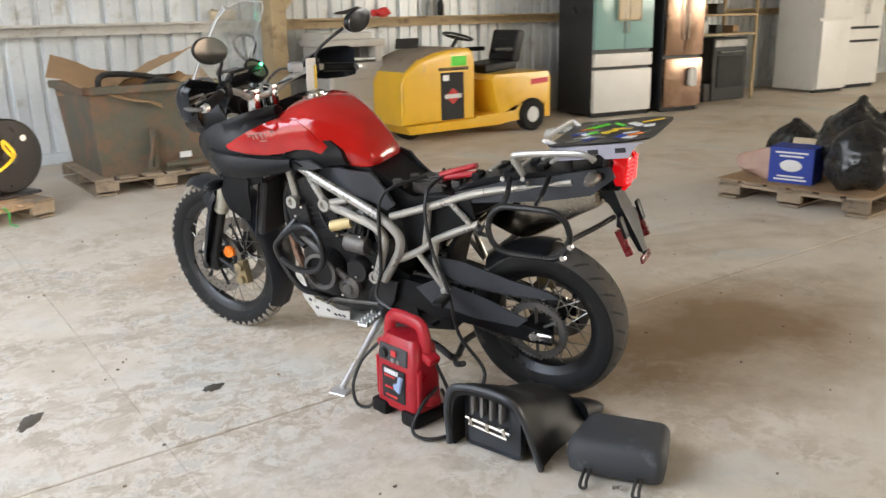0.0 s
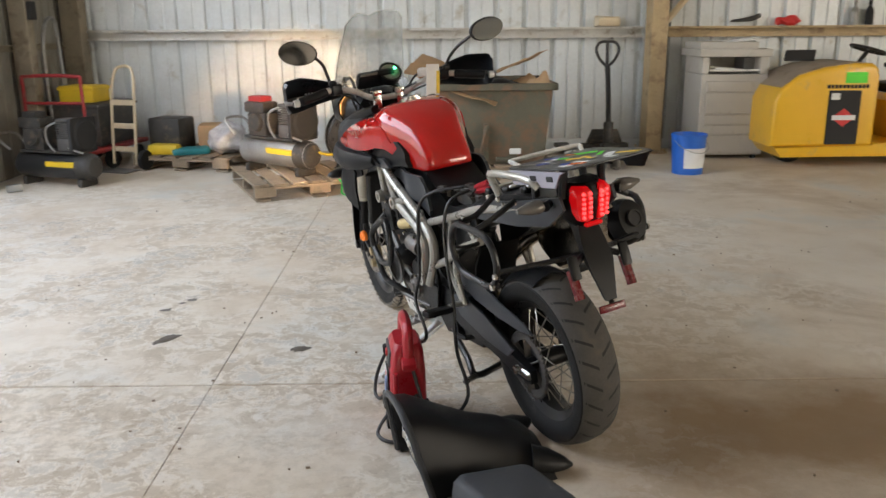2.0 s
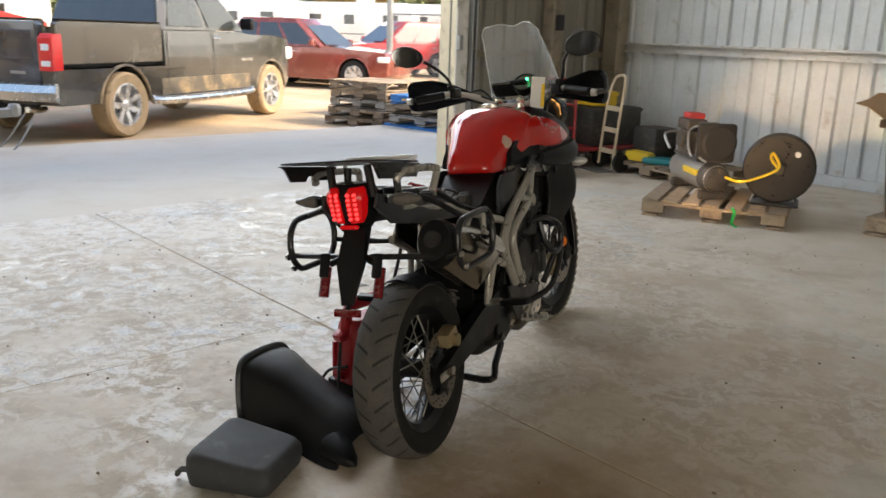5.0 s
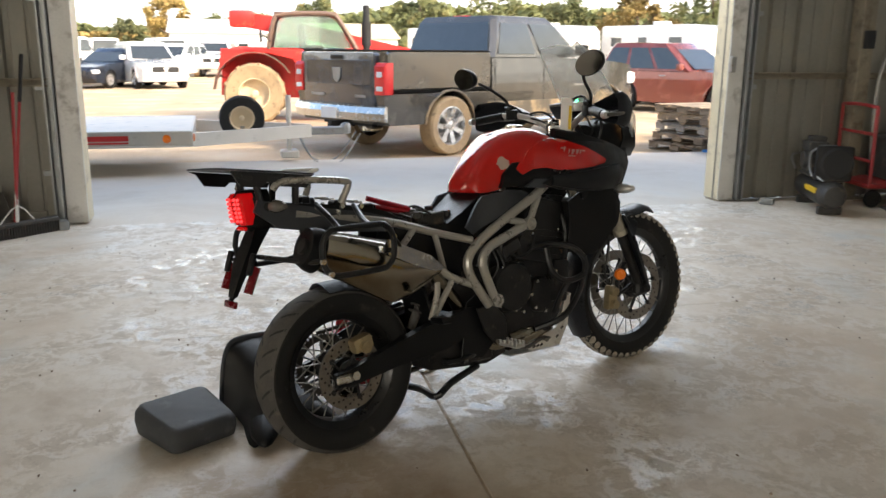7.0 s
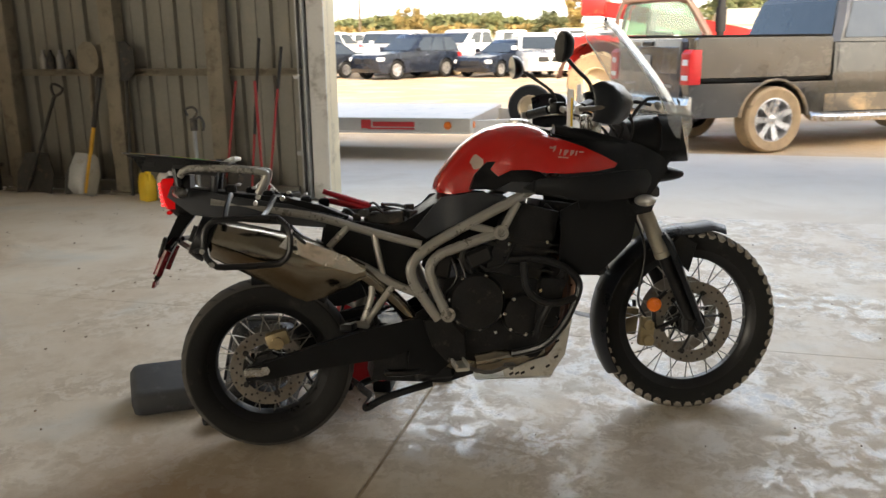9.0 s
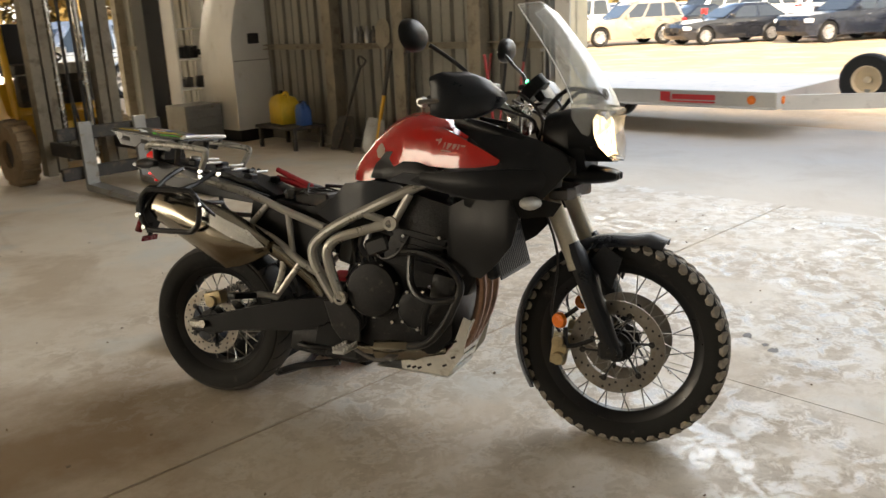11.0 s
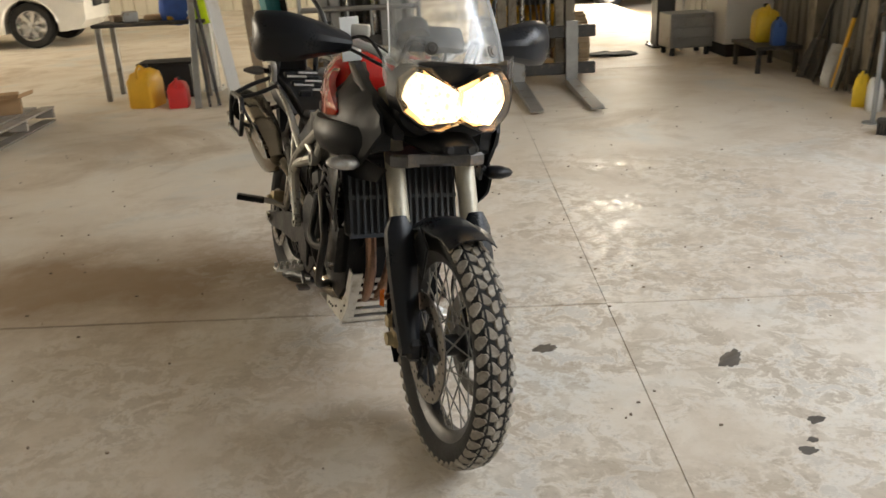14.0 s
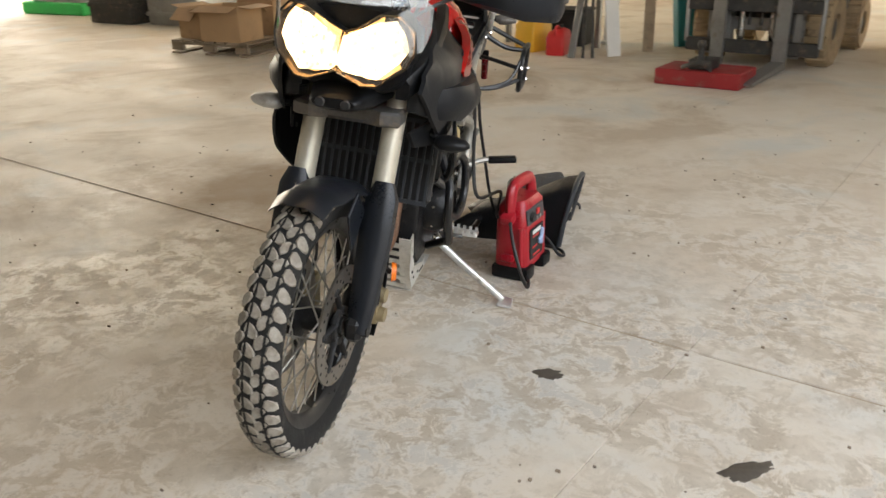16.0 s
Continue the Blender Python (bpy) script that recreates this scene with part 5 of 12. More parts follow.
# rear brake caliper, pegs, pedals, stand
bm = B()
box(bm, (0.045, -0.115, 0.385), (0.075, 0.05, 0.05), 0.012, rot("Y", -15), 2)
cyl(bm, (0.045, -0.13, 0.375), (0.045, -0.155, 0.375), 0.020, seg=14)
part("rear_caliper", bm, M_GOLD, bike, "worn gold-grey rear brake caliper")
for s, nm in SIDES:
    bm = B()
    prism(bm, [(0.52, 0.42), (0.60, 0.43), (0.66, 0.36), (0.66, 0.285), (0.60, 0.27), (0.55, 0.33)], s * 0.150, s * 0.160, bev=0.003)
    hang = part("peg_hanger", bm, M_ENGINE, bike, "black cast footrest hanger")
    bm = B()
    box(bm, (0.630, s * 0.215, 0.272), (0.045, 0.10, 0.012), 0.003)
    for k in range(5):
        for q in (-1, 1):
            box(bm, (0.630 + q * 0.019, s * (0.172 + k * 0.021), 0.283), (0.008, 0.010, 0.012), 0.001)
    part("footpeg", bm, M_ALU, hang, "serrated steel footpeg")
    bm = B()
    tube(bm, [(0.335, s * 0.155, 0.415), (0.30, s * 0.20, 0.432), (0.285, s * 0.225, 0.435)], 0.011, 8, 3)
    part("pillion_hanger", bm, M_FRAME, bike, "silver pillion footrest bracket")
    bm = B()
    box(bm, (0.27, s * 0.275, 0.440), (0.040, 0.105, 0.022), 0.007, rot("Z", s * 12) @ rot("X", s * 8), 2)
    part("pillion_peg", bm, M_BLACKP, bike, "black rubber pillion footrest")
bm = B()
tube(bm, [(0.62, 0.16, 0.315), (0.74, 0.185, 0.32), (0.80, 0.20, 0.325), (0.80, 0.235, 0.325)], 0.007, 7, 4)
part("gear_lever", bm, M_ENGGREY, bike, "steel gear lever")
bm = B()
tube(bm, [(0.60, -0.165, 0.285), (0.72, -0.18, 0.235), (0.80, -0.19, 0.255), (0.80, -0.225, 0.255)], 0.007, 7, 4)
box(bm, (0.80, -0.21, 0.262), (0.035, 0.04, 0.008), 0.002)
part("brake_pedal", bm, M_ENGGREY, bike, "steel rear brake pedal")
bm = B()
tube(bm, [(0.645, 0.125, 0.235), (0.655, 0.23, 0.163), (0.668, 0.385, 0.068)], 0.0125, 10, 2)
box(bm, (0.670, 0.395, 0.060), (0.075, 0.05, 0.010), 0.003, rot("X", -6))
tube(bm, [(0.60, 0.12, 0.24), (0.645, 0.20, 0.175)], 0.005, 6, 1)
part("sidestand", bm, M_ALU, bike, "silver sidestand with foot plate")
bm = B()
tube(bm, [(0.55, 0.10, 0.19), (0.40, 0.13, 0.165), (0.32, 0.14, 0.135), (0.35, 0.0, 0.13), (0.32, -0.14, 0.135), (0.40, -0.13, 0.165), (0.55, -0.10, 0.19)], 0.013, 9, 4)
tube(bm, [(0.32, 0.14, 0.135), (0.28, 0.20, 0.15), (0.24, 0.215, 0.17)], 0.011, 8, 3)
tube(bm, [(0.55, 0.11, 0.24), (0.42, 0.12, 0.24), (0.40, -0.12, 0.24), (0.55, -0.11, 0.24)], 0.010, 8, 3)
box(bm, (0.56, 0, 0.225), (0.14, 0.22, 0.05), 0.012)
box(bm, (0.50, 0, 0.30), (0.10, 0.20, 0.10), 0.02)
part("centre_stand", bm, M_BLKTUBE, bike, "black centre stand and linkage")

# tank
def ring_tank(x, zb, zt, hw, crown=0.5):
    pts = []
    for a in range(0, 181, 15):
        t = radians(a)
        c, s_ = math.cos(t), math.sin(t)
        pts.append((x, hw * math.copysign(abs(c) ** 0.62, c), zb + (zt - zb) * (s_ ** 0.72)))
    return pts


bm = B()
secs = [(0.598, 0.842, 0.858, 0.050), (0.606, 0.836, 0.885, 0.078), (0.628, 0.832, 0.918, 0.094), (0.655, 0.832, 0.950, 0.104), (0.69, 0.836, 0.990, 0.114), (0.73, 0.850, 1.022, 0.130), (0.775, 0.880, 1.048, 0.152), (0.83, 0.905, 1.064, 0.176), (0.885, 0.905, 1.066, 0.190), (0.935, 0.900, 1.056, 0.196), (0.97, 0.895, 1.038, 0.196), (0.995, 0.90, 1.005, 0.18), (1.01, 0.905, 0.96, 0.15)]
loft(bm, [ring_tank(*q) for q in secs])
tank = part("fuel_tank", bm, M_RED, bike, "glossy red fuel tank", sharp=60)
def tank_y(x, z):
    """Half-width of the tank at a station and a height."""
    x = min(0.955, max(0.60, x))
    for a, b in zip(secs, secs[1:]):
        if a[0] <= x <= b[0]:
            t = (x - a[0]) / (b[0] - a[0])
            zb, zt, hw = (a[k] + (b[k] - a[k]) * t for k in (1, 2, 3))
    q = min(1.0, max(0.0, (z - zb) / (zt - zb))) ** (1 / 0.72)
    return hw * (1 - q * q) ** 0.31


M_LETTER = mat("faded_lettering", (0.46, 0.24, 0.21), 0.4, var=0.1)


def wing_out(x, z):
    t = min(1.0, max(0.0, (x - 0.86) / 0.22))
    return tank_y(x, z) + 0.003 + 0.036 * t * t * (3 - 2 * t)


for s, nm in SIDES:
    bm = B()
    panel(bm, [(0.79, 0.930), (0.82, 0.975), (0.87, 1.008), (0.94, 1.016), (0.985, 1.005), (1.06, 0.974), (1.12, 0.945), (1.172, 0.916), (1.162, 0.902), (1.10, 0.893), (1.0, 0.888), (0.93, 0.893), (0.86, 0.912)], lambda x, z: s * wing_out(x, z), 0.022, cuts=3)
    part("tank_wing", bm, M_RED, tank, "red side panel of the tank", sharp=60)
    bm = B()
    for k, (x, w, h, z) in enumerate(((0.952, 0.020, 0.006, 0.972), (0.958, 0.006, 0.030, 0.950), (0.980, 0.005, 0.018, 0.950), (0.993, 0.013, 0.018, 0.948), (1.013, 0.011, 0.017, 0.947), (1.030, 0.005, 0.016, 0.946), (1.044, 0.014, 0.005, 0.955), (0.975, 0.055, 0.004, 0.941))):
        y = wing_out(x + w / 2, z + h / 2)
        lean = 0.35 * h
        prism(bm, [(x, z), (x + w, z - 0.1 * w), (x + w + lean, z + h - 0.1 * w), (x + lean, z + h)], s * (y - 0.002), s * (y + 0.0018))
    loose("lettering_bar", bm, M_LETTER, tank, "pale slanted lettering bar")
    if s < 0:
        bm = B()
        rim = [(0.725 + (0.019 + 0.003 * math.sin(k * 2.3)) * math.cos(k * math.pi / 9), 0.935 + (0.024 + 0.003 * math.sin(k * 1.7)) * math.sin(k * math.pi / 9)) for k in range(18)]
        panel(bm, rim, lambda x, z: s * (tank_y(x, z) + 0.0015), 0.003)
        part("tank_emblem", bm, mat("pale_emblem", (0.40, 0.30, 0.25), 0.6, var=0.05), tank, "pale rubbed emblem patch")
bm = B()
lathe(bm, [(0, 0.012), (0.030, 0.012), (0.036, 0.008), (0.036, 0), (0.050, 0), (0.050, -0.01)], (0.905, 0, 1.064), (0.12, 0, 1), 28)
part("filler_cap", bm, M_CHROME, tank, "steel filler cap ring")
for s, nm in SIDES:
    bm = B()
    panel(bm, [(0.695, 0.845), (0.715, 0.895), (0.755, 0.935), (0.82, 0.935), (0.87, 0.912), (0.93, 0.893), (0.955, 0.870), (0.86, 0.832), (0.79, 0.838), (0.745, 0.845)], lambda x, z: s * (0.135 + 0.22 * min(0.2, max(0, x - 0.69)) + 0.006 * math.sin(z * 60)), 0.02)
    part("knee_panel", bm, M_BLACKP, bike, "black plastic knee panel")
    bm = B()
    panel(bm, [(0.775, 0.842), (0.83, 0.868), (0.90, 0.862), (0.995, 0.832), (0.93, 0.826), (0.84, 0.832)], lambda x, z: s * 0.186, 0.012)
    part("side_trim", bm, M_GREYP, bike, "grey side trim panel")
    # big shroud under the tank wings
    bm = B()
    def shroud_y(x, z, s=s):
        y = 0.198 + 0.034 * max(0.0, min(1.0, (x - 0.90) / 0.20)) - 0.50 * max(0, x - 1.20) ** 1.25 - 0.10 * max(0, 0.86 - z) - 0.45 * max(0, z - 0.92) - 0.75 * max(0, z - 0.955)
        return s * max(0.075, y)
    panel(bm, [(0.86, 0.845), (0.92, 0.875), (1.0, 0.882), (1.10, 0.886), (1.175, 0.905), (1.12, 0.945), (1.05, 0.985), (0.985, 1.015), (0.99, 1.036), (1.14, 1.018), (1.28, 0.975), (1.36, 0.930), (1.375, 0.890), (1.345, 0.855), (1.315, 0.82), (1.27, 0.775), (1.24, 0.80), (1.15, 0.790), (1.05, 0.796), (0.94, 0.818)], shroud_y, 0.010, cuts=2)
    part("fairing_shroud", bm, M_SHROUD, bike, "dark grey side fairing shroud", sharp=45)
    bm = B()
    panel(bm, [(1.045, 0.800), (1.16, 0.800), (1.27, 0.80), (1.345, 0.785), (1.32, 0.745), (1.24, 0.738), (1.12, 0.752), (1.05, 0.772)], lambda x, z: s * (0.208 - 0.40 * max(0, x - 1.20)), 0.008)
    part("lower_shroud", bm, M_BLACKP, bike, "black lower fairing scoop")
    bm = B()
    bolts(bm, [(0.985, s * 0.216, 0.868), (0.965, s * 0.214, 0.845), (1.14, s * 0.209, 0.70), (1.18, s * 0.212, 0.77)], 0.007, 0.004)
    loose("fairing_screw", bm, M_ENGGREY, bike, "")

# nose, headlights, screen
bm = B()
def nose_ring(x, zb, zt, hw):
    return [(x, hw * math.copysign(abs(math.cos(t)) ** 0.7, math.cos(t)), (zb + zt) / 2 + (zt - zb) / 2 * math.copysign(abs(math.sin(t)) ** 0.8, math.sin(t))) for t in [2 * math.pi * k / 20 for k in range(20)]]
loft(bm, [nose_ring(*q) for q in ((1.27, 0.86, 1.06, 0.11), (1.33, 0.86, 1.075, 0.142), (1.385, 0.87, 1.08, 0.150), (1.405, 0.88, 1.07, 0.146))])
nose = part("nose_cowl", bm, M_BLACKP, bike, "black headlight cowl", sharp=50)
bm = B()
loft(bm, [nose_ring(*q) for q in ((1.33, 0.845, 0.90, 0.10), (1.40, 0.838, 0.90, 0.082), (1.45, 0.842, 0.893, 0.066), (1.482, 0.848, 0.885, 0.058), (1.492, 0.855, 0.878, 0.050))])
part("nose_beak", bm, M_BLACKP, bike, "black duct under the headlights")
for s, nm in SIDES:
    bm = B()
    cyl(bm, (1.49, s * 0.030, 0.866), (1.497, s * 0.030, 0.866), 0.013, 0.010, 12)
    part("duct_mouth", bm, M_DARK, nose, "dark air intake")
    # indicator on a short stalk
    bm = B()
    tube(bm, [(1.245, s * 0.165, 0.790), (1.262, s * 0.205, 0.790 - (0.035 if s > 0 else 0))], [0.012, 0.010], 8, 2)
    stalk = part("indicator", bm, M_BLACKP, bike, "front indicator")
    bm = B()
    loft(bm, [[(1.268 + r * math.cos(t) * 1.2, s * y, 0.790 - (0.035 if s > 0 else 0) + r * 0.75 * math.sin(t)) for t in [2 * math.pi * k / 12 for k in range(12)]] for y, r in ((0.200, 0.016), (0.215, 0.026), (0.245, 0.027), (0.275, 0.018), (0.287, 0.006))])
    # same lens on both sides: left coloured black for shade, right bright as lit
    part("indicator_lens", bm, M_BLACKP if s > 0 else M_ALU, stalk, "front indicator lens", sharp=60)
    # dark inner arm from the tank to the lamp
    bm = B()
    loft(bm, [[(x, s * (y + q * 0.016), z + r_ * hh) for q, r_ in ((-1, -1), (0.6, -1), (1, -0.3), (1, 0.5), (0.4, 1), (-1, 1))] for x, y, z, hh in ((0.99, 0.128, 1.036, 0.016), (1.10, 0.152, 1.008, 0.022), (1.22, 0.165, 0.965, 0.028), (1.32, 0.158, 0.925, 0.030), (1.38, 0.130, 0.895, 0.024))])
    part("fairing_arm", bm, M_BLACKP, bike, "black upper fairing arm", sharp=40)
    bm = B()
    loft(bm, [[(x, s * (y + q * dd), z + r_ * hh) for q, r_ in ((-1, 0.8), (-1, -1), (0.2, -1), (0.9, -0.4), (1, 0.2), (0.5, 0.8))] for x, y, z, hh, dd in ((0.90, 0.200, 0.855, 0.020, 0.012), (1.0, 0.230, 0.848, 0.036, 0.020), (1.10, 0.248, 0.846, 0.048, 0.028), (1.20, 0.240, 0.850, 0.052, 0.030), (1.28, 0.204, 0.856, 0.044, 0.024), (1.34, 0.150, 0.864, 0.028, 0.016))])
    part("fairing_bulge", bm, M_SHROUD, bike, "dark moulded bulge of the side fairing", sharp=50)
LAMP = [(-0.012, 0.948), (0.012, 0.936), (0.062, 0.916), (0.094, 0.918), (0.146, 0.958), (0.160, 0.992), (0.156, 1.034), (0.124, 1.064), (0.084, 1.062), (0.036, 1.028), (0.0, 1.014)]
for s, nm in SIDES:
    bm = B()
    def lens_x(y, z):
        return 1.500 - 1.9 * y * y - 0.18 * (z - 0.95)
    ring = [(s * y, z) for y, z in LAMP]
    c = (s * 0.078, 0.988)
    rings = []
    for k, off in ((1.0, -0.025), (1.0, 0.0), (0.86, 0.004), (0.5, 0.010), (0.15, 0.012)):
        rings.append([(lens_x(c[0] + (y - c[0]) * k, c[1] + (z - c[1]) * k) + off, c[0] + (y - c[0]) * k, c[1] + (z - c[1]) * k) for y, z in ring])
    loft(bm, rings)
    part("headlight_lens", bm, M_LENS, nose, "clear headlight lens")
    bm = B()
    grow = [[(x_, c[0] + (y - c[0]) * g_, c[1] + (z - c[1]) * g_) for y, z in ring] for x_, g_ in ((1.36, 0.98), (1.36, 1.07))]
    edge_o = [(lens_x(c[0] + (y - c[0]) * 1.07, z) - (0.002 if abs(y) > 0.045 else 0.050), c[0] + (y - c[0]) * 1.07, c[1] + (z - c[1]) * 1.07) for y, z in ring]
    edge_i = [(p_[0] - 0.003, c[0] + (p_[1] - c[0]) * 0.95, c[1] + (p_[2] - c[1]) * 0.95) for p_ in edge_o]
    loft(bm, [grow[0], grow[1], edge_o, edge_i], cap=False)
    part("lamp_surround", bm, M_BLACKP, nose, "black lamp surround", sharp=50)
    # faceted bowl that follows the lens outline
    bm = B()
    hub = (s * 0.070, 0.992)
    rows = []
    for k, off in ((0.80, -0.020), (0.62, -0.036), (0.40, -0.052), (0.16, -0.058)):
        row = []
        for j, (y, z) in enumerate(ring):
            g_ = k * (1.0 + 0.09 * (j % 2)) * (1.10 if abs(y) < 0.04 else 1.0)
            yy, zz = hub[0] + (y - hub[0]) * g_, hub[1] + (z - hub[1]) * g_
            row.append((lens_x(yy, zz) + off, yy, zz))
        rows.append(row)
    loft(bm, rows)
    part("reflector_bowl", bm, M_HEAD, nose, "glowing headlight reflector", sharp=10)
    bm = B()
    inner = [(lens_x(y, z) - 0.062, c[0] + (y - c[0]) * 0.97, c[1] + (z - c[1]) * 0.95) for y, z in ring]
    f = bm.faces.new([bm.verts.new(p) for p in inner])
    ex = bmesh.ops.extrude_face_region(bm, geom=[f])
    bmesh.ops.translate(bm, vec=(-0.004, 0, 0), verts=[q for q in ex["geom"] if isinstance(q, bmesh.types.BMVert)])
    part("lamp_back", bm, M_HEADD, nose, "warm lit lamp housing")
    # clear side deflectors beside the lamps
    bm = B()
    panel(bm, [(1.37, 1.085), (1.42, 1.105), (1.485, 1.078), (1.482, 1.02), (1.445, 0.985), (1.405, 0.995), (1.375, 1.04)], lambda x, z: s * (0.182 - 0.9 * max(0, x - 1.38) ** 1.3), 0.003)
    part("lamp_deflector", bm, M_SCREEN, nose, "clear plastic deflector")
for s in (1,):
    lamp = new("headlight", bpy.data.lights.new("headlight", "SPOT"))
    lamp.data.energy, lamp.data.color, lamp.data.spot_size, lamp.data.spot_blend, lamp.data.shadow_soft_size = 150, (1.0, 0.62, 0.32), radians(25), 0.45, 0.04
    lamp.matrix_world = BIKE @ look((1.54, 0, 0.97), (4.5, -0.55, 0.50))

bm = B()
rings = []
for t in [k / 10 for k in range(11)]:
    zc = 1.085 + t * 0.318
    xf = 1.487 - 0.045 * t - 0.185 * t ** 1.25
    hw = 0.165 - 0.02 * t - 0.028 * t * t if t < 0.9 else 0.128 - 0.25 * (t - 0.9)
    sec = []
    for k in range(13):
        q = -1 + k / 6
        notch = 0.020 * (1 if t > 0.95 and abs(q) < 0.55 else 0)
        sec.append((xf - 0.115 * abs(q) ** 1.9 * (1 - 0.35 * t), q * hw, zc - 0.015 * q * q * t - (0.018 * (1 - abs(q) / 0.5) if t > 0.98 and abs(q) < 0.5 else 0)))
    rings.append(sec)
loft(bm, rings, closed=False)
ex = bmesh.ops.extrude_face_region(bm, geom=list(bm.faces))
bmesh.ops.translate(bm, vec=(-0.0035, 0, -0.0015), verts=[q for q in ex["geom"] if isinstance(q, bmesh.types.BMVert)])
screen = part("windscreen", bm, M_SCREEN, bike, "clear scratched touring windscreen", sharp=60)
screen.visible_shadow = False
bm = B()
P = []
for row in rings:
    P.append(row[-1])
edge = [row[-1] for row in rings] + list(reversed(rings[-1]))[1:-1] + [row[0] for row in reversed(rings)]
tube(bm, edge, 0.0022, 5, 1)
part("screen_edge", bm, mat("screen_edge_white", (0.70, 0.72, 0.72), 0.3, var=0.05), screen, "bright polished screen edge")
bm = B()
for s in (1, -1):
    for z, dx in ((1.105, 0.0),):
        lathe(bm, [(0, 0.006), (0.008, 0.006), (0.010, 0.003), (0.016, 0.003), (0.017, 0)], (1.455, s * 0.085, 1.115), (0.9, s * 0.35, 0.3), 16)
loose("screen_screw", bm, M_ENGGREY, screen, "black screen screws")
bm = B()
for s in (1, -1):
    tube(bm, [(1.43, s * 0.085, 1.12), (1.34, s * 0.09, 1.13), (1.27, s * 0.10, 1.06)], 0.007, 7, 3)
    tube(bm, [(1.36, s * 0.10, 1.04), (1.30, s * 0.10, 0.96), (1.22, s * 0.08, 0.90)], 0.009, 7, 3)
loose("screen_bracket", bm, M_BLKTUBE, bike, "black screen bracket")

# dash
bm = B()
box(bm, (1.235, 0.02, 1.125), (0.035, 0.17, 0.075), 0.018, rot("Y", -38), 2)
lathe(bm, [(0, -0.02), (0.046, -0.02), (0.050, 0.018), (0.044, 0.02), (0.042, 0.012), (0, 0.012)], (1.225, -0.045, 1.135), (-0.72, 0, 0.69), 28)
dash = part("dash", bm, M_BLACKP, bike, "black instrument pod")
bm = B()
lathe(bm, [(0, 0.0135), (0.041, 0.0135)], (1.225, -0.045, 1.135), (-0.72, 0, 0.69), 28)
box(bm, (1.214, 0.055, 1.138), (0.004, 0.075, 0.045), 0.0, rot("Y", -46))
part("dial", bm, mat("dial_face", (0.14, 0.13, 0.11), 0.25, var=0.1, bump=0), dash, "dark instrument dial and display")
bm = B()
cyl(bm, (1.205, -0.063, 1.157), (1.202, -0.063, 1.160), 0.006, seg=10)
part("dash_light", bm, M_DASHG, dash, "green indicator light")

# handlebar and controls
bm = B()
tube(bm, [(1.03, 0.385, 1.098), (1.10, 0.25, 1.118), (1.145, 0.14, 1.092), (1.165, 0.06, 1.055), (1.165, -0.06, 1.055), (1.145, -0.14, 1.092), (1.10, -0.25, 1.118), (1.03, -0.385, 1.098)], 0.0125, 10, 6)
bar = part("handlebar", bm, M_ALU, bike, "bare aluminium handlebar", S)
bm = B()
for s in (1, -1):
    box(bm, (1.165, s * 0.05, 1.03), (0.045, 0.035, 0.09), 0.010, None, 2)
    box(bm, (1.165, s * 0.05, 1.075), (0.055, 0.038, 0.025), 0.008, None, 2)
loose("bar_clamp", bm, M_CHROME, bar, "polished bar clamps")
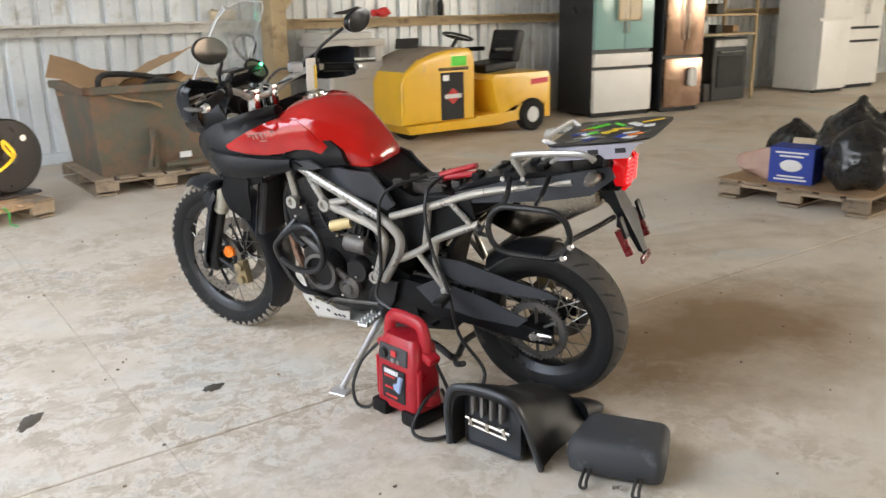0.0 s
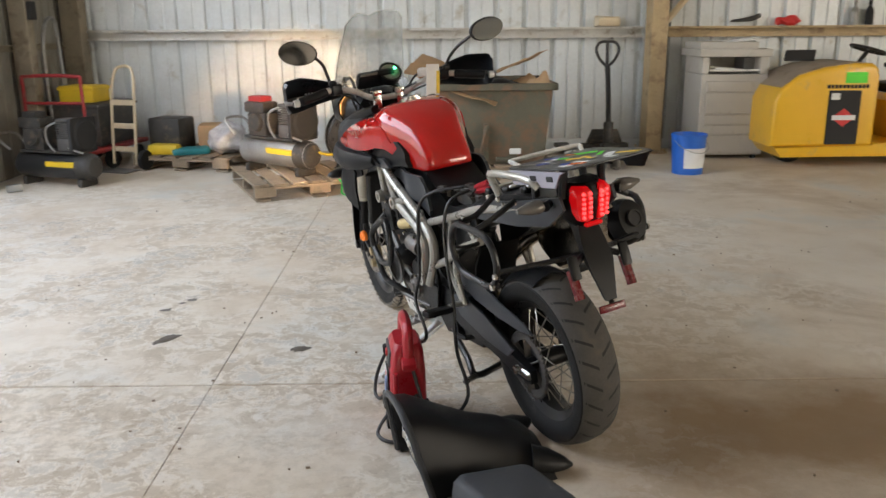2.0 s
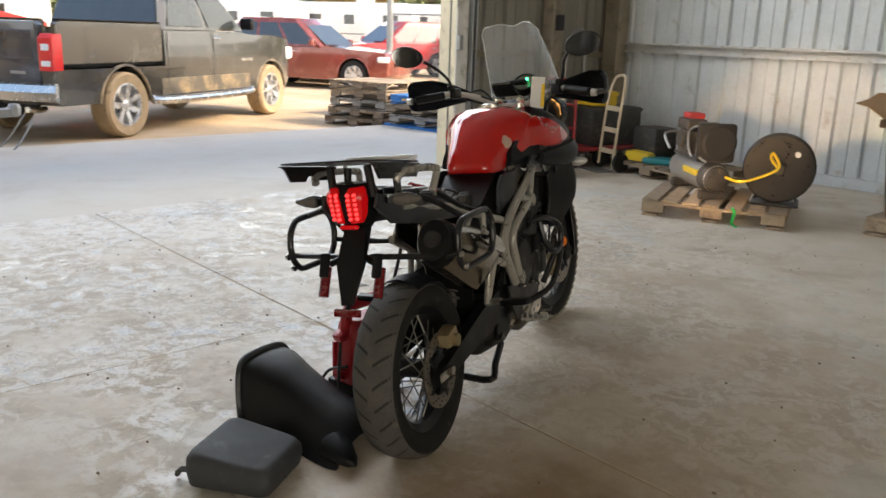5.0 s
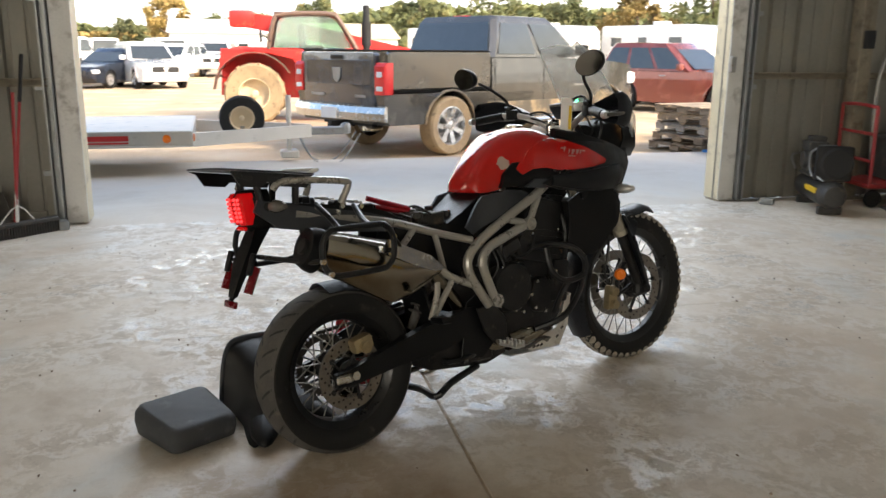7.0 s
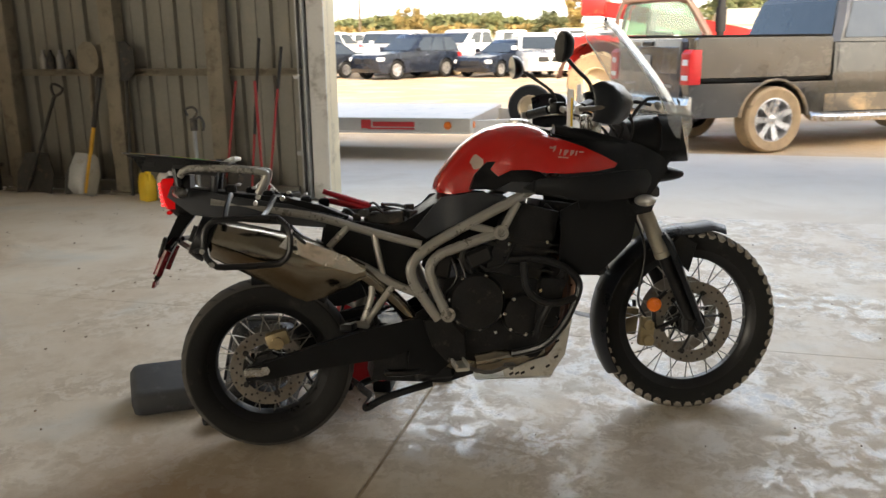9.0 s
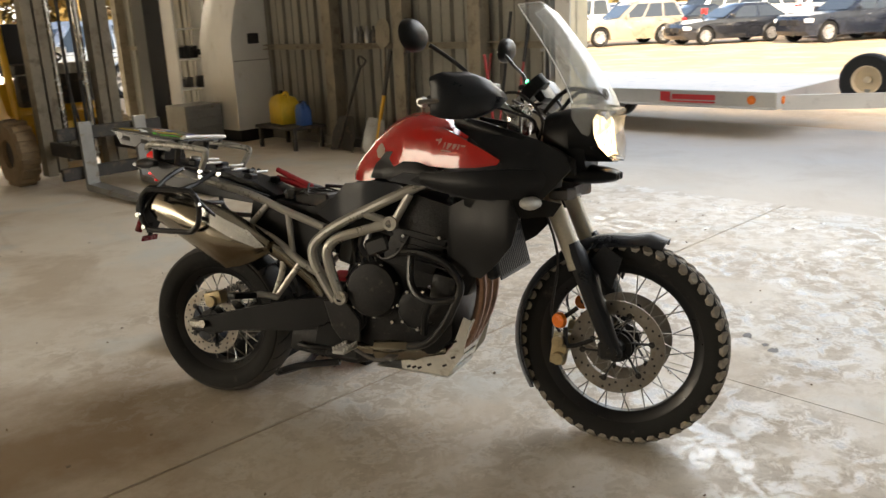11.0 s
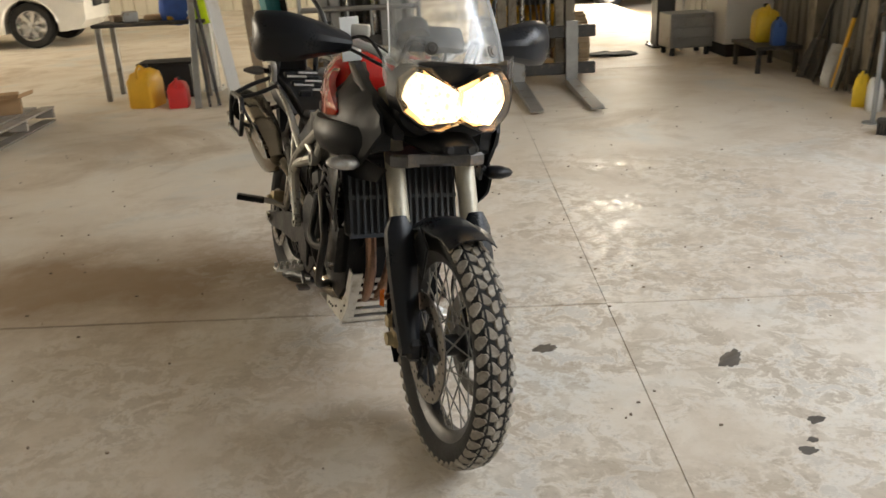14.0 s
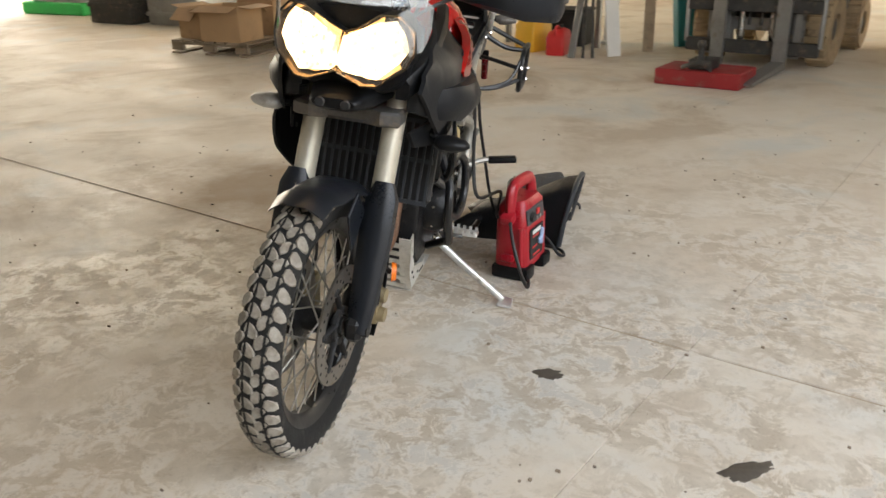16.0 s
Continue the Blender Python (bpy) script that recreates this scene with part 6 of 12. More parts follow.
for s, nm in SIDES:
    bm = B()
    lathe(bm, [(0, 0)] + [(0.0172 + 0.0012 * (k % 2), 0.004 + k * 0.006) for k in range(22)] + [(0, 0.138)], (1.025, s * 0.395, 1.098), (0.44, -s * 0.885, 0.12), 14)
    part("grip", bm, M_BLACKP, bar, "black rubber grip")
    bm = B()
    box(bm, (1.105, s * 0.235, 1.118), (0.045, 0.05, 0.045), 0.010, rot("Z", s * 24), 2)
    box(bm, (1.09, s * 0.245, 1.145), (0.03, 0.03, 0.022), 0.006)
    part("switch_pod", bm, M_BLACKP, bar, "black switch pod")
    bm = B()
    cyl(bm, (1.015, s * 0.405, 1.097), (1.012, s * 0.425, 1.096), 0.0155, 0.013, 14)
    part("bar_end", bm, M_ALU, bar, "bright bar end")
    bm = B()
    tube(bm, [(1.135, s * 0.205, 1.105), (1.145, s * 0.27, 1.108), (1.125, s * 0.33, 1.105), (1.085, s * 0.40, 1.100)], 0.0055, 7, 4, flat=1.6)
    part("lever", bm, M_CHROME, bar, "bright brake or clutch lever")
    # hand guard: a curved shell in front of the lever
    bm = B()
    rr = []
    for k in range(13):
        t, w = min(1.0, k / 8), max(0.0, (k - 8) / 4)
        y = 0.200 + 0.222 * t + 0.026 * math.sin(w * math.pi * 0.62)
        x = 1.150 + 0.052 * math.sin(math.pi * (0.25 + 0.6 * t)) - 0.12 * max(0, t - 0.62) ** 1.3 - 0.082 * w ** 1.3
        hgt = 0.024 + 0.042 * min(1.0, t * 1.35) ** 0.9 - 0.014 * w * w
        zc = 1.105 + 0.010 * math.sin(math.pi * t * 0.7)
        q = 1 - 0.85 * w
        rr.append([(x - 0.030 * q, s * (y - 0.010 * w), zc - hgt), (x - 0.006 * q, s * y, zc - hgt * 0.72), (x + 0.010 * q, s * y, zc - 0.05 * hgt), (x + 0.006 * q, s * y, zc + hgt * 0.30), (x - 0.018 * q, s * y, zc + hgt * 0.78), (x - 0.052 * q, s * (y - 0.012 * w), zc + hgt)])
    loft(bm, [r + [(p[0] - 0.006, p[1] - s * 0.004, p[2]) for p in reversed(r)] for r in rr])
    hg = part("hand_guard", bm, M_GUARD, bike, "large black plastic hand guard", S, sharp=32)
    bm = B()
    tube(bm, [(1.012, s * 0.425, 1.096), (1.05, s * 0.445, 1.098), (1.11, s * 0.42, 1.10), (1.165, s * 0.30, 1.10)], 0.008, 7, 4)
    part("guard_bar", bm, M_ENGGREY, hg, "metal hand guard spine")
    bm = B()
    for k in range(6):
        box(bm, (1.186 - 0.0025 * k, s * (0.27 + 0.014 * k), 1.107), (0.006, 0.009, 0.010), 0.001, rot("Z", s * 6))
    part("guard_lettering", bm, M_LABEL, hg, "small pale lettering bars")
    # mirror
    bm = B()
    tube(bm, [(1.105, s * 0.245, 1.13), (1.09, s * 0.262, 1.18), (1.04, s * 0.285, 1.225), (0.995, s * 0.325, 1.262)], 0.0065, 8, 6)
    stem = part("mirror_stem", bm, M_BLKTUBE, bike, "black bent mirror stem", S)
    bm = B()
    c = Vector((0.972, s * 0.392, 1.285))
    d = Vector((1.0, -0.20 if s > 0 else 0.24, 0.0 if s > 0 else 0.04))
    rr = []
    for dep, k in ((0.030, 0.25), (0.026, 0.62), (0.014, 0.9), (0.0, 1.0), (-0.008, 0.97)):
        rr.append([c + d * dep + Vector((0.0, k * 0.070 * math.cos(a) * (1.0 if math.cos(a) * s > 0 else 1.12), k * 0.046 * math.sin(a) + k * 0.008 * s * math.cos(a))) for a in [2 * math.pi * q / 22 for q in range(22)]])
    loft(bm, rr)
    part("mirror_shell", bm, M_BLACKP, stem, "black mirror shell", sharp=60)
    bm = B()
    face = [c + d * -0.0095 + Vector((0, 0.93 * 0.070 * math.cos(a) * (1.0 if math.cos(a) * s > 0 else 1.12), 0.93 * 0.046 * math.sin(a) + 0.0075 * s * math.cos(a))) for a in [2 * math.pi * q / 22 for q in range(22)]]
    loft(bm, [face, [p - d * 0.001 for p in face]])
    part("mirror_glass", bm, M_MIRROR, stem, "mirror glass")
bm = B()
for k, (y, z) in enumerate(((0.10, 1.02), (-0.10, 1.03), (0.05, 1.00), (-0.05, 0.99))):
    tube(bm, [(1.10, y * 2.2, 1.10), (1.20, y * 1.4, 1.06), (1.25, y, z), (1.20, y * 0.5, 0.93), (1.10, y * 0.6, 0.86)], 0.0045, 6, 6)
for s in (1, -1):
    tube(bm, [(1.13, s * 0.2, 1.11), (1.22, s * 0.16, 1.12), (1.28, s * 0.12, 1.03), (1.22, s * 0.10, 0.9)], 0.0048, 6, 6)
loose("control_cable", bm, M_CABLE, bike, "black control cables", S)
bm = B()
box(bm, (1.12, -0.155, 1.135), (0.05, 0.05, 0.035), 0.008, rot("Z", -25), 2)
part("fluid_reservoir", bm, M_ALU, bike, "brake fluid reservoir", S)
# paper tag tied to the bar
bm = B()
box(bm, (1.040, -0.158, 1.102), (0.004, 0.058, 0.125), 0.001, rot("X", 8))
tag = part("paper_tag", bm, M_LABEL, bike, "white paper tag hanging from the bar")
bm = B()
box(bm, (1.0375, -0.179, 1.088), (0.004, 0.014, 0.092), 0.001, rot("X", 8))
part("tag_stripe", bm, M_YPLAST, tag, "yellow stripe on the tag")

# frame cover below the tank, air box, seat pan, electrics
for s, nm in SIDES:
    bm = B()
    panel(bm, [(0.845, 0.800), (0.80, 0.828), (0.71, 0.838), (0.60, 0.825), (0.50, 0.72), (0.545, 0.690), (0.66, 0.742)], lambda x, z: s * (0.150 + 0.012 * math.sin(x * 30)), 0.012)
    part("frame_cover", bm, M_GREYP, bike, "grey-black frame cover")
    bm = B()
    panel(bm, [(0.50, 0.665), (0.36, 0.712), (0.22, 0.755), (0.205, 0.675), (0.33, 0.605), (0.42, 0.545), (0.49, 0.53)], lambda x, z: s * 0.118, 0.01)
    part("side_cover", bm, M_BLACKP, bike, "black inner side cover")
bm = B()
prism(bm, [(0.62, 0.83), (0.46, 0.725), (0.40, 0.74), (0.30, 0.76), (0.27, 0.70), (0.50, 0.60), (0.80, 0.70), (0.84, 0.80), (0.72, 0.835)], -0.10, 0.10, bev=0.012, segs=2)
part("air_box", bm, M_BLACKP, bike, "black air box and battery tray")
bm = B()
box(bm, (0.42, 0.0, 0.755), (0.13, 0.11, 0.05), 0.006)
rnd = random.Random(11)
for k in range(10):
    x, y = rnd.uniform(0.28, 0.52), rnd.uniform(-0.09, 0.09)
    box(bm, (x, y, 0.765 + rnd.uniform(0, 0.02)), (rnd.uniform(0.015, 0.04), rnd.uniform(0.015, 0.035), 0.025), 0.003, rot("Z", rnd.uniform(0, 90)))
for k in range(7):
    a, b = Vector((rnd.uniform(0.26, 0.5), rnd.uniform(-0.09, 0.09), 0.775)), Vector((rnd.uniform(0.26, 0.5), rnd.uniform(-0.09, 0.09), 0.775))
    tube(bm, [a, (a + b) / 2 + Vector((0, 0, rnd.uniform(0.01, 0.035))), b], 0.004, 6, 5)
loose("battery_gear", bm, M_DARKM, bike, "exposed battery, fuses and wiring")
bm = B()
prism(bm, [(0.30, 0.772), (0.20, 0.815), (0.10, 0.842), (-0.05, 0.862), (-0.22, 0.888), (-0.22, 0.85), (-0.02, 0.80), (0.18, 0.765), (0.28, 0.745)], -0.085, 0.085, bev=0.010, segs=2)
for k in range(6):
    box(bm, (0.22 - k * 0.06, 0.04 * (-1) ** k, 0.815 + k * 0.012), (0.035, 0.05, 0.03), 0.006)
part("tail_tray", bm, M_BLACKP, bike, "black tail tray with seat latches")
bm = B()
for k in range(5):
    box(bm, (0.16 - k * 0.055, 0.03 * (-1) ** k, 0.846 + k * 0.0105), (0.014, 0.08, 0.008), 0.002)
loose("latch_plate", bm, M_ALU, bike, "bright seat latch plates")
for s, nm in SIDES:
    bm = B()
    panel(bm, [(0.28, 0.770), (0.10, 0.822), (-0.06, 0.852), (-0.26, 0.895), (-0.275, 0.86), (-0.20, 0.80), (-0.05, 0.772), (0.12, 0.752), (0.22, 0.740)], lambda x, z: s * (0.112 - 0.10 * max(0, -x - 0.05)), 0.010)
    part("tail_cowl", bm, M_GREYP, bike, "dark grey tail side panel")
    bm = B()
    tube(bm, [(-0.225, s * 0.13, 0.925), (-0.20, s * 0.142, 0.946), (-0.10, s * 0.145, 0.944), (0.02, s * 0.140, 0.930), (0.038, s * 0.136, 0.915), (0.010, s * 0.128, 0.860)], 0.0115, 10, 5)
    gr = part("grab_rail", bm, M_FRAME, bike, "grey pillion grab rail")
    bm = B()
    bolts(bm, [(0.010, s * 0.135, 0.850), (-0.075, s * 0.125, 0.855), (0.085, s * 0.128, 0.842), (0.0, s * 0.122, 0.83)], 0.010, 0.006)
    loose("rail_bolt", bm, M_CHROME, gr, "")
    # pannier hoops
    y = s * 0.272
    x0, x1, z0, z1, r = (-0.150, 0.105, 0.648, 0.792, 0.055) if s < 0 else (-0.195, 0.072, 0.650, 0.806, 0.072)
    loop = []
    for cx, cz, a0 in ((x1 - r, z1 - r, 0), (x0 + r, z1 - r, 90), (x0 + r, z0 + r, 180), (x1 - r, z0 + r, 270)):
        for k in range(4):
            a = radians(a0 + 30 * k)
            loop.append((cx + r * math.cos(a), y + s * 0.004 * math.cos(a), cz + r * math.sin(a)))
    bm = B()
    tube(bm, loop, 0.0100, 10, 2, closed=True)
    hoop = part("pannier_frame", bm, M_BLKTUBE, bike, "black tubular pannier frame")
    bm = B()
    tube(bm, [(-0.075, s * 0.125, 0.86), (-0.082, s * 0.20, 0.83), (-0.085, s * 0.268, z1)], 0.009, 8, 3)
    tube(bm, [(0.060, s * 0.125, 0.848), (0.040, s * 0.20, 0.81), (0.025, s * 0.268, z1)], 0.009, 8, 3)
    tube(bm, [(-0.255, s * 0.04, 0.715), (-0.23, s * 0.12, 0.71), (-0.18, s * 0.24, 0.70), (x0, s * 0.270, 0.705)], 0.0085, 8, 4)
    tube(bm, [(0.185, s * 0.135, 0.668), (0.15, s * 0.20, 0.675), (x1, s * 0.270, 0.70)], 0.008, 8, 4)
    tube(bm, [(x1 - 0.02, s * 0.272, z1 - 0.02), (x1 + 0.05, s * 0.24, 0.70), (0.185, s * 0.14, 0.668)], 0.006, 7, 4)
    loose("frame_stay", bm, M_BLKTUBE, hoop, "black pannier frame stays")
    bm = B()
    bolts(bm, [(x0 - 0.005, s * 0.276, 0.700), (x1, s * 0.276, 0.745), (x0 + 0.02, s * 0.276, z0 + 0.01)], 0.011, 0.008)
    loose("frame_bolt", bm, M_CHROME, hoop, "")
# rack plate
bm = B()
prism(bm, [(-0.075, 0.125), (-0.10, 0.145), (-0.33, 0.145), (-0.395, 0.125), (-0.405, 0.09), (-0.405, -0.09), (-0.395, -0.125), (-0.33, -0.145), (-0.10, -0.145), (-0.075, -0.125)], 0.0, 0.005, "z", 0.0015)
rack_m = Matrix.Translation((-0.075, 0, 0.958)) @ rot("Y", 7.5) @ Matrix.Translation((0.075, 0, 0))
rack = part("luggage_rack", bm, M_BLKTUBE, bike, "black plate luggage rack covered in stickers", rack_m)
M_LILAC = mat("lilac_grey_metal", (0.36, 0.36, 0.43), 0.4, 0.5, var=0.1)
for s in (1, -1):
    bm = B()
    prism(bm, [(-0.09, -0.002), (-0.11, -0.042), (-0.20, -0.042), (-0.215, -0.030), (-0.245, -0.030), (-0.26, -0.046), (-0.33, -0.046), (-0.36, -0.010), (-0.385, -0.002)], s * 0.140, s * 0.144)
    # left flange coloured pale as lit, right flange black as in shade
    part("rack_flange", bm, M_LILAC if s > 0 else M_BLKTUBE, rack, "side flange of the rack")
    bm = B()
    prism(bm, [(-0.091, -0.002), (-0.111, -0.0415), (-0.20, -0.0415), (-0.215, -0.0295), (-0.245, -0.0295), (-0.26, -0.0455), (-0.33, -0.0455), (-0.359, -0.010), (-0.384, -0.002)], s * 0.1365, s * 0.1395)
    # black plate added behind each flange for its dark inner side
    part("flange_lining", bm, M_BLACKP, rack, "black inner side of the flange")
bm = B()
for s in (1, -1):
    for x in (-0.17, -0.225, -0.31):
        box(bm, (x, s * 0.1425, -0.022), (0.034 if x != -0.17 else 0.02, 0.006, 0.016), 0.002)
loose("rack_slot", bm, M_DARK, rack, "dark slots in the flange")
bm = B()
tube(bm, [(-0.10, 0.10, -0.005), (-0.075, 0.115, 0.012), (-0.06, 0.10, 0.018), (-0.06, -0.10, 0.018), (-0.075, -0.115, 0.012), (-0.10, -0.10, -0.005)], 0.007, 8, 3)
part("rack_hoop", bm, M_WHITE, rack, "white front hoop of the rack")
rnd = random.Random(21)
for k, (cc, n) in enumerate(((M_LABEL, 7), (M_LIME, 4), (M_YPLAST, 4), (M_ORANGEL, 2), (M_BOXBLUE, 3), (M_STEELG, 6))):
    bm = B()
    for j in range(n):
        x, y, a = rnd.uniform(-0.35, -0.13), rnd.uniform(-0.11, 0.11), rnd.uniform(-50, 50)
        box(bm, (x, y, 0.0052 + 0.0002 * k), (rnd.uniform(0.03, 0.07), rnd.uniform(0.008, 0.03), 0.0008), 0.0, rot("Z", a))
    loose("sticker", bm, cc, rack, "worn colourful stickers")
bm = B()
for s in (1, -1):
    tube(bm, [(-0.12, s * 0.08, 0.955), (-0.13, s * 0.085, 0.87)], 0.012, 8, 1)
    tube(bm, [(-0.25, s * 0.06, 0.975), (-0.24, s * 0.065, 0.885)], 0.012, 8, 1)
loose("rack_post", bm, M_BLKTUBE, bike, "black rack posts")

# tail light, indicators, plate carrier
bm = B()
loft(bm, [[(-0.232 - d, q * w, zz) for q, d in ((-1, dd * 0.3), (-0.5, dd), (0, dd * 1.15), (0.5, dd), (1, dd * 0.3))] + [(-0.205, w, zz), (-0.205, -w, zz)] for zz, w, dd in ((0.795, 0.030, 0.030), (0.815, 0.048, 0.045), (0.86, 0.060, 0.058), (0.90, 0.062, 0.062), (0.926, 0.050, 0.045))])
tl = part("tail_light", bm, M_BLACKP, bike, "lit red tail light in two halves", sharp=50)
for s in (1, -1):
    bm = B()
    loft(bm, [[(-0.232 - dd - 0.012 * k, s * (y0 + (y1 - y0) * u), zz) for u, k in ((0, 1), (0.5, 1.0), (1, 0.2))] + [(-0.225 - dd * 0.5, s * y1, zz), (-0.225 - dd * 0.5, s * y0, zz)] for zz, y0, y1, dd in ((0.818, 0.012, 0.038, 0.046), (0.845, 0.010, 0.050, 0.054), (0.88, 0.010, 0.056, 0.060), (0.905, 0.013, 0.054, 0.060), (0.918, 0.020, 0.046, 0.050))])
    half = part("lit_lens", bm, M_TAIL, tl, "glowing red lens", sharp=50)
bm = B()
box(bm, (-0.282, 0, 0.806), (0.016, 0.058, 0.012), 0.004)
part("lit_bar", bm, M_TAIL, tl, "glowing red lower bar")
bm = B()
for s in (1, -1):
    for k in range(6):
        for q in (0, 1):
            lathe(bm, [(0, 0.004), (0.004, 0.003), (0.0055, -0.004), (0, -0.004)], (-0.3025 - 0.0012 * k + q * 0.004, s * (0.018 + q * 0.019), 0.832 + k * 0.0135), (-1, 0, 0), 8)
loose("led", bm, M_TAILD, tl, "bright red light dot")
for s, nm in SIDES:
    bm = B()
    tube(bm, [(-0.20, s * 0.07, 0.872), (-0.235, s * 0.115, 0.874), (-0.245, s * 0.125, 0.874)], [0.012, 0.014], 8, 2)
    ind = part("indicator", bm, M_BLACKP, bike, "rear indicator")
    bm = B()
    loft(bm, [[(-0.225 - dx + 0.0, s * (0.118 + dy), 0.874 + dz) for dx, dy, dz in [(r * math.cos(a), k, r * 0.8 * math.sin(a)) for a in [2 * math.pi * j / 12 for j in range(12)]]] for r, k in ((0.016, 0.0), (0.026, 0.02), (0.022, 0.05), (0.008, 0.085))])
    part("indicator_lens", bm, M_SMOKE, ind, "smoked indicator lens", sharp=60)
bm = B()
loft(bm, [[(x - d, -w, z), (x - d, w, z), (x + d, w * 0.8, z), (x + d, -w * 0.8, z)] for x, z, w, d in ((-0.225, 0.80, 0.032, 0.028), (-0.258, 0.75, 0.040, 0.020), (-0.288, 0.70, 0.042, 0.018), (-0.316, 0.64, 0.028, 0.012), (-0.335, 0.595, 0.018, 0.009))])
pc = part("plate_carrier", bm, M_BLACKP, bike, "black number plate carrier")
bm = B()
box(bm, (-0.345, 0, 0.574), (0.010, 0.085, 0.022), 0.004, rot("Y", 15), 2)
part("rear_reflector", bm, M_REDL, pc, "dark red rear reflector")
bm = B()
tube(bm, [(-0.33, 0, 0.60), (-0.345, 0.0, 0.585)], 0.008, 7, 1)
for s in (1, -1):
    tube(bm, [(-0.27, s * 0.03, 0.72), (-0.285, s * 0.075, 0.70)], 0.010, 8, 1)
loose("carrier_arm", bm, M_BLACKP, pc, "")
for s, nm in SIDES:
    bm = B()
    tube(bm, [(-0.285, s * 0.088, 0.690), (-0.302, s * 0.088, 0.655), (-0.322, s * 0.088, 0.612)], 0.0145, 10, 3)
    part("side_reflector", bm, M_REDL, pc, "dark red side reflector")
bm = B()
for s in (1, -1):
    box(bm, (-0.300, s * 0.085, 0.70), (0.012, 0.03, 0.07), 0.006, rot("Y", 20), 2)
loose("plate_bracket", bm, M_BLACKP, pc, "")

# dark filler block and plates added below the swingarm pivot to close the view
bm = B()
prism(bm, [(0.345, 0.215), (0.60, 0.185), (0.70, 0.21), (0.68, 0.34), (0.52, 0.36), (0.36, 0.31)], -0.10, 0.09, bev=0.012, segs=2)
part("belly_box", bm, M_ENGINE, bike, "black filler block under the swingarm pivot")
bm = B()
loft(bm, [[(x, -w, z), (x, w, z), (x + 0.012, w, z + 0.004), (x + 0.012, -w, z + 0.004)] for x, z, w in ((0.372, 0.36, 0.075), (0.362, 0.44, 0.080), (0.335, 0.53, 0.080), (0.29, 0.61, 0.075))])
part("splash_guard", bm, M_BLACKP, bike, "black filler plate between wheel and shock")
for y in (-0.125, 0.118):
    bm = B()
    prism(bm, [(0.46, 0.24), (0.56, 0.22), (0.66, 0.30), (0.66, 0.44), (0.58, 0.48), (0.50, 0.44)], y, y + 0.008, bev=0.002)
    part("pivot_plate", bm, M_BLACKP, bike, "black pivot plate")

# silencer on the right
axis = Vector((0.235, -0.165, 0.560)) - Vector((-0.155, -0.205, 0.735))
axis.normalize()
up = (Vector((0, 0, 1)) - axis * axis.z).normalized()
sd = axis.cross(up)
bm = B()
rings = []
for x, zt, zb, k in ((-0.142, 0.786, 0.672, 0.8), (-0.13, 0.790, 0.664, 1.0), (-0.06, 0.776, 0.626, 1.0), (0.02, 0.757, 0.580, 1.0), (0.10, 0.735, 0.534, 1.0), (0.145, 0.722, 0.513, 0.98), (0.20, 0.697, 0.523, 0.9), (0.27, 0.660, 0.548, 0.72), (0.335, 0.622, 0.580, 0.45)):
    h = zt - zb
    rings.append([(x, -0.19 - q * k, zb + h * u) for q, u in ((-0.055, 0.05), (-0.06, 0.5), (-0.05, 0.95), (-0.025, 1.0), (0.012, 0.985), (0.038, 0.92), (0.052, 0.80), (0.058, 0.62), (0.057, 0.46), (0.045, 0.30), (0.020, 0.10), (0.0, 0.0), (-0.035, 0.0))])
loft(bm, rings)
muf = part("silencer", bm, M_MUF, bike, "polished steel silencer", sharp=24)
bm = B()
c0 = Vector((-0.155, -0.205, 0.735))
rings = []
for t, a, b in ((-0.030, 0.030, 0.040), (-0.028, 0.048, 0.060), (0.0, 0.060, 0.070), (0.02, 0.062, 0.072)):
    c = c0 + axis * t
    rings.append([c + sd * a * math.cos(q) + up * b * math.sin(q) for q in [2 * math.pi * k / 24 for k in range(24)]])
loft(bm, rings)
part("silencer_cap", bm, M_BLACKP, muf, "black silencer end cap")
bm = B()
lathe(bm, [(0, 0.004), (0.020, 0.004), (0.022, 0), (0.026, 0), (0.026, 0.03)], c0 - axis * 0.042, axis, 16)
part("tail_pipe", bm, M_DARK, muf, "sooty tail pipe")
bm = B()
panel(bm, [(0.10, 0.735), (0.28, 0.655), (0.335, 0.605), (0.30, 0.60), (0.20, 0.635), (0.07, 0.70)], lambda x, z: -0.252 + 0.10 * max(0, x - 0.12), 0.004)
part("heat_shield", bm, M_CHROME, muf, "bright heat shield")

# jump lead clamp left on the battery
bm = B()
for k, zz in ((0, 0.0), (1, 0.020)):
    tube(bm, [(0.38, 0.02, 0.785 + zz * 0.6), (0.30, 0.03, 0.805 + zz), (0.22, 0.05, 0.825 + zz * 1.4)], [0.012, 0.011, 0.010], 8, 3)
clamp = part("battery_clamp", bm, M_CASERED, bike, "dark red battery clamp")

# ---- beside the motorcycle ----
BOXM = pose(1.665, 2.178, 0, 0, 0, -82.5)
jump = thing("jump_starter", "red portable jump starter with black cables beside the motorcycle", "jump starter", BOXM)
bm = B()
def rr_ring(z, hx, hy, r=0.03, n=4, cx=0.0, cy=0.0):
    out = []
    for qx, qy, a0 in ((1, 1, 0), (-1, 1, 90), (-1, -1, 180), (1, -1, 270)):
        for k in range(n + 1):
            a = radians(a0 + 90 * k / n)
            out.append((cx + qx * (hx - r) + r * math.cos(a), cy + qy * (hy - r) + r * math.sin(a), z))
    return out
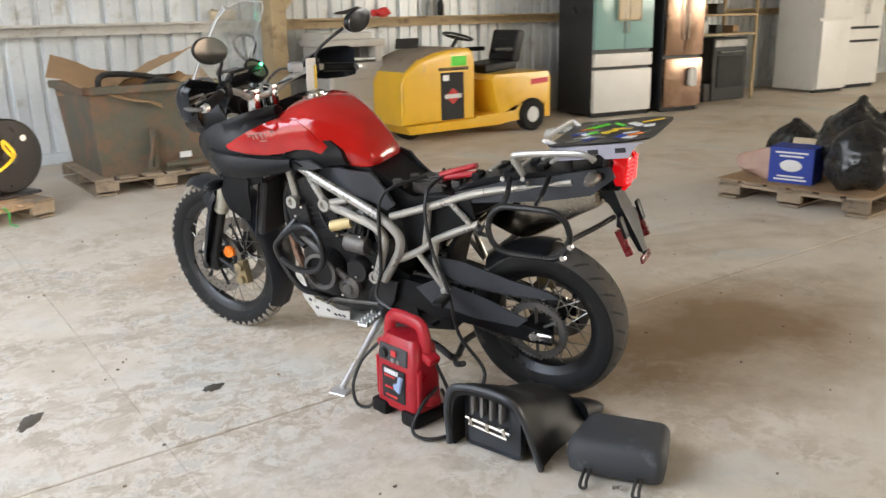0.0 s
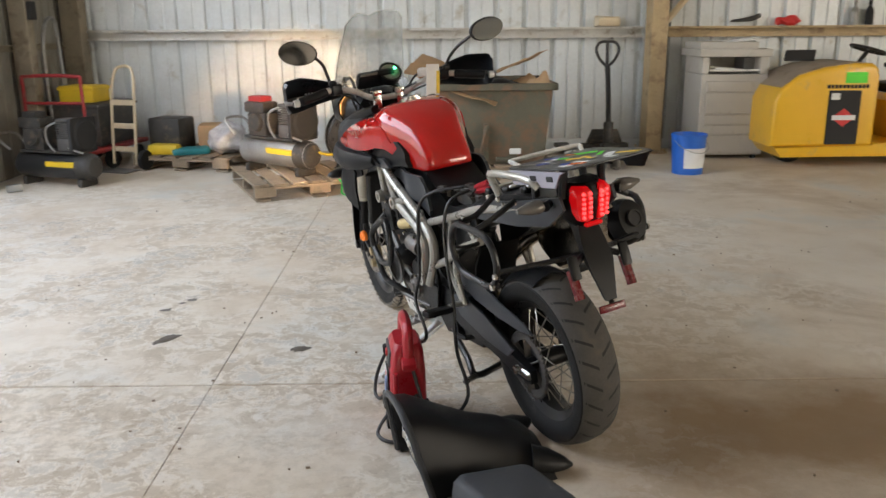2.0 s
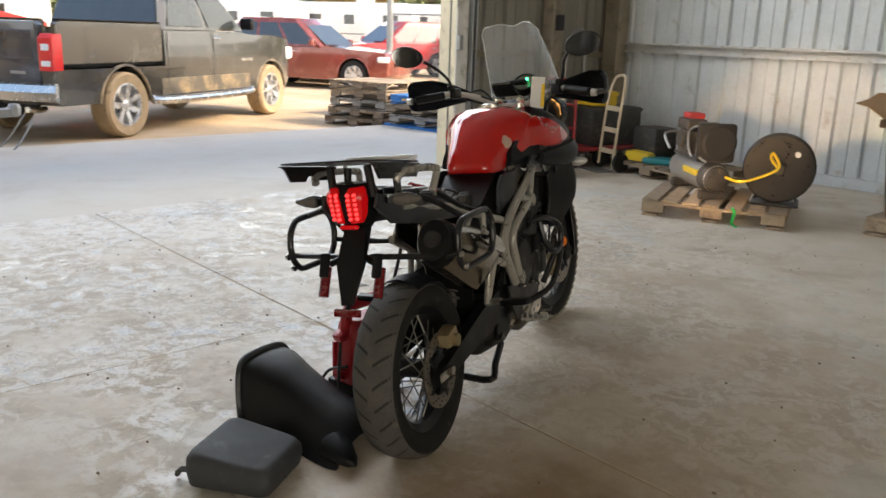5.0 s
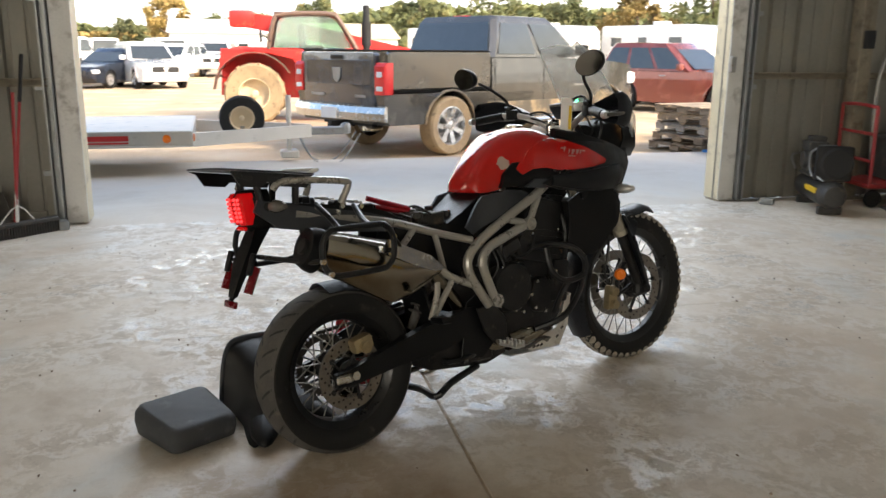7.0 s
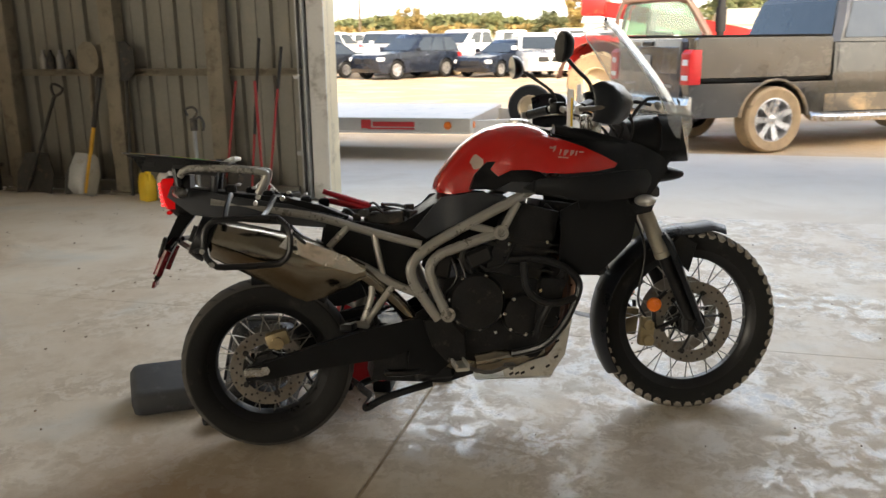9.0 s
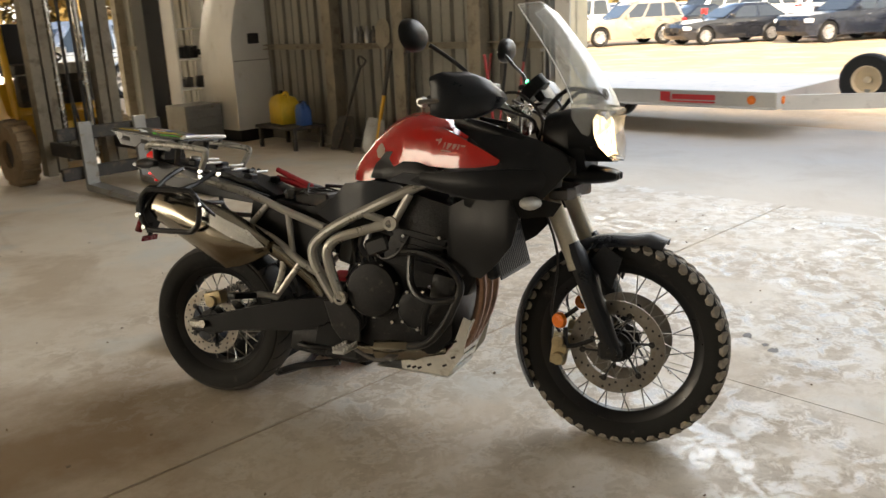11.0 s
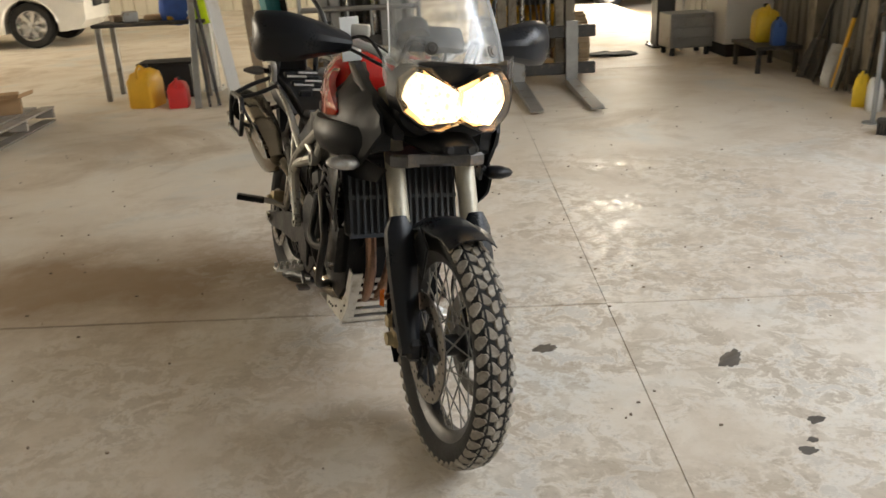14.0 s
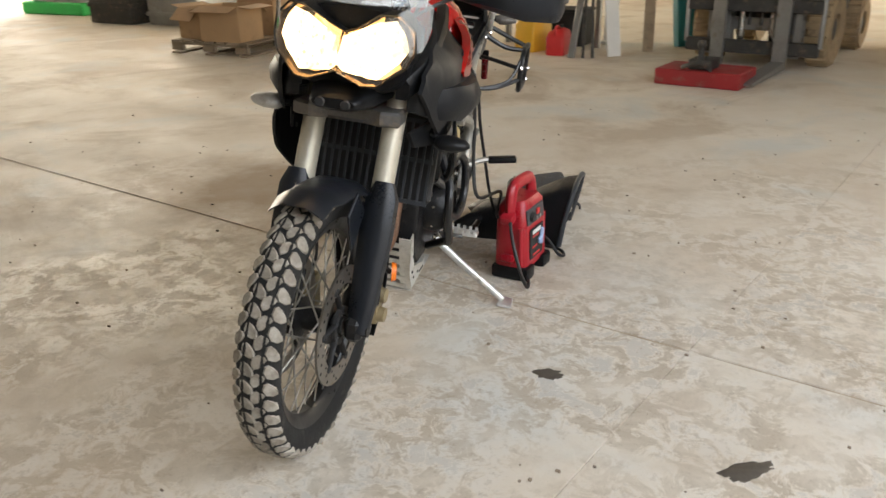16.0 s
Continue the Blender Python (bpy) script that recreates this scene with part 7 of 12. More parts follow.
loft(bm, [rr_ring(0.035, 0.105, 0.060), rr_ring(0.05, 0.108, 0.064), rr_ring(0.20, 0.102, 0.060), rr_ring(0.27, 0.094, 0.054), rr_ring(0.292, 0.078, 0.042)])
case = part("case", bm, M_CASERED, jump, "red plastic case", sharp=40)
bm = B()
tube(bm, [(-0.092, 0, 0.235), (-0.091, 0, 0.295), (-0.078, 0, 0.332), (-0.045, 0, 0.346), (0.045, 0, 0.345), (0.076, 0, 0.330), (0.090, 0, 0.290), (0.093, 0, 0.230)], 0.019, 12, 5, flat=1.3)
part("carry_handle", bm, M_CASERED, case, "")
bm = B()
for s in (1, -1):
    box(bm, (s * 0.115, 0.0, 0.238), (0.050, 0.050, 0.034), 0.012, rot("Y", s * 20), 2)
    box(bm, (s * 0.120, 0.0, 0.085), (0.035, 0.050, 0.030), 0.010, rot("Y", s * -25), 2)
    tube(bm, [(s * 0.104, -0.045, 0.06), (s * 0.106, -0.045, 0.20)], 0.009, 8, 1)
loose("cable_holster", bm, M_CASERED, case, "")
for s in (1, -1):
    bm = B()
    box(bm, (s * 0.078, -0.005, 0.025), (0.075, 0.145, 0.050), 0.012, None, 2)
    part("foot", bm, M_BLACKP, jump, "black rubber foot")
bm = B()
box(bm, (-0.008, -0.058, 0.232), (0.145, 0.010, 0.060), 0.004, rot("X", -5))
ctl = part("control_panel", bm, mat("panel_charcoal", (0.05, 0.052, 0.056), 0.5, var=0.08), jump, "charcoal control panel")
bm = B()
cyl(bm, (-0.048, -0.063, 0.232), (-0.048, -0.075, 0.231), 0.020, 0.017, 18)
part("knob", bm, M_DARK, ctl, "black rotary knob")
bm = B()
box(bm, (0.002, -0.066, 0.240), (0.026, 0.006, 0.022), 0.002)
part("gauge", bm, M_REDP, ctl, "red charge display")
bm = B()
for x in (-0.005, 0.024):
    cyl(bm, (x, -0.064, 0.214), (x, -0.068, 0.214), 0.008, seg=12)
part("socket", bm, M_STEELG, ctl, "grey sockets")
bm = B()
box(bm, (-0.004, -0.064, 0.125), (0.118, 0.006, 0.118), 0.004)
lab = part("front_label", bm, M_DARK, jump, "black printed front label")
bm = B()
for k in range(6):
    box(bm, (-0.042 + k * 0.012, -0.0685, 0.170), (0.009, 0.002, 0.016), 0.0, rot("Y", 10))
part("lettering", bm, M_LABEL, lab, "pale lettering bars")
bm = B()
for z, w, x in ((0.153, 0.055, -0.02), (0.112, 0.04, -0.026), (0.082, 0.06, -0.012)):
    box(bm, (x, -0.0685, z), (w, 0.002, 0.007))
part("small_lettering", bm, M_REDP, lab, "red printed bars")
bm = B()
box(bm, (0.032, -0.070, 0.135), (0.022, 0.012, 0.062), 0.004, rot("Y", 14))
box(bm, (0.018, -0.070, 0.125), (0.03, 0.010, 0.022), 0.003, rot("Y", -20))
part("blue_clip", bm, mat("pale_blue_plastic", (0.30, 0.40, 0.62), 0.5, var=0.1), jump, "pale blue plastic clip")


def wb(x, y, z):
    return BIKE @ Vector((x, y, z))


def bx(x, y, z):
    return BOXM @ Vector((x, y, z))


for runs in (
    [wb(0.42, 0.05, 0.80), wb(0.50, 0.13, 0.785), wb(0.545, 0.175, 0.74), wb(0.552, 0.195, 0.62), wb(0.555, 0.21, 0.48), wb(0.56, 0.24, 0.38), bx(-0.02, 0.075, 0.30), bx(-0.06, 0.07, 0.245), bx(-0.115, 0.04, 0.235)],
    [wb(0.36, 0.06, 0.80), wb(0.375, 0.13, 0.775), wb(0.372, 0.165, 0.70), wb(0.345, 0.185, 0.58), wb(0.28, 0.21, 0.44), wb(0.235, 0.24, 0.30), bx(0.18, 0.19, 0.14), bx(0.15, 0.12, 0.03), bx(0.11, 0.085, 0.045), bx(0.10, 0.06, 0.10)],
    [bx(-0.12, -0.01, 0.245), bx(-0.155, -0.03, 0.205), bx(-0.19, -0.06, 0.15), bx(-0.20, -0.09, 0.07), bx(-0.17, -0.10, 0.012), bx(-0.12, -0.085, 0.010), bx(-0.10, -0.06, 0.05)],
    [bx(0.125, 0.01, 0.225), bx(0.15, 0.03, 0.15), bx(0.17, 0.05, 0.07), bx(0.16, 0.075, 0.015), bx(0.10, 0.10, 0.012)],
    [bx(0.11, 0.03, 0.12), bx(0.125, -0.05, 0.09), bx(0.13, -0.10, 0.03), bx(0.17, -0.11, 0.011), bx(0.22, -0.07, 0.011), bx(0.23, 0.02, 0.012), bx(0.18, 0.07, 0.03)],
):
    bm = B()
    tube(bm, runs, 0.0062, 8, 6)
    solid("jump_cable", bm, M_CABLE, "black rubber jump starter cable", "cable", group="jump starter cables")

# rider's seat, taken off and lying on the floor
seat = thing("saddle", "black motorcycle rider seat lying on the concrete floor", "seat")
bm = B()
rings = []
for u, fb, ft, nt, nb in ((0, (1.650, 1.915, 0.0), (1.615, 1.870, 0.225), (1.690, 1.640, 0.232), (1.765, 1.610, 0.0)), (0.12, (1.70, 1.930, 0.0), (1.665, 1.885, 0.222), (1.735, 1.665, 0.225), (1.800, 1.630, 0.0)), (0.3, (1.79, 1.945, 0.0), (1.755, 1.895, 0.185), (1.815, 1.715, 0.185), (1.870, 1.665, 0.0)), (0.5, (1.88, 1.975, 0.0), (1.855, 1.920, 0.140), (1.905, 1.760, 0.140), (1.950, 1.690, 0.0)), (0.7, (1.97, 2.005, 0.0), (1.95, 1.945, 0.115), (2.00, 1.790, 0.115), (2.045, 1.700, 0.0)), (0.85, (2.03, 2.010, 0.0), (2.02, 1.950, 0.092), (2.065, 1.800, 0.090), (2.105, 1.710, 0.0)), (1.0, (2.07, 1.985, 0.0), (2.065, 1.940, 0.060), (2.10, 1.800, 0.060), (2.135, 1.725, 0.0))):
    P = [Vector(q) + Vector((0, 0, 0.003)) for q in (fb, ft, nt, nb)]
    top = (P[1] + P[2]) / 2 + Vector((0, 0, 0.012))
    path = [P[0], P[0].lerp(P[1], 0.5) + Vector((0, 0.012, 0)), P[0].lerp(P[1], 0.85), P[1].lerp(P[2], 0.10), P[1].lerp(P[2], 0.3) + Vector((0, 0, 0.010)), top, P[1].lerp(P[2], 0.7) + Vector((0, 0, 0.010)), P[1].lerp(P[2], 0.90), P[2].lerp(P[3], 0.15), P[2].lerp(P[3], 0.5) + Vector((0, -0.006, 0)), P[3]]
    sec = spline(path, 2)
    mid = sum(sec, Vector()) / len(sec)
    inner = [Vector((q.x, q.y, q.z)).lerp(Vector((mid.x, mid.y, 0.003)), 0.09) for q in sec]
    rings.append(sec + [Vector((q.x + (0.004 if u == 0 else 0), q.y, max(0.003, q.z - 0.004))) for q in reversed(inner)])
loft(bm, rings)
part("cover", bm, M_SEAT, seat, "smooth black saddle cover", sharp=70)
bm = B()
sec = rings[0][:21]
tube(bm, [p + Vector((-0.004, 0, 0.004)) for p in sec], 0.011, 8, 2)
part("seat_rim", bm, M_GREYP, seat, "grey rolled rim of the seat base")
bm = B()
box(bm, (1.725, 1.785, 0.105), (0.012, 0.21, 0.19), 0.02, rot("Z", 16), 2)
base = part("seat_pan", bm, M_GREYP, seat, "grey plastic seat pan")
bm = B()
for k in range(4):
    box(bm, (1.700 - 0.0095 * (k - 1.5), 1.735 + k * 0.034, 0.165), (0.03, 0.012, 0.075), 0.003, rot("Z", 16))
loose("pan_rib", bm, M_COPIERD, base, "moulded ribs of the seat pan")
bm = B()
tube(bm, [(1.712, 1.695, 0.105), (1.668, 1.855, 0.115)], 0.007, 8, 1)
for y in (1.715, 1.775, 1.835):
    box(bm, (1.692 - (y - 1.775) * 0.28, y, 0.105), (0.022, 0.016, 0.030), 0.004)
tube(bm, [(1.708, 1.705, 0.085), (1.670, 1.845, 0.095)], 0.005, 8, 1)
part("latch_bar", bm, M_CHROME, base, "chromed seat latch")
for tip, root, wd in (((2.085, 2.035, 0.045), (2.00, 1.945, 0.060), 0.045), ((2.185, 1.765, 0.030), (2.06, 1.765, 0.052), 0.055)):
    t_, r_ = Vector(tip), Vector(root)
    ax = (t_ - r_).normalized()
    sd = ax.cross(Vector((0, 0, 1))).normalized()
    bm = B()
    loft(bm, [[r_.lerp(t_, u) + sd * wd * k * math.cos(q) + Vector((0, 0, max(-0.05, 0.040 * k * math.sin(q)))) for q in [2 * math.pi * n_ / 12 for n_ in range(12)]] for u, k in ((0, 1.0), (0.4, 0.9), (0.8, 0.5), (1.0, 0.12))])
    part("seat_horn", bm, M_SEAT, seat, "pointed front wing of the seat", sharp=70)

pil = thing("pillion_pad", "grey-black motorcycle pillion seat pad on the concrete floor", "seat", pose(1.99, 1.50, 0, 0, 0, -58))
bm = B()
rings = []
for z, k, sh in ((0.012, 0.86, 0.0), (0.020, 0.95, 0.0), (0.060, 1.0, 0.0), (0.090, 0.98, 0.0), (0.108, 0.90, 0.0), (0.112, 0.80, 0.0)):
    ring = rr_ring(0, 0.145 * k, 0.135 * k, 0.035 * k, 4)
    rings.append([(x * (1.0 - 0.10 * (y > 0)), y, z + 0.018 * (-y / 0.15) * (z / 0.11)) for x, y, _ in ring])
loft(bm, rings)
part("cushion", bm, M_SEATG, pil, "grey vinyl pad", sharp=60)
for x in (-0.075, 0.075):
    bm = B()
    tube(bm, [(x - 0.008, -0.13, 0.035), (x - 0.008, -0.185, 0.030), (x - 0.008, -0.192, 0.012), (x + 0.008, -0.192, 0.012), (x + 0.008, -0.185, 0.030), (x + 0.008, -0.13, 0.035)], 0.005, 7, 3)
    part("locating_hook", bm, M_DARKM, pil, "dark steel locating hook")
bm = B()
cyl(bm, (0, 0, 0), (0, 0, 0.022), 0.006, seg=8)
cyl(bm, (0, 0, 0.022), (0, 0, 0.028), 0.010, seg=6)
solid("bolt", bm, M_CHROME, "small loose steel bolt on the floor", "bolt", pose(1.86, 1.415, 0.006, 80, 0, 40))


# ---- pallets ----
PLANK = {}


def plank(L, w, h):
    key = (round(L, 3), round(w, 3), round(h, 3))
    if key not in PLANK:
        b2 = B()
        box(b2, (0, 0, 0), key, 0.003)
        PLANK[key] = b2
    return PLANK[key]


def pallet(name, label, L, W, m, material, boards=7, stringers=3, seed=0, group="pallets"):
    """A wooden pallet: deck boards over stringers, with gaps."""
    g = thing(name, label, "pallet", m, group)
    rnd = random.Random(seed)
    cache = {}

    def piece(nm, size, at, tw=0.0):
        key = (nm, *[round(q, 3) for q in size])
        if key not in cache:
            b2 = B()
            box(b2, (0, 0, 0), size, 0.003)
            cache[key] = mesh_of(nm, b2, material)
        part(nm, cache[key], None, g, m=pose(*at, 0, 0, tw))

    w = L / boards * 0.80
    for k in range(boards):
        x = -L / 2 + w / 2 + k * (L - w) / (boards - 1)
        piece("deck_board", (w, W, 0.018), (x + rnd.uniform(-0.006, 0.006), rnd.uniform(-0.012, 0.012), 0.126), rnd.uniform(-0.8, 0.8))
    for k in range(stringers):
        y = -W / 2 + 0.02 + k * (W - 0.04) / (stringers - 1)
        for j in range(3):
            piece("stringer", (L * 0.16, 0.04, 0.082), (-L * 0.42 + j * L * 0.42, y, 0.076))
        piece("stringer_rail", (L, 0.04, 0.022), (0, y, 0.104 + 0.0))
    for k in range(3):
        x = -L / 2 + w / 2 + k * (L - w) / 2
        piece("base_board", (w, W, 0.018), (x, rnd.uniform(-0.01, 0.01), 0.011), rnd.uniform(-0.6, 0.6))
    return g


def lying_tank(bm, a, b, r, seg=20):
    a, b = Vector(a), Vector(b)
    L = (b - a).length
    lathe(bm, [(0, 0), (r * 0.6, 0.012), (r * 0.92, 0.04), (r, 0.08), (r, L - 0.08), (r * 0.92, L - 0.04), (r * 0.6, L - 0.012), (0, L)], a, b - a, seg)


def compressor(name, label, m, tank_mat, hot, group=""):
    """An air compressor: lying tank on feet, a finned pump head, a small engine, pipes and a plate."""
    g = thing(name, label, "air compressor", m, group)
    bm = B()
    lying_tank(bm, (-0.42, 0, 0.17), (0.42, 0, 0.17), 0.115)
    tank_o = part("air_tank", bm, tank_mat, g, "cylindrical air tank")
    bm = B()
    box(bm, (0.12, -0.108, 0.19), (0.30, 0.022, 0.055), 0.002, rot("X", 14))
    part("warning_label", bm, M_YPLAST, tank_o, "yellow warning label")
    # dark cap over the tank's end, its shade put into the colour
    bm = B()
    lathe(bm, [(0.119, -0.10), (0.121, -0.04), (0.112, 0.0), (0.085, 0.035), (0.0, 0.055)], (0.37, 0, 0.17), (1, 0, 0), 22)
    part("tank_end", bm, M_DARKM, tank_o, "tank end coloured dark for shade")
    for x in (-0.3, 0.3):
        bm = B()
        box(bm, (x, 0, 0.035), (0.05, 0.20, 0.07), 0.008)
        part("foot", bm, M_DARKM, g)
    bm = B()
    box(bm, (0, 0, 0.295), (0.62, 0.20, 0.02), 0.004)
    part("deck_plate", bm, M_DARKM, g, "steel mounting plate")
    bm = B()
    box(bm, (0.16, 0, 0.36), (0.15, 0.16, 0.11), 0.015, None, 2)
    pump = part("pump", bm, M_ENGGREY, g, "finned grey pump head")
    bm = B()
    for k in range(7):
        box(bm, (0.16, 0, 0.425 + k * 0.019), (0.15, 0.15, 0.009), 0.003)
    loose("fin", bm, M_ENGGREY, pump)
    bm = B()
    box(bm, (0.16, 0, 0.485), (0.11, 0.11, 0.13), 0.01)
    part("cylinder", bm, M_ENGGREY, pump)
    bm = B()
    box(bm, (0.16, 0, 0.565), (0.15, 0.15, 0.03), 0.01)
    part("cylinder_head", bm, M_ENGGREY, pump)
    bm = B()
    box(bm, (-0.15, 0, 0.40), (0.22, 0.20, 0.19), 0.02, None, 2)
    box(bm, (-0.17, -0.02, 0.54), (0.24, 0.17, 0.09), 0.02, None, 2)
    lathe(bm, [(0, 0.03), (0.07, 0.03), (0.085, 0), (0.085, -0.03)], (-0.15, -0.10, 0.42), (0, -1, 0), 18)
    part("engine", bm, M_DARKM, g, "dirty black engine")
    bm = B()
    box(bm, (-0.20, 0.0, 0.605), (0.16, 0.13, 0.05), 0.015, None, 2)
    part("fuel_tank", bm, hot, g, "dirty fuel tank of the engine")
    bm = B()
    lathe(bm, [(0, 0.03), (0.12, 0.03), (0.14, 0.015), (0.14, -0.015), (0, -0.015)], (0.30, 0.02, 0.44), (1, 0, 0), 24)
    box(bm, (0.30, 0.0, 0.44), (0.03, 0.30, 0.30), 0.03, None, 2)
    part("belt_guard", bm, M_DARK, g, "black belt guard")
    bm = B()
    tube(bm, [(0.10, -0.08, 0.55), (0.02, -0.11, 0.5), (0.02, -0.11, 0.38), (0.08, -0.10, 0.30)], 0.010, 8, 4)
    tube(bm, [(0.22, -0.09, 0.34), (0.30, -0.13, 0.33), (0.38, -0.10, 0.30)], 0.009, 8, 4)
    cyl(bm, (0.28, -0.09, 0.315), (0.28, -0.09, 0.36), 0.022, seg=12)
    tube(bm, [(-0.42, 0.10, 0.30), (-0.55, 0.10, 0.42), (-0.55, -0.10, 0.42), (-0.42, -0.10, 0.30)], 0.012, 8, 4)
    loose("pipe", bm, M_STEELG, g, "steel pipes and handle")
    return g


# pallet with the compressor and the hose reel
PG = pose(0.66, 6.50, 0, 0, 0, 23)
pallet("wooden_pallet", "weathered wooden pallet carrying an air compressor", 1.05, 1.0, PG, M_WOOD, 7, 3, 1)
compressor("air_compressor", "dirty air compressor with a silver tank on a pallet", PG @ pose(-0.20, 0.03, 0.137, 0, 0, -60), M_GALV, M_REDST)
reel = thing("hose_reel", "black round hose reel with a yellow hose end on a pallet", "hose reel", PG @ pose(0.42, -0.16, 0.137, 0, 0, 2))
bm = B()
lathe(bm, [(0.05, -0.06), (0.25, -0.06), (0.262, -0.05), (0.262, -0.035), (0.20, -0.03), (0.20, 0.03), (0.262, 0.035), (0.262, 0.05), (0.25, 0.06), (0.05, 0.06)], (0, 0, 0.285), (0, 1, 0), 40, closed=True)
part("drum", bm, M_BLKTUBE, reel, "black pressed steel drum")
bm = B()
lathe(bm, [(0, 0.02), (0.04, 0.02), (0.05, 0), (0.05, -0.14), (0, -0.14)], (0, -0.075, 0.285), (0, -1, 0), 16)
for s in (1, -1):
    tube(bm, [(s * 0.16, 0.09, 0.012), (0, 0.09, 0.30)], 0.014, 8, 1)
box(bm, (0, 0.0, 0.012), (0.34, 0.24, 0.02), 0.004)
part("stand", bm, M_BLACKE, reel, "black steel stand")
bm = B()
cyl(bm, (0.12, -0.066, 0.40), (0.12, -0.071, 0.40), 0.022, seg=14)
part("round_label", bm, M_LABEL, reel, "round white label")
bm = B()
tube(bm, [(0.0, -0.09, 0.285), (-0.06, -0.11, 0.36), (-0.05, -0.10, 0.40), (0.0, -0.12, 0.30), (-0.12, -0.14, 0.22), (-0.28, -0.14, 0.17), (-0.45, -0.10, 0.22)], 0.011, 8, 6)
part("hose_end", bm, M_YPLAST, reel, "yellow hose end")
bm = B()
tube(bm, [(0, 0, 0.14), (0.02, -0.02, 0.10), (0.01, -0.035, 0.03), (0.05, -0.06, 0.006)], 0.016, 6, 4, flat=0.2)
solid("strap", bm, M_GREEN, "green strap end hanging over a pallet edge", "strap", PG @ pose(0.15, -0.51, 0))

# dumpster on its pallet
PD = pose(2.27, 7.24, 0, 0, 0, 1)
pallet("wooden_pallet", "worn wooden pallet under a scrap bin", 1.10, 1.10, PD, M_WOOD, 6, 3, 2)
bin_ = thing("scrap_bin", "rusty green steel scrap bin full of cardboard on a pallet", "bin", PD @ pose(0, 0.02, 0.137))
bm = B()
o, i_ = [], []
for z, hx, hy in ((0.0, 0.46, 0.48), (0.66, 0.515, 0.545)):
    o.append([(-hx, -hy, z), (hx, -hy, z), (hx, hy, z), (-hx, hy, z)])
for z, hx, hy in ((0.66, 0.50, 0.53), (0.03, 0.445, 0.465)):
    i_.append([(-hx, -hy, z), (hx, -hy, z), (hx, hy, z), (-hx, hy, z)])
loft(bm, o + i_)
shell = part("shell", bm, M_RUSTG, bin_, "rusty green steel shell")
bm = B()
for a, b in (((-0.53, -0.56), (0.53, -0.56)), ((0.53, -0.56), (0.53, 0.56)), ((0.53, 0.56), (-0.53, 0.56)), ((-0.53, 0.56), (-0.53, -0.56))):
    c = ((a[0] + b[0]) / 2, (a[1] + b[1]) / 2, 0.675)
    box(bm, c, (abs(b[0] - a[0]) + 0.05, abs(b[1] - a[1]) + 0.05, 0.06), 0.006)
part("rim", bm, M_RUSTG, bin_, "folded steel rim")
bm = B()
box(bm, (-0.06, -0.545, 0.20), (0.045, 0.05, 0.32), 0.006, rot("X", 4))
tube(bm, [(-0.055, -0.57, 0.34), (-0.09, -0.59, 0.20), (-0.12, -0.57, 0.05)], 0.012, 7, 3)
box(bm, (0.18, -0.53, 0.05), (0.30, 0.03, 0.035), 0.004)
part("latch", bm, M_RUSTG, bin_, "rusty release latch")
bm = B()
box(bm, (0.20, -0.512, 0.115), (0.10, 0.006, 0.05), 0.002)
part("plate", bm, M_LABEL, bin_, "small pale plate")
rnd = random.Random(8)
for k, (x, y, z, rx, ry, rz, sx, sy) in enumerate(((-0.30, -0.25, 0.86, 14, 20, -12, 0.85, 0.62), (0.05, 0.05, 0.90, -12, -17, 20, 0.9, 0.6), (0.30, -0.20, 0.78, 24, -14, 30, 0.36, 0.30), (-0.05, -0.30, 0.76, 30, 6, 10, 0.42, 0.26), (0.20, 0.20, 0.79, 12, 10, 55, 0.5, 0.4), (0.40, -0.30, 0.80, 40, -25, -15, 0.26, 0.22), (-0.2, 0.25, 0.76, 5, -6, 15, 0.6, 0.45))):
    bm = B()
    n = 8
    top = [[(sx * (i / n - 0.5), sy * (j / n - 0.5), 0.04 * noise.noise(Vector((i * 0.5, j * 0.5, k * 3.0))) + (0.05 * max(0, i / n - 0.6))) for i in range(n + 1)] for j in range(n + 1)]
    V = [[bm.verts.new(p) for p in r] for r in top]
    for j in range(n):
        for i in range(n):
            bm.faces.new((V[j][i], V[j][i + 1], V[j + 1][i + 1], V[j + 1][i]))
    ex = bmesh.ops.extrude_face_region(bm, geom=list(bm.faces))
    bmesh.ops.translate(bm, vec=(0, 0, -0.006), verts=[q for q in ex["geom"] if isinstance(q, bmesh.types.BMVert)])
    solid("cardboard_sheet", bm, M_CARD, "flattened brown cardboard sticking out of the scrap bin", "cardboard", PD @ pose(x, y, z, rx, ry, rz), group="cardboard in the scrap bin")
bm = B()
tube(bm, [(-0.40, -0.40, 0.80), (-0.36, -0.42, 0.92), (-0.05, -0.42, 0.90), (0.15, -0.40, 0.84), (0.28, -0.42, 0.80)], 0.024, 8, 5)
tube(bm, [(-0.1, -0.46, 0.80), (0.05, -0.47, 0.86), (0.2, -0.45, 0.81)], 0.03, 8, 4)
solid("rubber_trim", bm, M_CABLE, "black rubber strip lying on the cardboard", "rubber strip", PD)

# pallet jack
PJ = pose(3.40, 7.30, 0, 0, 0, 4)
jack = thing("pallet_jack", "black pallet jack parked against the wall", "pallet jack", PJ)
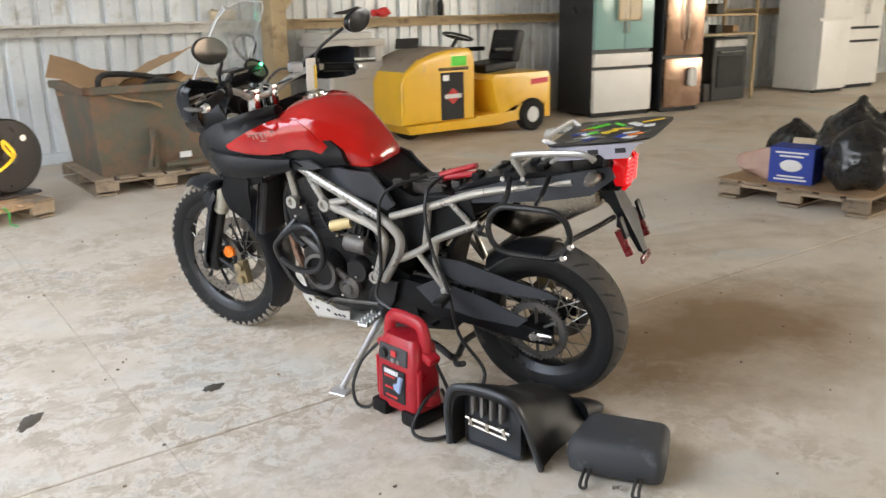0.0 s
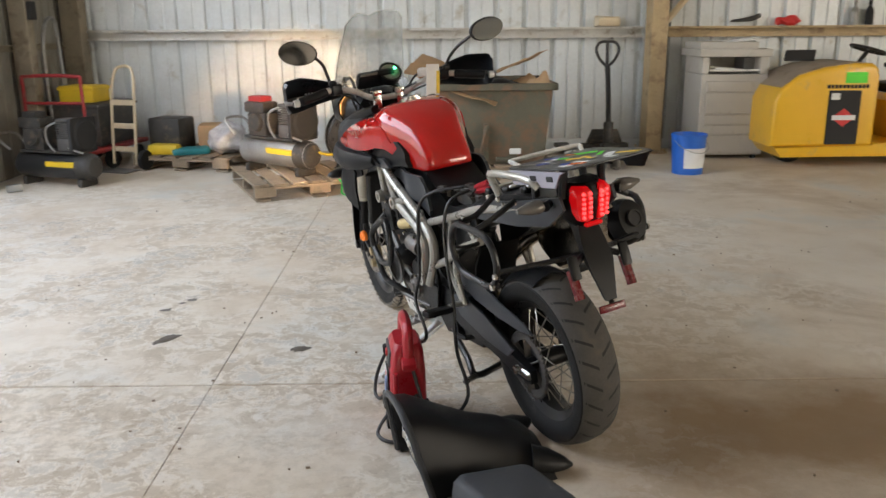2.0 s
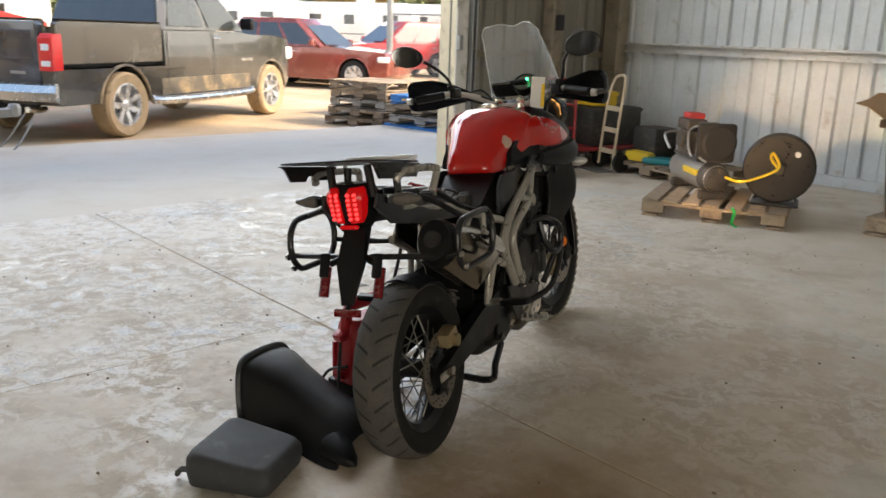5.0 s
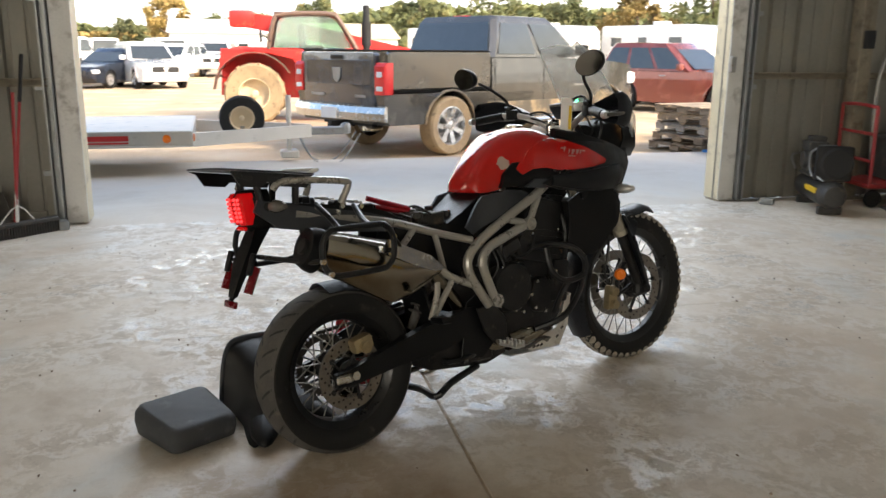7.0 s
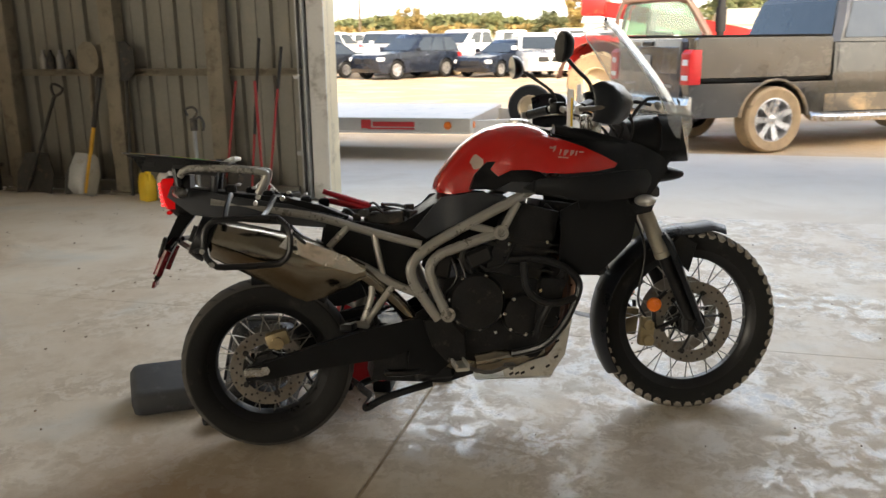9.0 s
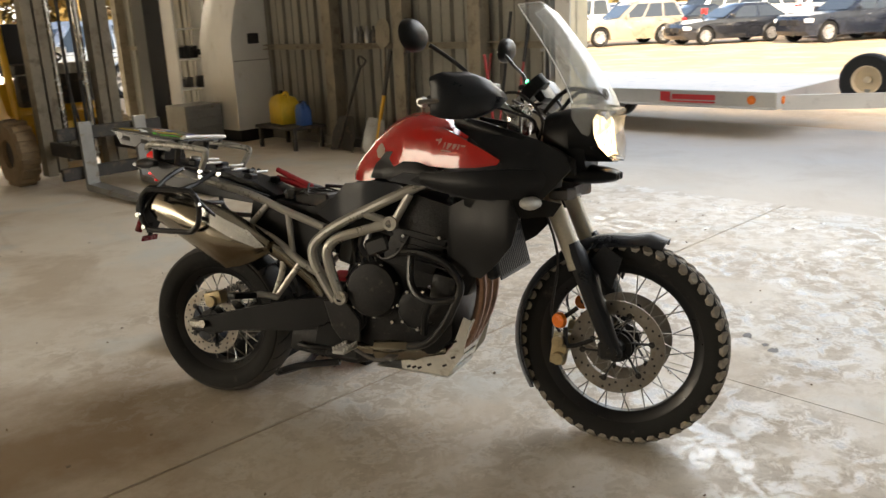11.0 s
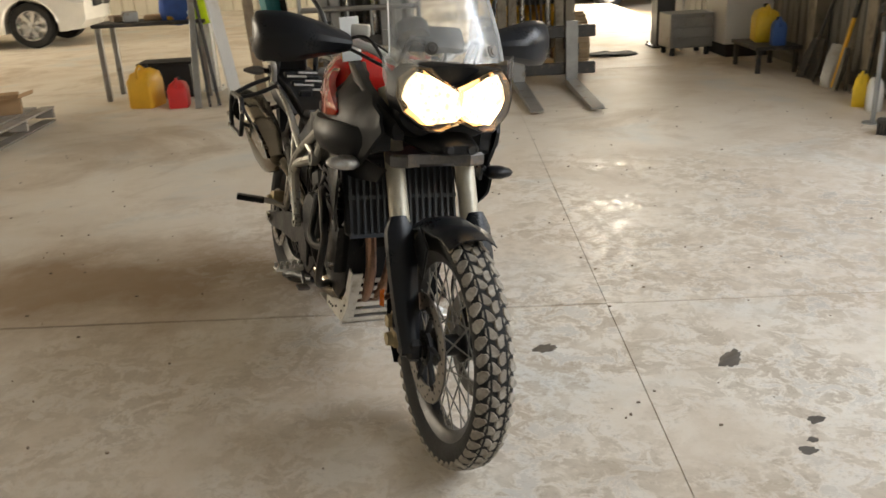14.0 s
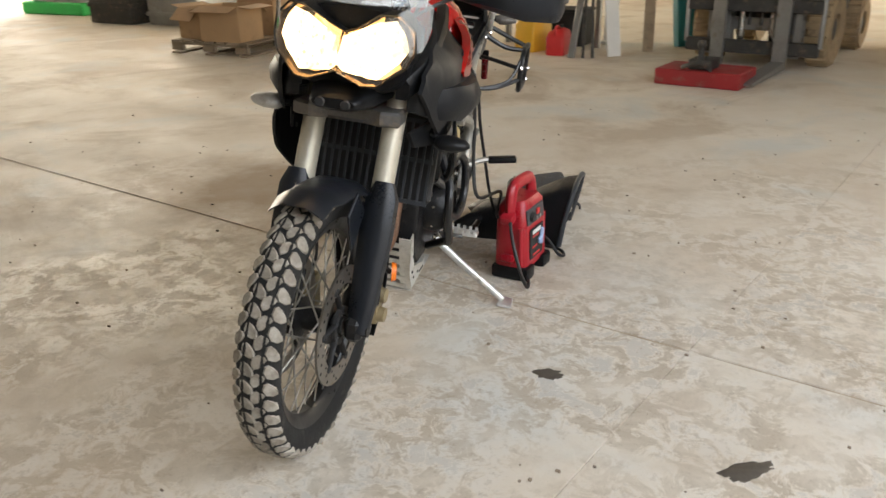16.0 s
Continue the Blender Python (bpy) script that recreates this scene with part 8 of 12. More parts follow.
for s in (1, -1):
    bm = B()
    box(bm, (s * 0.19, 0.62, 0.075), (0.15, 1.05, 0.045), 0.008)
    part("fork", bm, M_DARKM, jack, "worn steel fork")
    bm = B()
    lathe(bm, [(0, -0.025), (0.07, -0.025), (0.082, -0.018), (0.082, 0.018), (0.07, 0.025), (0, 0.025)], (s * 0.055, -0.08, 0.083), (1, 0, 0), 20)
    part("steer_wheel", bm, M_STEELG, jack, "grey steering wheel")
bm = B()
box(bm, (0, 0.10, 0.16), (0.46, 0.10, 0.14), 0.02, None, 2)
prism(bm, [(-0.24, 0.07), (0.24, 0.07), (0.12, 0.36), (-0.12, 0.36)], 0.08, 0.12)
cyl(bm, (0, -0.02, 0.10), (0, -0.02, 0.44), 0.045, seg=14)
box(bm, (0, -0.06, 0.20), (0.16, 0.10, 0.10), 0.02)
part("pump_body", bm, M_DARKM, jack, "dirty black pump housing")
bm = B()
tube(bm, [(0, -0.05, 0.26), (0.03, 0.12, 0.62), (0.05, 0.28, 0.94)], 0.024, 10, 2)
tube(bm, [(0.05, 0.28, 0.93), (-0.02, 0.30, 1.00), (-0.055, 0.315, 1.09), (-0.02, 0.33, 1.155), (0.06, 0.335, 1.165), (0.135, 0.33, 1.155), (0.165, 0.315, 1.09), (0.125, 0.30, 1.00), (0.05, 0.28, 0.93)], 0.014, 8, 4)
tube(bm, [(0.05, 0.30, 0.94), (0.055, 0.33, 1.15)], 0.016, 8, 1)
part("tow_handle", bm, M_BLACKE, jack, "black loop handle")

# bucket
bk = thing("bucket", "blue plastic bucket with a white label on the concrete", "bucket", pose(4.09, 7.02, 0, 0, 0, 20))
bm = B()
lathe(bm, [(0, 0), (0.135, 0), (0.158, 0.36), (0.164, 0.36), (0.164, 0.345), (0.160, 0.34), (0.160, 0.30), (0.1635, 0.295), (0.1635, 0.285), (0.158, 0.28)][:4] + [(0.163, 0.352), (0.163, 0.340), (0.150, 0.352), (0.128, 0.012), (0, 0.012)], (0, 0, 0), (0, 0, 1), 36)
part("pail", bm, M_BLUE, bk, "blue plastic pail")
bm = B()
rings = []
for z in (0.06, 0.24):
    r = 0.1362 + 0.0639 * z
    rings.append([(r * math.sin(a), -r * math.cos(a), z) for a in [radians(q) for q in range(-50, 41, 10)]] + [((r + 0.0015) * math.sin(a), -(r + 0.0015) * math.cos(a), z) for a in [radians(q) for q in range(40, -51, -10)]])
loft(bm, rings)
part("paper_label", bm, M_LABEL, bk, "white paper label")
bm = B()
tube(bm, [(0.163, 0.0, 0.31), (0.13, -0.12, 0.24), (0.0, -0.175, 0.20), (-0.13, -0.12, 0.24), (-0.163, 0, 0.31)], 0.003, 6, 5)
part("wire_handle", bm, M_STEELG, bk, "thin wire handle")

# office copier
cp = thing("copier", "beige-grey office photocopier standing by the wall", "copier", pose(4.745, 8.10, 0, 0, 0, 0))
bm = B()
box(bm, (0, 0, 0.44), (0.66, 0.58, 0.80), 0.008)
body_o = part("cabinet", bm, M_COPIER, cp, "beige-grey cabinet")
for z0, z1 in ((0.05, 0.245), (0.25, 0.345), (0.35, 0.445), (0.45, 0.665), (0.67, 0.775)):
    bm = B()
    box(bm, (0.02, -0.297, (z0 + z1) / 2), (0.60, 0.016, z1 - z0 - 0.006), 0.004)
    part("drawer_front", bm, M_COPIER, cp)
bm = B()
for z in (0.395, 0.30, 0.70):
    cyl(bm, (0.26, -0.305, z), (0.26, -0.312, z), 0.018, seg=14)
part("drawer_knob", bm, M_STEELG, cp, "round grey drawer knobs")
bm = B()
box(bm, (0.285, 0, 0.925), (0.09, 0.58, 0.17), 0.008)
box(bm, (-0.295, 0, 0.925), (0.07, 0.58, 0.17), 0.008)
box(bm, (0, 0.20, 0.925), (0.60, 0.16, 0.17), 0.004)
box(bm, (-0.01, 0, 1.045), (0.72, 0.64, 0.075), 0.012, None, 2)
box(bm, (-0.06, 0.02, 1.115), (0.58, 0.54, 0.07), 0.016, None, 2)
part("scanner_head", bm, M_COPIER, cp, "beige-grey scanner head")
bm = B()
box(bm, (0.0, -0.10, 0.857), (0.50, 0.36, 0.02), 0.006, rot("X", -6))
box(bm, (-0.05, -0.12, 0.885), (0.30, 0.28, 0.03), 0.008, rot("Y", 6))
part("paper_tray", bm, M_WHITE, cp, "pale paper tray in a dark slot")
bm = B()
box(bm, (0.18, 0.0, 0.93), (0.10, 0.30, 0.13), 0.004)
part("slot", bm, M_COPIERD, cp, "dark paper slot")
bm = B()
box(bm, (0.12, -0.05, 1.165), (0.26, 0.30, 0.012), 0.003, rot("Z", 8) @ rot("Y", -6))
solid("paper", bm, M_LABEL, "loose white paper lying on the copier", "paper", pose(4.745, 8.10, 0), group="papers on the copier")
bm = B()
box(bm, (0.16, -0.06, 1.182), (0.20, 0.26, 0.010), 0.003, rot("Z", -6) @ rot("Y", -8))
solid("paper", bm, M_LABEL, "loose white paper lying on the copier", "paper", pose(4.745, 8.10, 0), group="papers on the copier")
bm = B()
for k in (-1, 1):
    for j in (-1, 1):
        cyl(bm, (k * 0.27, j * 0.22, 0.0), (k * 0.27, j * 0.22, 0.05), 0.028, seg=10)
loose("caster", bm, M_DARK, cp, "black caster")

# yellow electric tow tractor
ct = thing("tow_tractor", "yellow electric tow tractor with a black driver seat", "tow tractor", pose(5.95, 7.62, 0))
bm = B()
hood = [(-1.02, 0.20), (-1.02, 0.62), (-0.96, 0.74), (-0.80, 0.86), (-0.58, 0.93), (-0.30, 0.965), (-0.14, 0.965), (-0.08, 0.92), (-0.06, 0.84), (-0.06, 0.20)]
prism(bm, hood, -0.38, 0.42, bev=0.035, segs=3)
hood_o = part("hood", bm, M_YELLOW, ct, "rounded yellow hood", sharp=50)
bm = B()
dust = [(-1.00, 0.66), (-0.95, 0.752), (-0.80, 0.868), (-0.58, 0.938), (-0.34, 0.970), (-0.22, 0.972), (-0.40, 0.93), (-0.62, 0.85), (-0.84, 0.72), (-0.96, 0.64)]
prism(bm, dust, -0.345, 0.40, bev=0.01)
part("hood_cover", bm, M_DUSTY, ct, "dusty brown hood top")
bm = B()
box(bm, (-0.37, -0.384, 0.47), (0.30, 0.014, 0.50), 0.004)
pn = part("side_panel", bm, M_DARK, ct, "black side panel with a badge")
bm = B()
prism(bm, [(-0.48, 0.47), (-0.37, 0.385), (-0.26, 0.47), (-0.37, 0.555)], -0.3945, -0.3925)
part("badge", bm, M_REDP, pn, "red diamond badge")
bm = B()
box(bm, (-0.37, -0.396, 0.47), (0.22, 0.004, 0.045), 0.001)
part("badge_bar", bm, M_LABEL, pn, "white bar across the badge")
bm = B()
box(bm, (-0.46, -0.3925, 0.665), (0.08, 0.002, 0.06))
part("panel_label", bm, M_LABEL, pn, "small white label")
bm = B()
box(bm, (-0.28, -0.3825, 0.835), (0.20, 0.003, 0.10))
part("green_sticker", bm, M_LIME, ct, "bright green sticker")
bm = B()
for k in range(11):
    box(bm, (-0.53 + k * 0.036, -0.3825, 0.755), (0.026, 0.003, 0.034))
part("hood_lettering", bm, M_DARK, ct, "black lettering bars")
bm = B()
prism(bm, [(-0.92, 0.10), (-1.0, 0.20), (-0.06, 0.20), (-0.06, 0.235), (0.36, 0.235), (0.50, 0.32), (0.95, 0.32), (0.95, 0.14), (0.40, 0.14), (0.30, 0.105)], -0.40, 0.44, bev=0.012, segs=2)
part("chassis", bm, M_YELLOW, ct, "yellow chassis step", sharp=40)
bm = B()
prism(bm, [(0.26, 0.23), (0.16, 0.60), (0.20, 0.665), (1.00, 0.665), (1.04, 0.60), (1.04, 0.14), (0.95, 0.14), (0.90, 0.28), (0.80, 0.36), (0.68, 0.38), (0.58, 0.34), (0.50, 0.23)], -0.40, 0.44, bev=0.015, segs=2)
part("rear_body", bm, M_YELLOW, ct, "yellow rear body with wheel arch", sharp=40)
bm = B()
box(bm, (0.86, -0.403, 0.56), (0.26, 0.004, 0.06), 0.001, rot("Y", -3))
part("caution_sticker", bm, M_REDP, ct, "faded red sticker")
for x, y in ((0.74, -0.38), (0.74, 0.38), (-0.70, 0.0)):
    bm = B()
    lathe(bm, [(0.09, -0.06), (0.165, -0.065), (0.185, -0.045), (0.185, 0.045), (0.165, 0.065), (0.09, 0.06)], (x, y, 0.187), (0, 1, 0), 28, closed=True)
    wh = part("wheel", bm, M_RUBBER, ct, "black tyre")
    bm = B()
    lathe(bm, [(0, -0.05), (0.03, -0.055), (0.06, -0.04), (0.085, -0.055), (0.095, -0.05), (0.095, 0.05), (0, 0.05)], (x, y, 0.187), (0, 1, 0), 20)
    part("wheel_disc", bm, M_WHITE, wh, "dirty white wheel disc")
bm = B()
box(bm, (0.42, -0.02, 0.735), (0.48, 0.46, 0.10), 0.035, rot("Y", -4), 3)
dseat = part("driver_seat", bm, M_SEAT, ct, "dusty black driver seat")
bm = B()
box(bm, (0.68, -0.02, 0.95), (0.12, 0.46, 0.36), 0.04, rot("Y", 14), 3)
for k in range(3):
    box(bm, (0.615 + 0.012 * k, -0.02, 0.87 + k * 0.07), (0.02, 0.26, 0.045), 0.008, rot("Y", 14))
part("backrest", bm, M_SEAT, dseat, "black padded backrest")
bm = B()
box(bm, (0.42, -0.27, 0.92), (0.26, 0.06, 0.05), 0.018, None, 2)
box(bm, (0.42, 0.23, 0.92), (0.26, 0.06, 0.05), 0.018, None, 2)
part("armrest", bm, M_SEAT, dseat, "black armrest")
bm = B()
d = Vector((0.28, 0, 0.96))
lathe(bm, [(0.165 + 0.014 * math.cos(a), 0.014 * math.sin(a)) for a in [2 * math.pi * k / 8 for k in range(8)]], (-0.02, -0.02, 1.075), d, 30, closed=True)
for k in range(3):
    a = 2 * math.pi * k / 3
    tube(bm, [(-0.02, -0.02, 1.07), (-0.02 + 0.16 * math.cos(a), -0.02 + 0.165 * math.sin(a), 1.075 - 0.045 * math.cos(a))], 0.010, 6, 1)
tube(bm, [(-0.02, -0.02, 1.07), (-0.12, -0.02, 0.93)], 0.022, 8, 1)
part("steering_wheel", bm, M_BLACKE, ct, "black steering wheel")
bm = B()
box(bm, (-0.62, 0.10, 1.02), (0.30, 0.02, 0.11), 0.01, rot("X", 10))
part("backboard", bm, M_DARK, ct, "small black board on the hood")

# things on the wall ledge
bm = B()
box(bm, (0, 0, 0.05), (0.24, 0.16, 0.10), 0.02, rot("Z", 12), 2)
crumple(bm, 0.02, 14)
solid("crumpled_box", bm, M_BEIGE, "crumpled pale paper bag on the wall rail", "paper bag", pose(3.60, 8.54, 1.302))
bm = B()
loft(bm, [[(x + r * math.cos(a), 0.5 * r * math.sin(a), z + 0.3 * r * math.sin(a)) for a in [2 * math.pi * q / 12 for q in range(12)]] for x, r, z in ((-0.14, 0.01, 0.04), (-0.08, 0.05, 0.05), (0.04, 0.07, 0.06), (0.13, 0.05, 0.09), (0.16, 0.015, 0.12))])
solid("shoe", bm, M_DARKM, "dark old boot lying on the wall ledge", "boot", pose(5.05, 8.54, 1.302))
bm = B()
bmesh.ops.create_icosphere(bm, subdivisions=3, radius=0.09)
bmesh.ops.scale(bm, vec=(1.5, 0.5, 0.6), verts=bm.verts)
crumple(bm, 0.035, 16)
solid("red_cloth", bm, M_REDP, "crumpled red cloth on the wall ledge", "cloth", pose(5.52, 8.545, 1.345))
for x, mt in ((6.22, M_STEELG), (6.38, M_DARK)):
    bm = B()
    lathe(bm, [(0, 0), (0.040, 0), (0.042, 0.01), (0.042, 0.13), (0.030, 0.17), (0.016, 0.19), (0.016, 0.215), (0.02, 0.22), (0.02, 0.25), (0, 0.25)], (0, 0, 0), (0, 0, 1), 16)
    solid("bottle", bm, mt, "plastic bottle standing on the wall ledge", "bottle", pose(x, 8.545, 1.302), group="bottles on the ledge")


# ---- appliances along the north wall ----
def fridge(name, label, w, d, h, m, shell_mat, doors, group="appliances"):
    """A cabinet with door fronts: each (z0, z1, material, split)."""
    g = thing(name, label, "refrigerator", m, group)
    bm = B()
    box(bm, (w / 2, d / 2 + 0.03, h / 2 + 0.02), (w, d, h - 0.04), 0.006)
    part("body", bm, shell_mat, g, "refrigerator body")
    for z0, z1, mt, split in doors:
        n = 2 if split else 1
        for k in range(n):
            bm = B()
            ww = w / n - 0.008
            box(bm, (w / n * (k + 0.5), 0.0, (z0 + z1) / 2), (ww, 0.06, z1 - z0 - 0.012), 0.008, None, 2)
            dr = part("door", bm, mt, g)
            if split:
                bm = B()
                tube(bm, [(w / 2 + (-1) ** k * -0.035, -0.05, z0 + 0.2), (w / 2 + (-1) ** k * -0.035, -0.065, (z0 + z1) / 2), (w / 2 + (-1) ** k * -0.035, -0.05, z1 - 0.2)], 0.010, 8, 3)
                part("handle", bm, M_CHROME, dr, "bright bar handle")
    bm = B()
    box(bm, (w / 2, 0.06, 0.03), (w - 0.02, 0.06, 0.05), 0.004)
    part("kick_plate", bm, M_DARK, g)
    return g


F1 = pose(7.93, 7.47, 0, 0, 0, -8)
fridge("refrigerator", "black refrigerator with teal glass upper doors and white drawers", 0.93, 0.72, 1.80, F1, M_BLACKE, ((0.06, 0.60, M_WHITE, False), (0.63, 0.80, M_WHITE, False), (0.84, 1.79, M_TEALG, True)))
bm = B()
box(bm, (0, -0.005, 0), (0.35, 0.004, 0.45), 0.02)
crumple(bm, 0.012, 12)
solid("foam_sheet", bm, M_BEIGE, "torn pale wrapping hanging on the refrigerator door", "wrapping", F1 @ pose(0.50, -0.062, 1.42))
fridge("refrigerator", "brown stainless refrigerator with bright handles", 0.62, 0.72, 1.78, pose(9.02, 7.27, 0, 0, 0, -11), M_BLACKE, ((0.06, 0.70, M_STAIN, False), (0.73, 1.77, M_STAIN, True)))
bm = B()
box(bm, (0, 0, 0), (0.10, 0.004, 0.24), 0.03)
crumple(bm, 0.012, 12)
solid("plastic_bag", bm, M_WHITE, "white plastic bag taped to an appliance", "plastic bag", pose(9.02, 7.27, 0, 0, 0, -11) @ pose(0.42, -0.075, 0.45))
rk = thing("shelf_unit", "steel shelf unit with appliances and boxes", "shelf", pose(9.85, 7.60, 0, 0, 0, -2))
for x in (0.02, 1.55):
    for y in (0.02, 0.6):
        bm = B()
        box(bm, (x, y, 0.95), (0.04, 0.04, 1.9), 0.003)
        part("upright", bm, M_TAN, rk, "tan steel upright")
for z in (0.95, 1.22, 1.7):
    bm = B()
    box(bm, (0.78, 0.31, z), (1.56, 0.62, 0.03), 0.003)
    part("shelf_board", bm, M_TAN, rk, "tan shelf board")
bm = B()
box(bm, (0, 0, 0.45), (0.76, 0.62, 0.90), 0.01)
ov = solid("oven", bm, M_BLACKE, "black oven range with a dark glass door", "oven", pose(10.95, 7.95, 0.0, 0, 0, -2), group="appliances")
bm = B()
box(bm, (0, -0.318, 0.42), (0.58, 0.016, 0.46), 0.006)
part("oven_door", bm, M_DARK, ov, "dark glass oven door")
bm = B()
tube(bm, [(-0.28, -0.355, 0.70), (0.28, -0.355, 0.70)], 0.012, 8, 1)
for s in (-1, 1):
    tube(bm, [(s * 0.26, -0.32, 0.70), (s * 0.26, -0.355, 0.70)], 0.008, 6, 1)
part("oven_handle", bm, M_CHROME, ov, "bright oven handle")
bm = B()
box(bm, (0, -0.318, 0.82), (0.74, 0.016, 0.10), 0.004)
part("oven_panel", bm, M_STEELG, ov, "steel control strip")
for x, y, s, mt in ((10.15, 7.85, 0.30, M_STEELG), (10.50, 7.80, 0.26, M_DARKM)):
    bm = B()
    box(bm, (0, 0, s / 2), (s, s, s), 0.02, None, 2)
    solid("metal_drum", bm, mt, "grey appliance part on the floor", "appliance part", pose(x, y, 0, 0, 0, 10), group="appliance parts")
rnd = random.Random(4)
for k in range(7):
    bm = B()
    s = rnd.uniform(0.10, 0.22)
    box(bm, (0, 0, s / 2), (s * 1.3, 0.3, s), 0.006)
    solid("carton", bm, rnd.choice((M_DARKM, M_STEELG, M_CARD)), "small carton stored on a steel shelf", "carton", pose(9.98 + (k % 4) * 0.38, 7.86, 0.967 if k < 4 else 1.237), group="cartons on the shelf")
fridge("refrigerator", "tall white refrigerator standing in the hall", 0.66, 0.80, 1.82, pose(12.62, 7.26, 0, 0, 0, -8), M_WHITE, ((0.06, 1.10, M_WHITE, False), (1.13, 1.81, M_WHITE, False)))
fridge("refrigerator", "white and black refrigerator with three doors", 0.92, 0.74, 1.80, pose(13.48, 7.36, 0, 0, 0, -6), M_BLACKE, ((0.06, 0.74, M_WHITE, False), (0.77, 0.95, M_WHITE, False), (0.98, 1.79, M_WHITE, True)))

# ---- pallet with rubbish bags ----
PR = pose(5.86, 3.16, 0, 0, 0, -84)
pallet("wooden_pallet", "wooden pallet covered with cardboard and rubbish", 1.06, 0.95, PR, M_WOOD, 6, 3, 5)
bm = B()
box(bm, (0, 0, 0), (1.08, 0.96, 0.006), 0.002)
crumple(bm, 0.004, 6)
solid("cardboard_sheet", bm, M_CARD, "flat cardboard sheet lying on a pallet", "cardboard", PR @ pose(0, 0, 0.1395))


def bag(m, r, h, seed, mt, label):
    bm = B()
    bmesh.ops.create_icosphere(bm, subdivisions=4, radius=1.0)
    for v in bm.verts:
        n1 = noise.noise(v.co * 1.7 + Vector((seed, 0, 0)))
        n2 = abs(noise.noise(v.co * 5.0 + Vector((0, seed, 0))))
        k = 1 + 0.22 * n1 - 0.14 * n2
        z = v.co.z
        v.co = Vector((v.co.x * r * k, v.co.y * r * k, max(0.0, h * 0.5 * (1 + z * k))))
        if z > 0.8:
            v.co.x *= 0.45
            v.co.y *= 0.45
            v.co.z += h * 0.10
    return solid("rubbish_bag", bm, mt, label, "rubbish bag", m, group="rubbish bags", sharp=60)


bag(PR @ pose(0.22, 0.02, 0.143), 0.27, 0.52, 1.0, M_BAG, "full black plastic rubbish bag on a pallet")
bag(PR @ pose(0.42, 0.30, 0.143), 0.25, 0.50, 2.0, M_BAG, "full black plastic rubbish bag on a pallet")
bag(PR @ pose(0.36, -0.30, 0.143), 0.22, 0.42, 3.0, M_BAG, "full black plastic rubbish bag on a pallet")
bag(PR @ pose(-0.34, 0.26, 0.143), 0.19, 0.33, 4.0, M_BAG, "small tied black rubbish bag on a pallet")
bb = thing("printed_box", "blue and white printed cardboard box on a pallet", "box", PR @ pose(-0.07, -0.26, 0.143, 0, 0, 8))
bm = B()
box(bm, (0, 0, 0.125), (0.30, 0.22, 0.25), 0.003)
part("carton", bm, M_BOXBLUE, bb, "blue printed carton")
bm = B()
for z, w in ((0.215, 0.22), (0.19, 0.16), (0.05, 0.18), (0.028, 0.22)):
    box(bm, (0, -0.1115, z), (w, 0.002, 0.012))
loose("print_bar", bm, M_LABEL, bb, "white lettering bars")
bm = B()
loft(bm, [[(0.0 + 0.075 * math.cos(a), -0.111, 0.125 + 0.042 * math.sin(a)) for a in [2 * math.pi * k / 14 for k in range(14)]], [(0.0 + 0.07 * math.cos(a), -0.1135, 0.125 + 0.038 * math.sin(a)) for a in [2 * math.pi * k / 14 for k in range(14)]]])
part("print_picture", bm, M_WHITE, bb, "white printed picture")
bm = B()
bmesh.ops.create_icosphere(bm, subdivisions=3, radius=0.15)
bmesh.ops.scale(bm, vec=(1.25, 0.85, 0.75), verts=bm.verts)
crumple(bm, 0.07, 7)
solid("paper_wad", bm, M_PINK, "crumpled pinkish packing paper on a pallet", "paper", PR @ pose(-0.34, -0.22, 0.235))
bm = B()
box(bm, (0, 0, 0), (0.34, 0.03, 0.26), 0.008, rot("X", -22))
solid("foam_board", bm, M_BEIGE, "pale yellow foam board leaning behind a box", "foam board", PR @ pose(-0.10, 0.05, 0.275))

# ---- north-west corner ----
compressor("air_compressor", "black air compressor with a lying tank on the floor", pose(-1.52, 6.72, 0, 0, 0, -20), M_BLACKE, M_DARKM)
cart = thing("platform_cart", "red platform cart loaded with boxes", "cart", pose(-1.62, 7.72, 0, 0, 0, -10))
bm = B()
box(bm, (0, 0, 0.20), (0.62, 1.1, 0.04), 0.008)
part("platform", bm, M_REDST, cart, "red steel platform")
bm = B()
tube(bm, [(-0.29, -0.52, 0.2), (-0.29, -0.53, 0.82), (-0.24, -0.53, 0.90), (0.24, -0.53, 0.90), (0.29, -0.53, 0.82), (0.29, -0.52, 0.2)], 0.016, 8, 3)
tube(bm, [(-0.29, -0.525, 0.66), (0.29, -0.525, 0.66)], 0.014, 8, 1)
tube(bm, [(-0.29, -0.525, 0.42), (0.29, -0.525, 0.42)], 0.014, 8, 1)
part("push_frame", bm, M_REDST, cart, "red tube push frame")
for x in (-0.24, 0.24):
    for y in (-0.45, 0.45):
        bm = B()
        lathe(bm, [(0, -0.02), (0.075, -0.02), (0.08, 0), (0.075, 0.02), (0, 0.02)], (x, y, 0.08), (1, 0, 0), 18)
        part("caster", bm, M_RUBBER, cart, "black caster wheel")
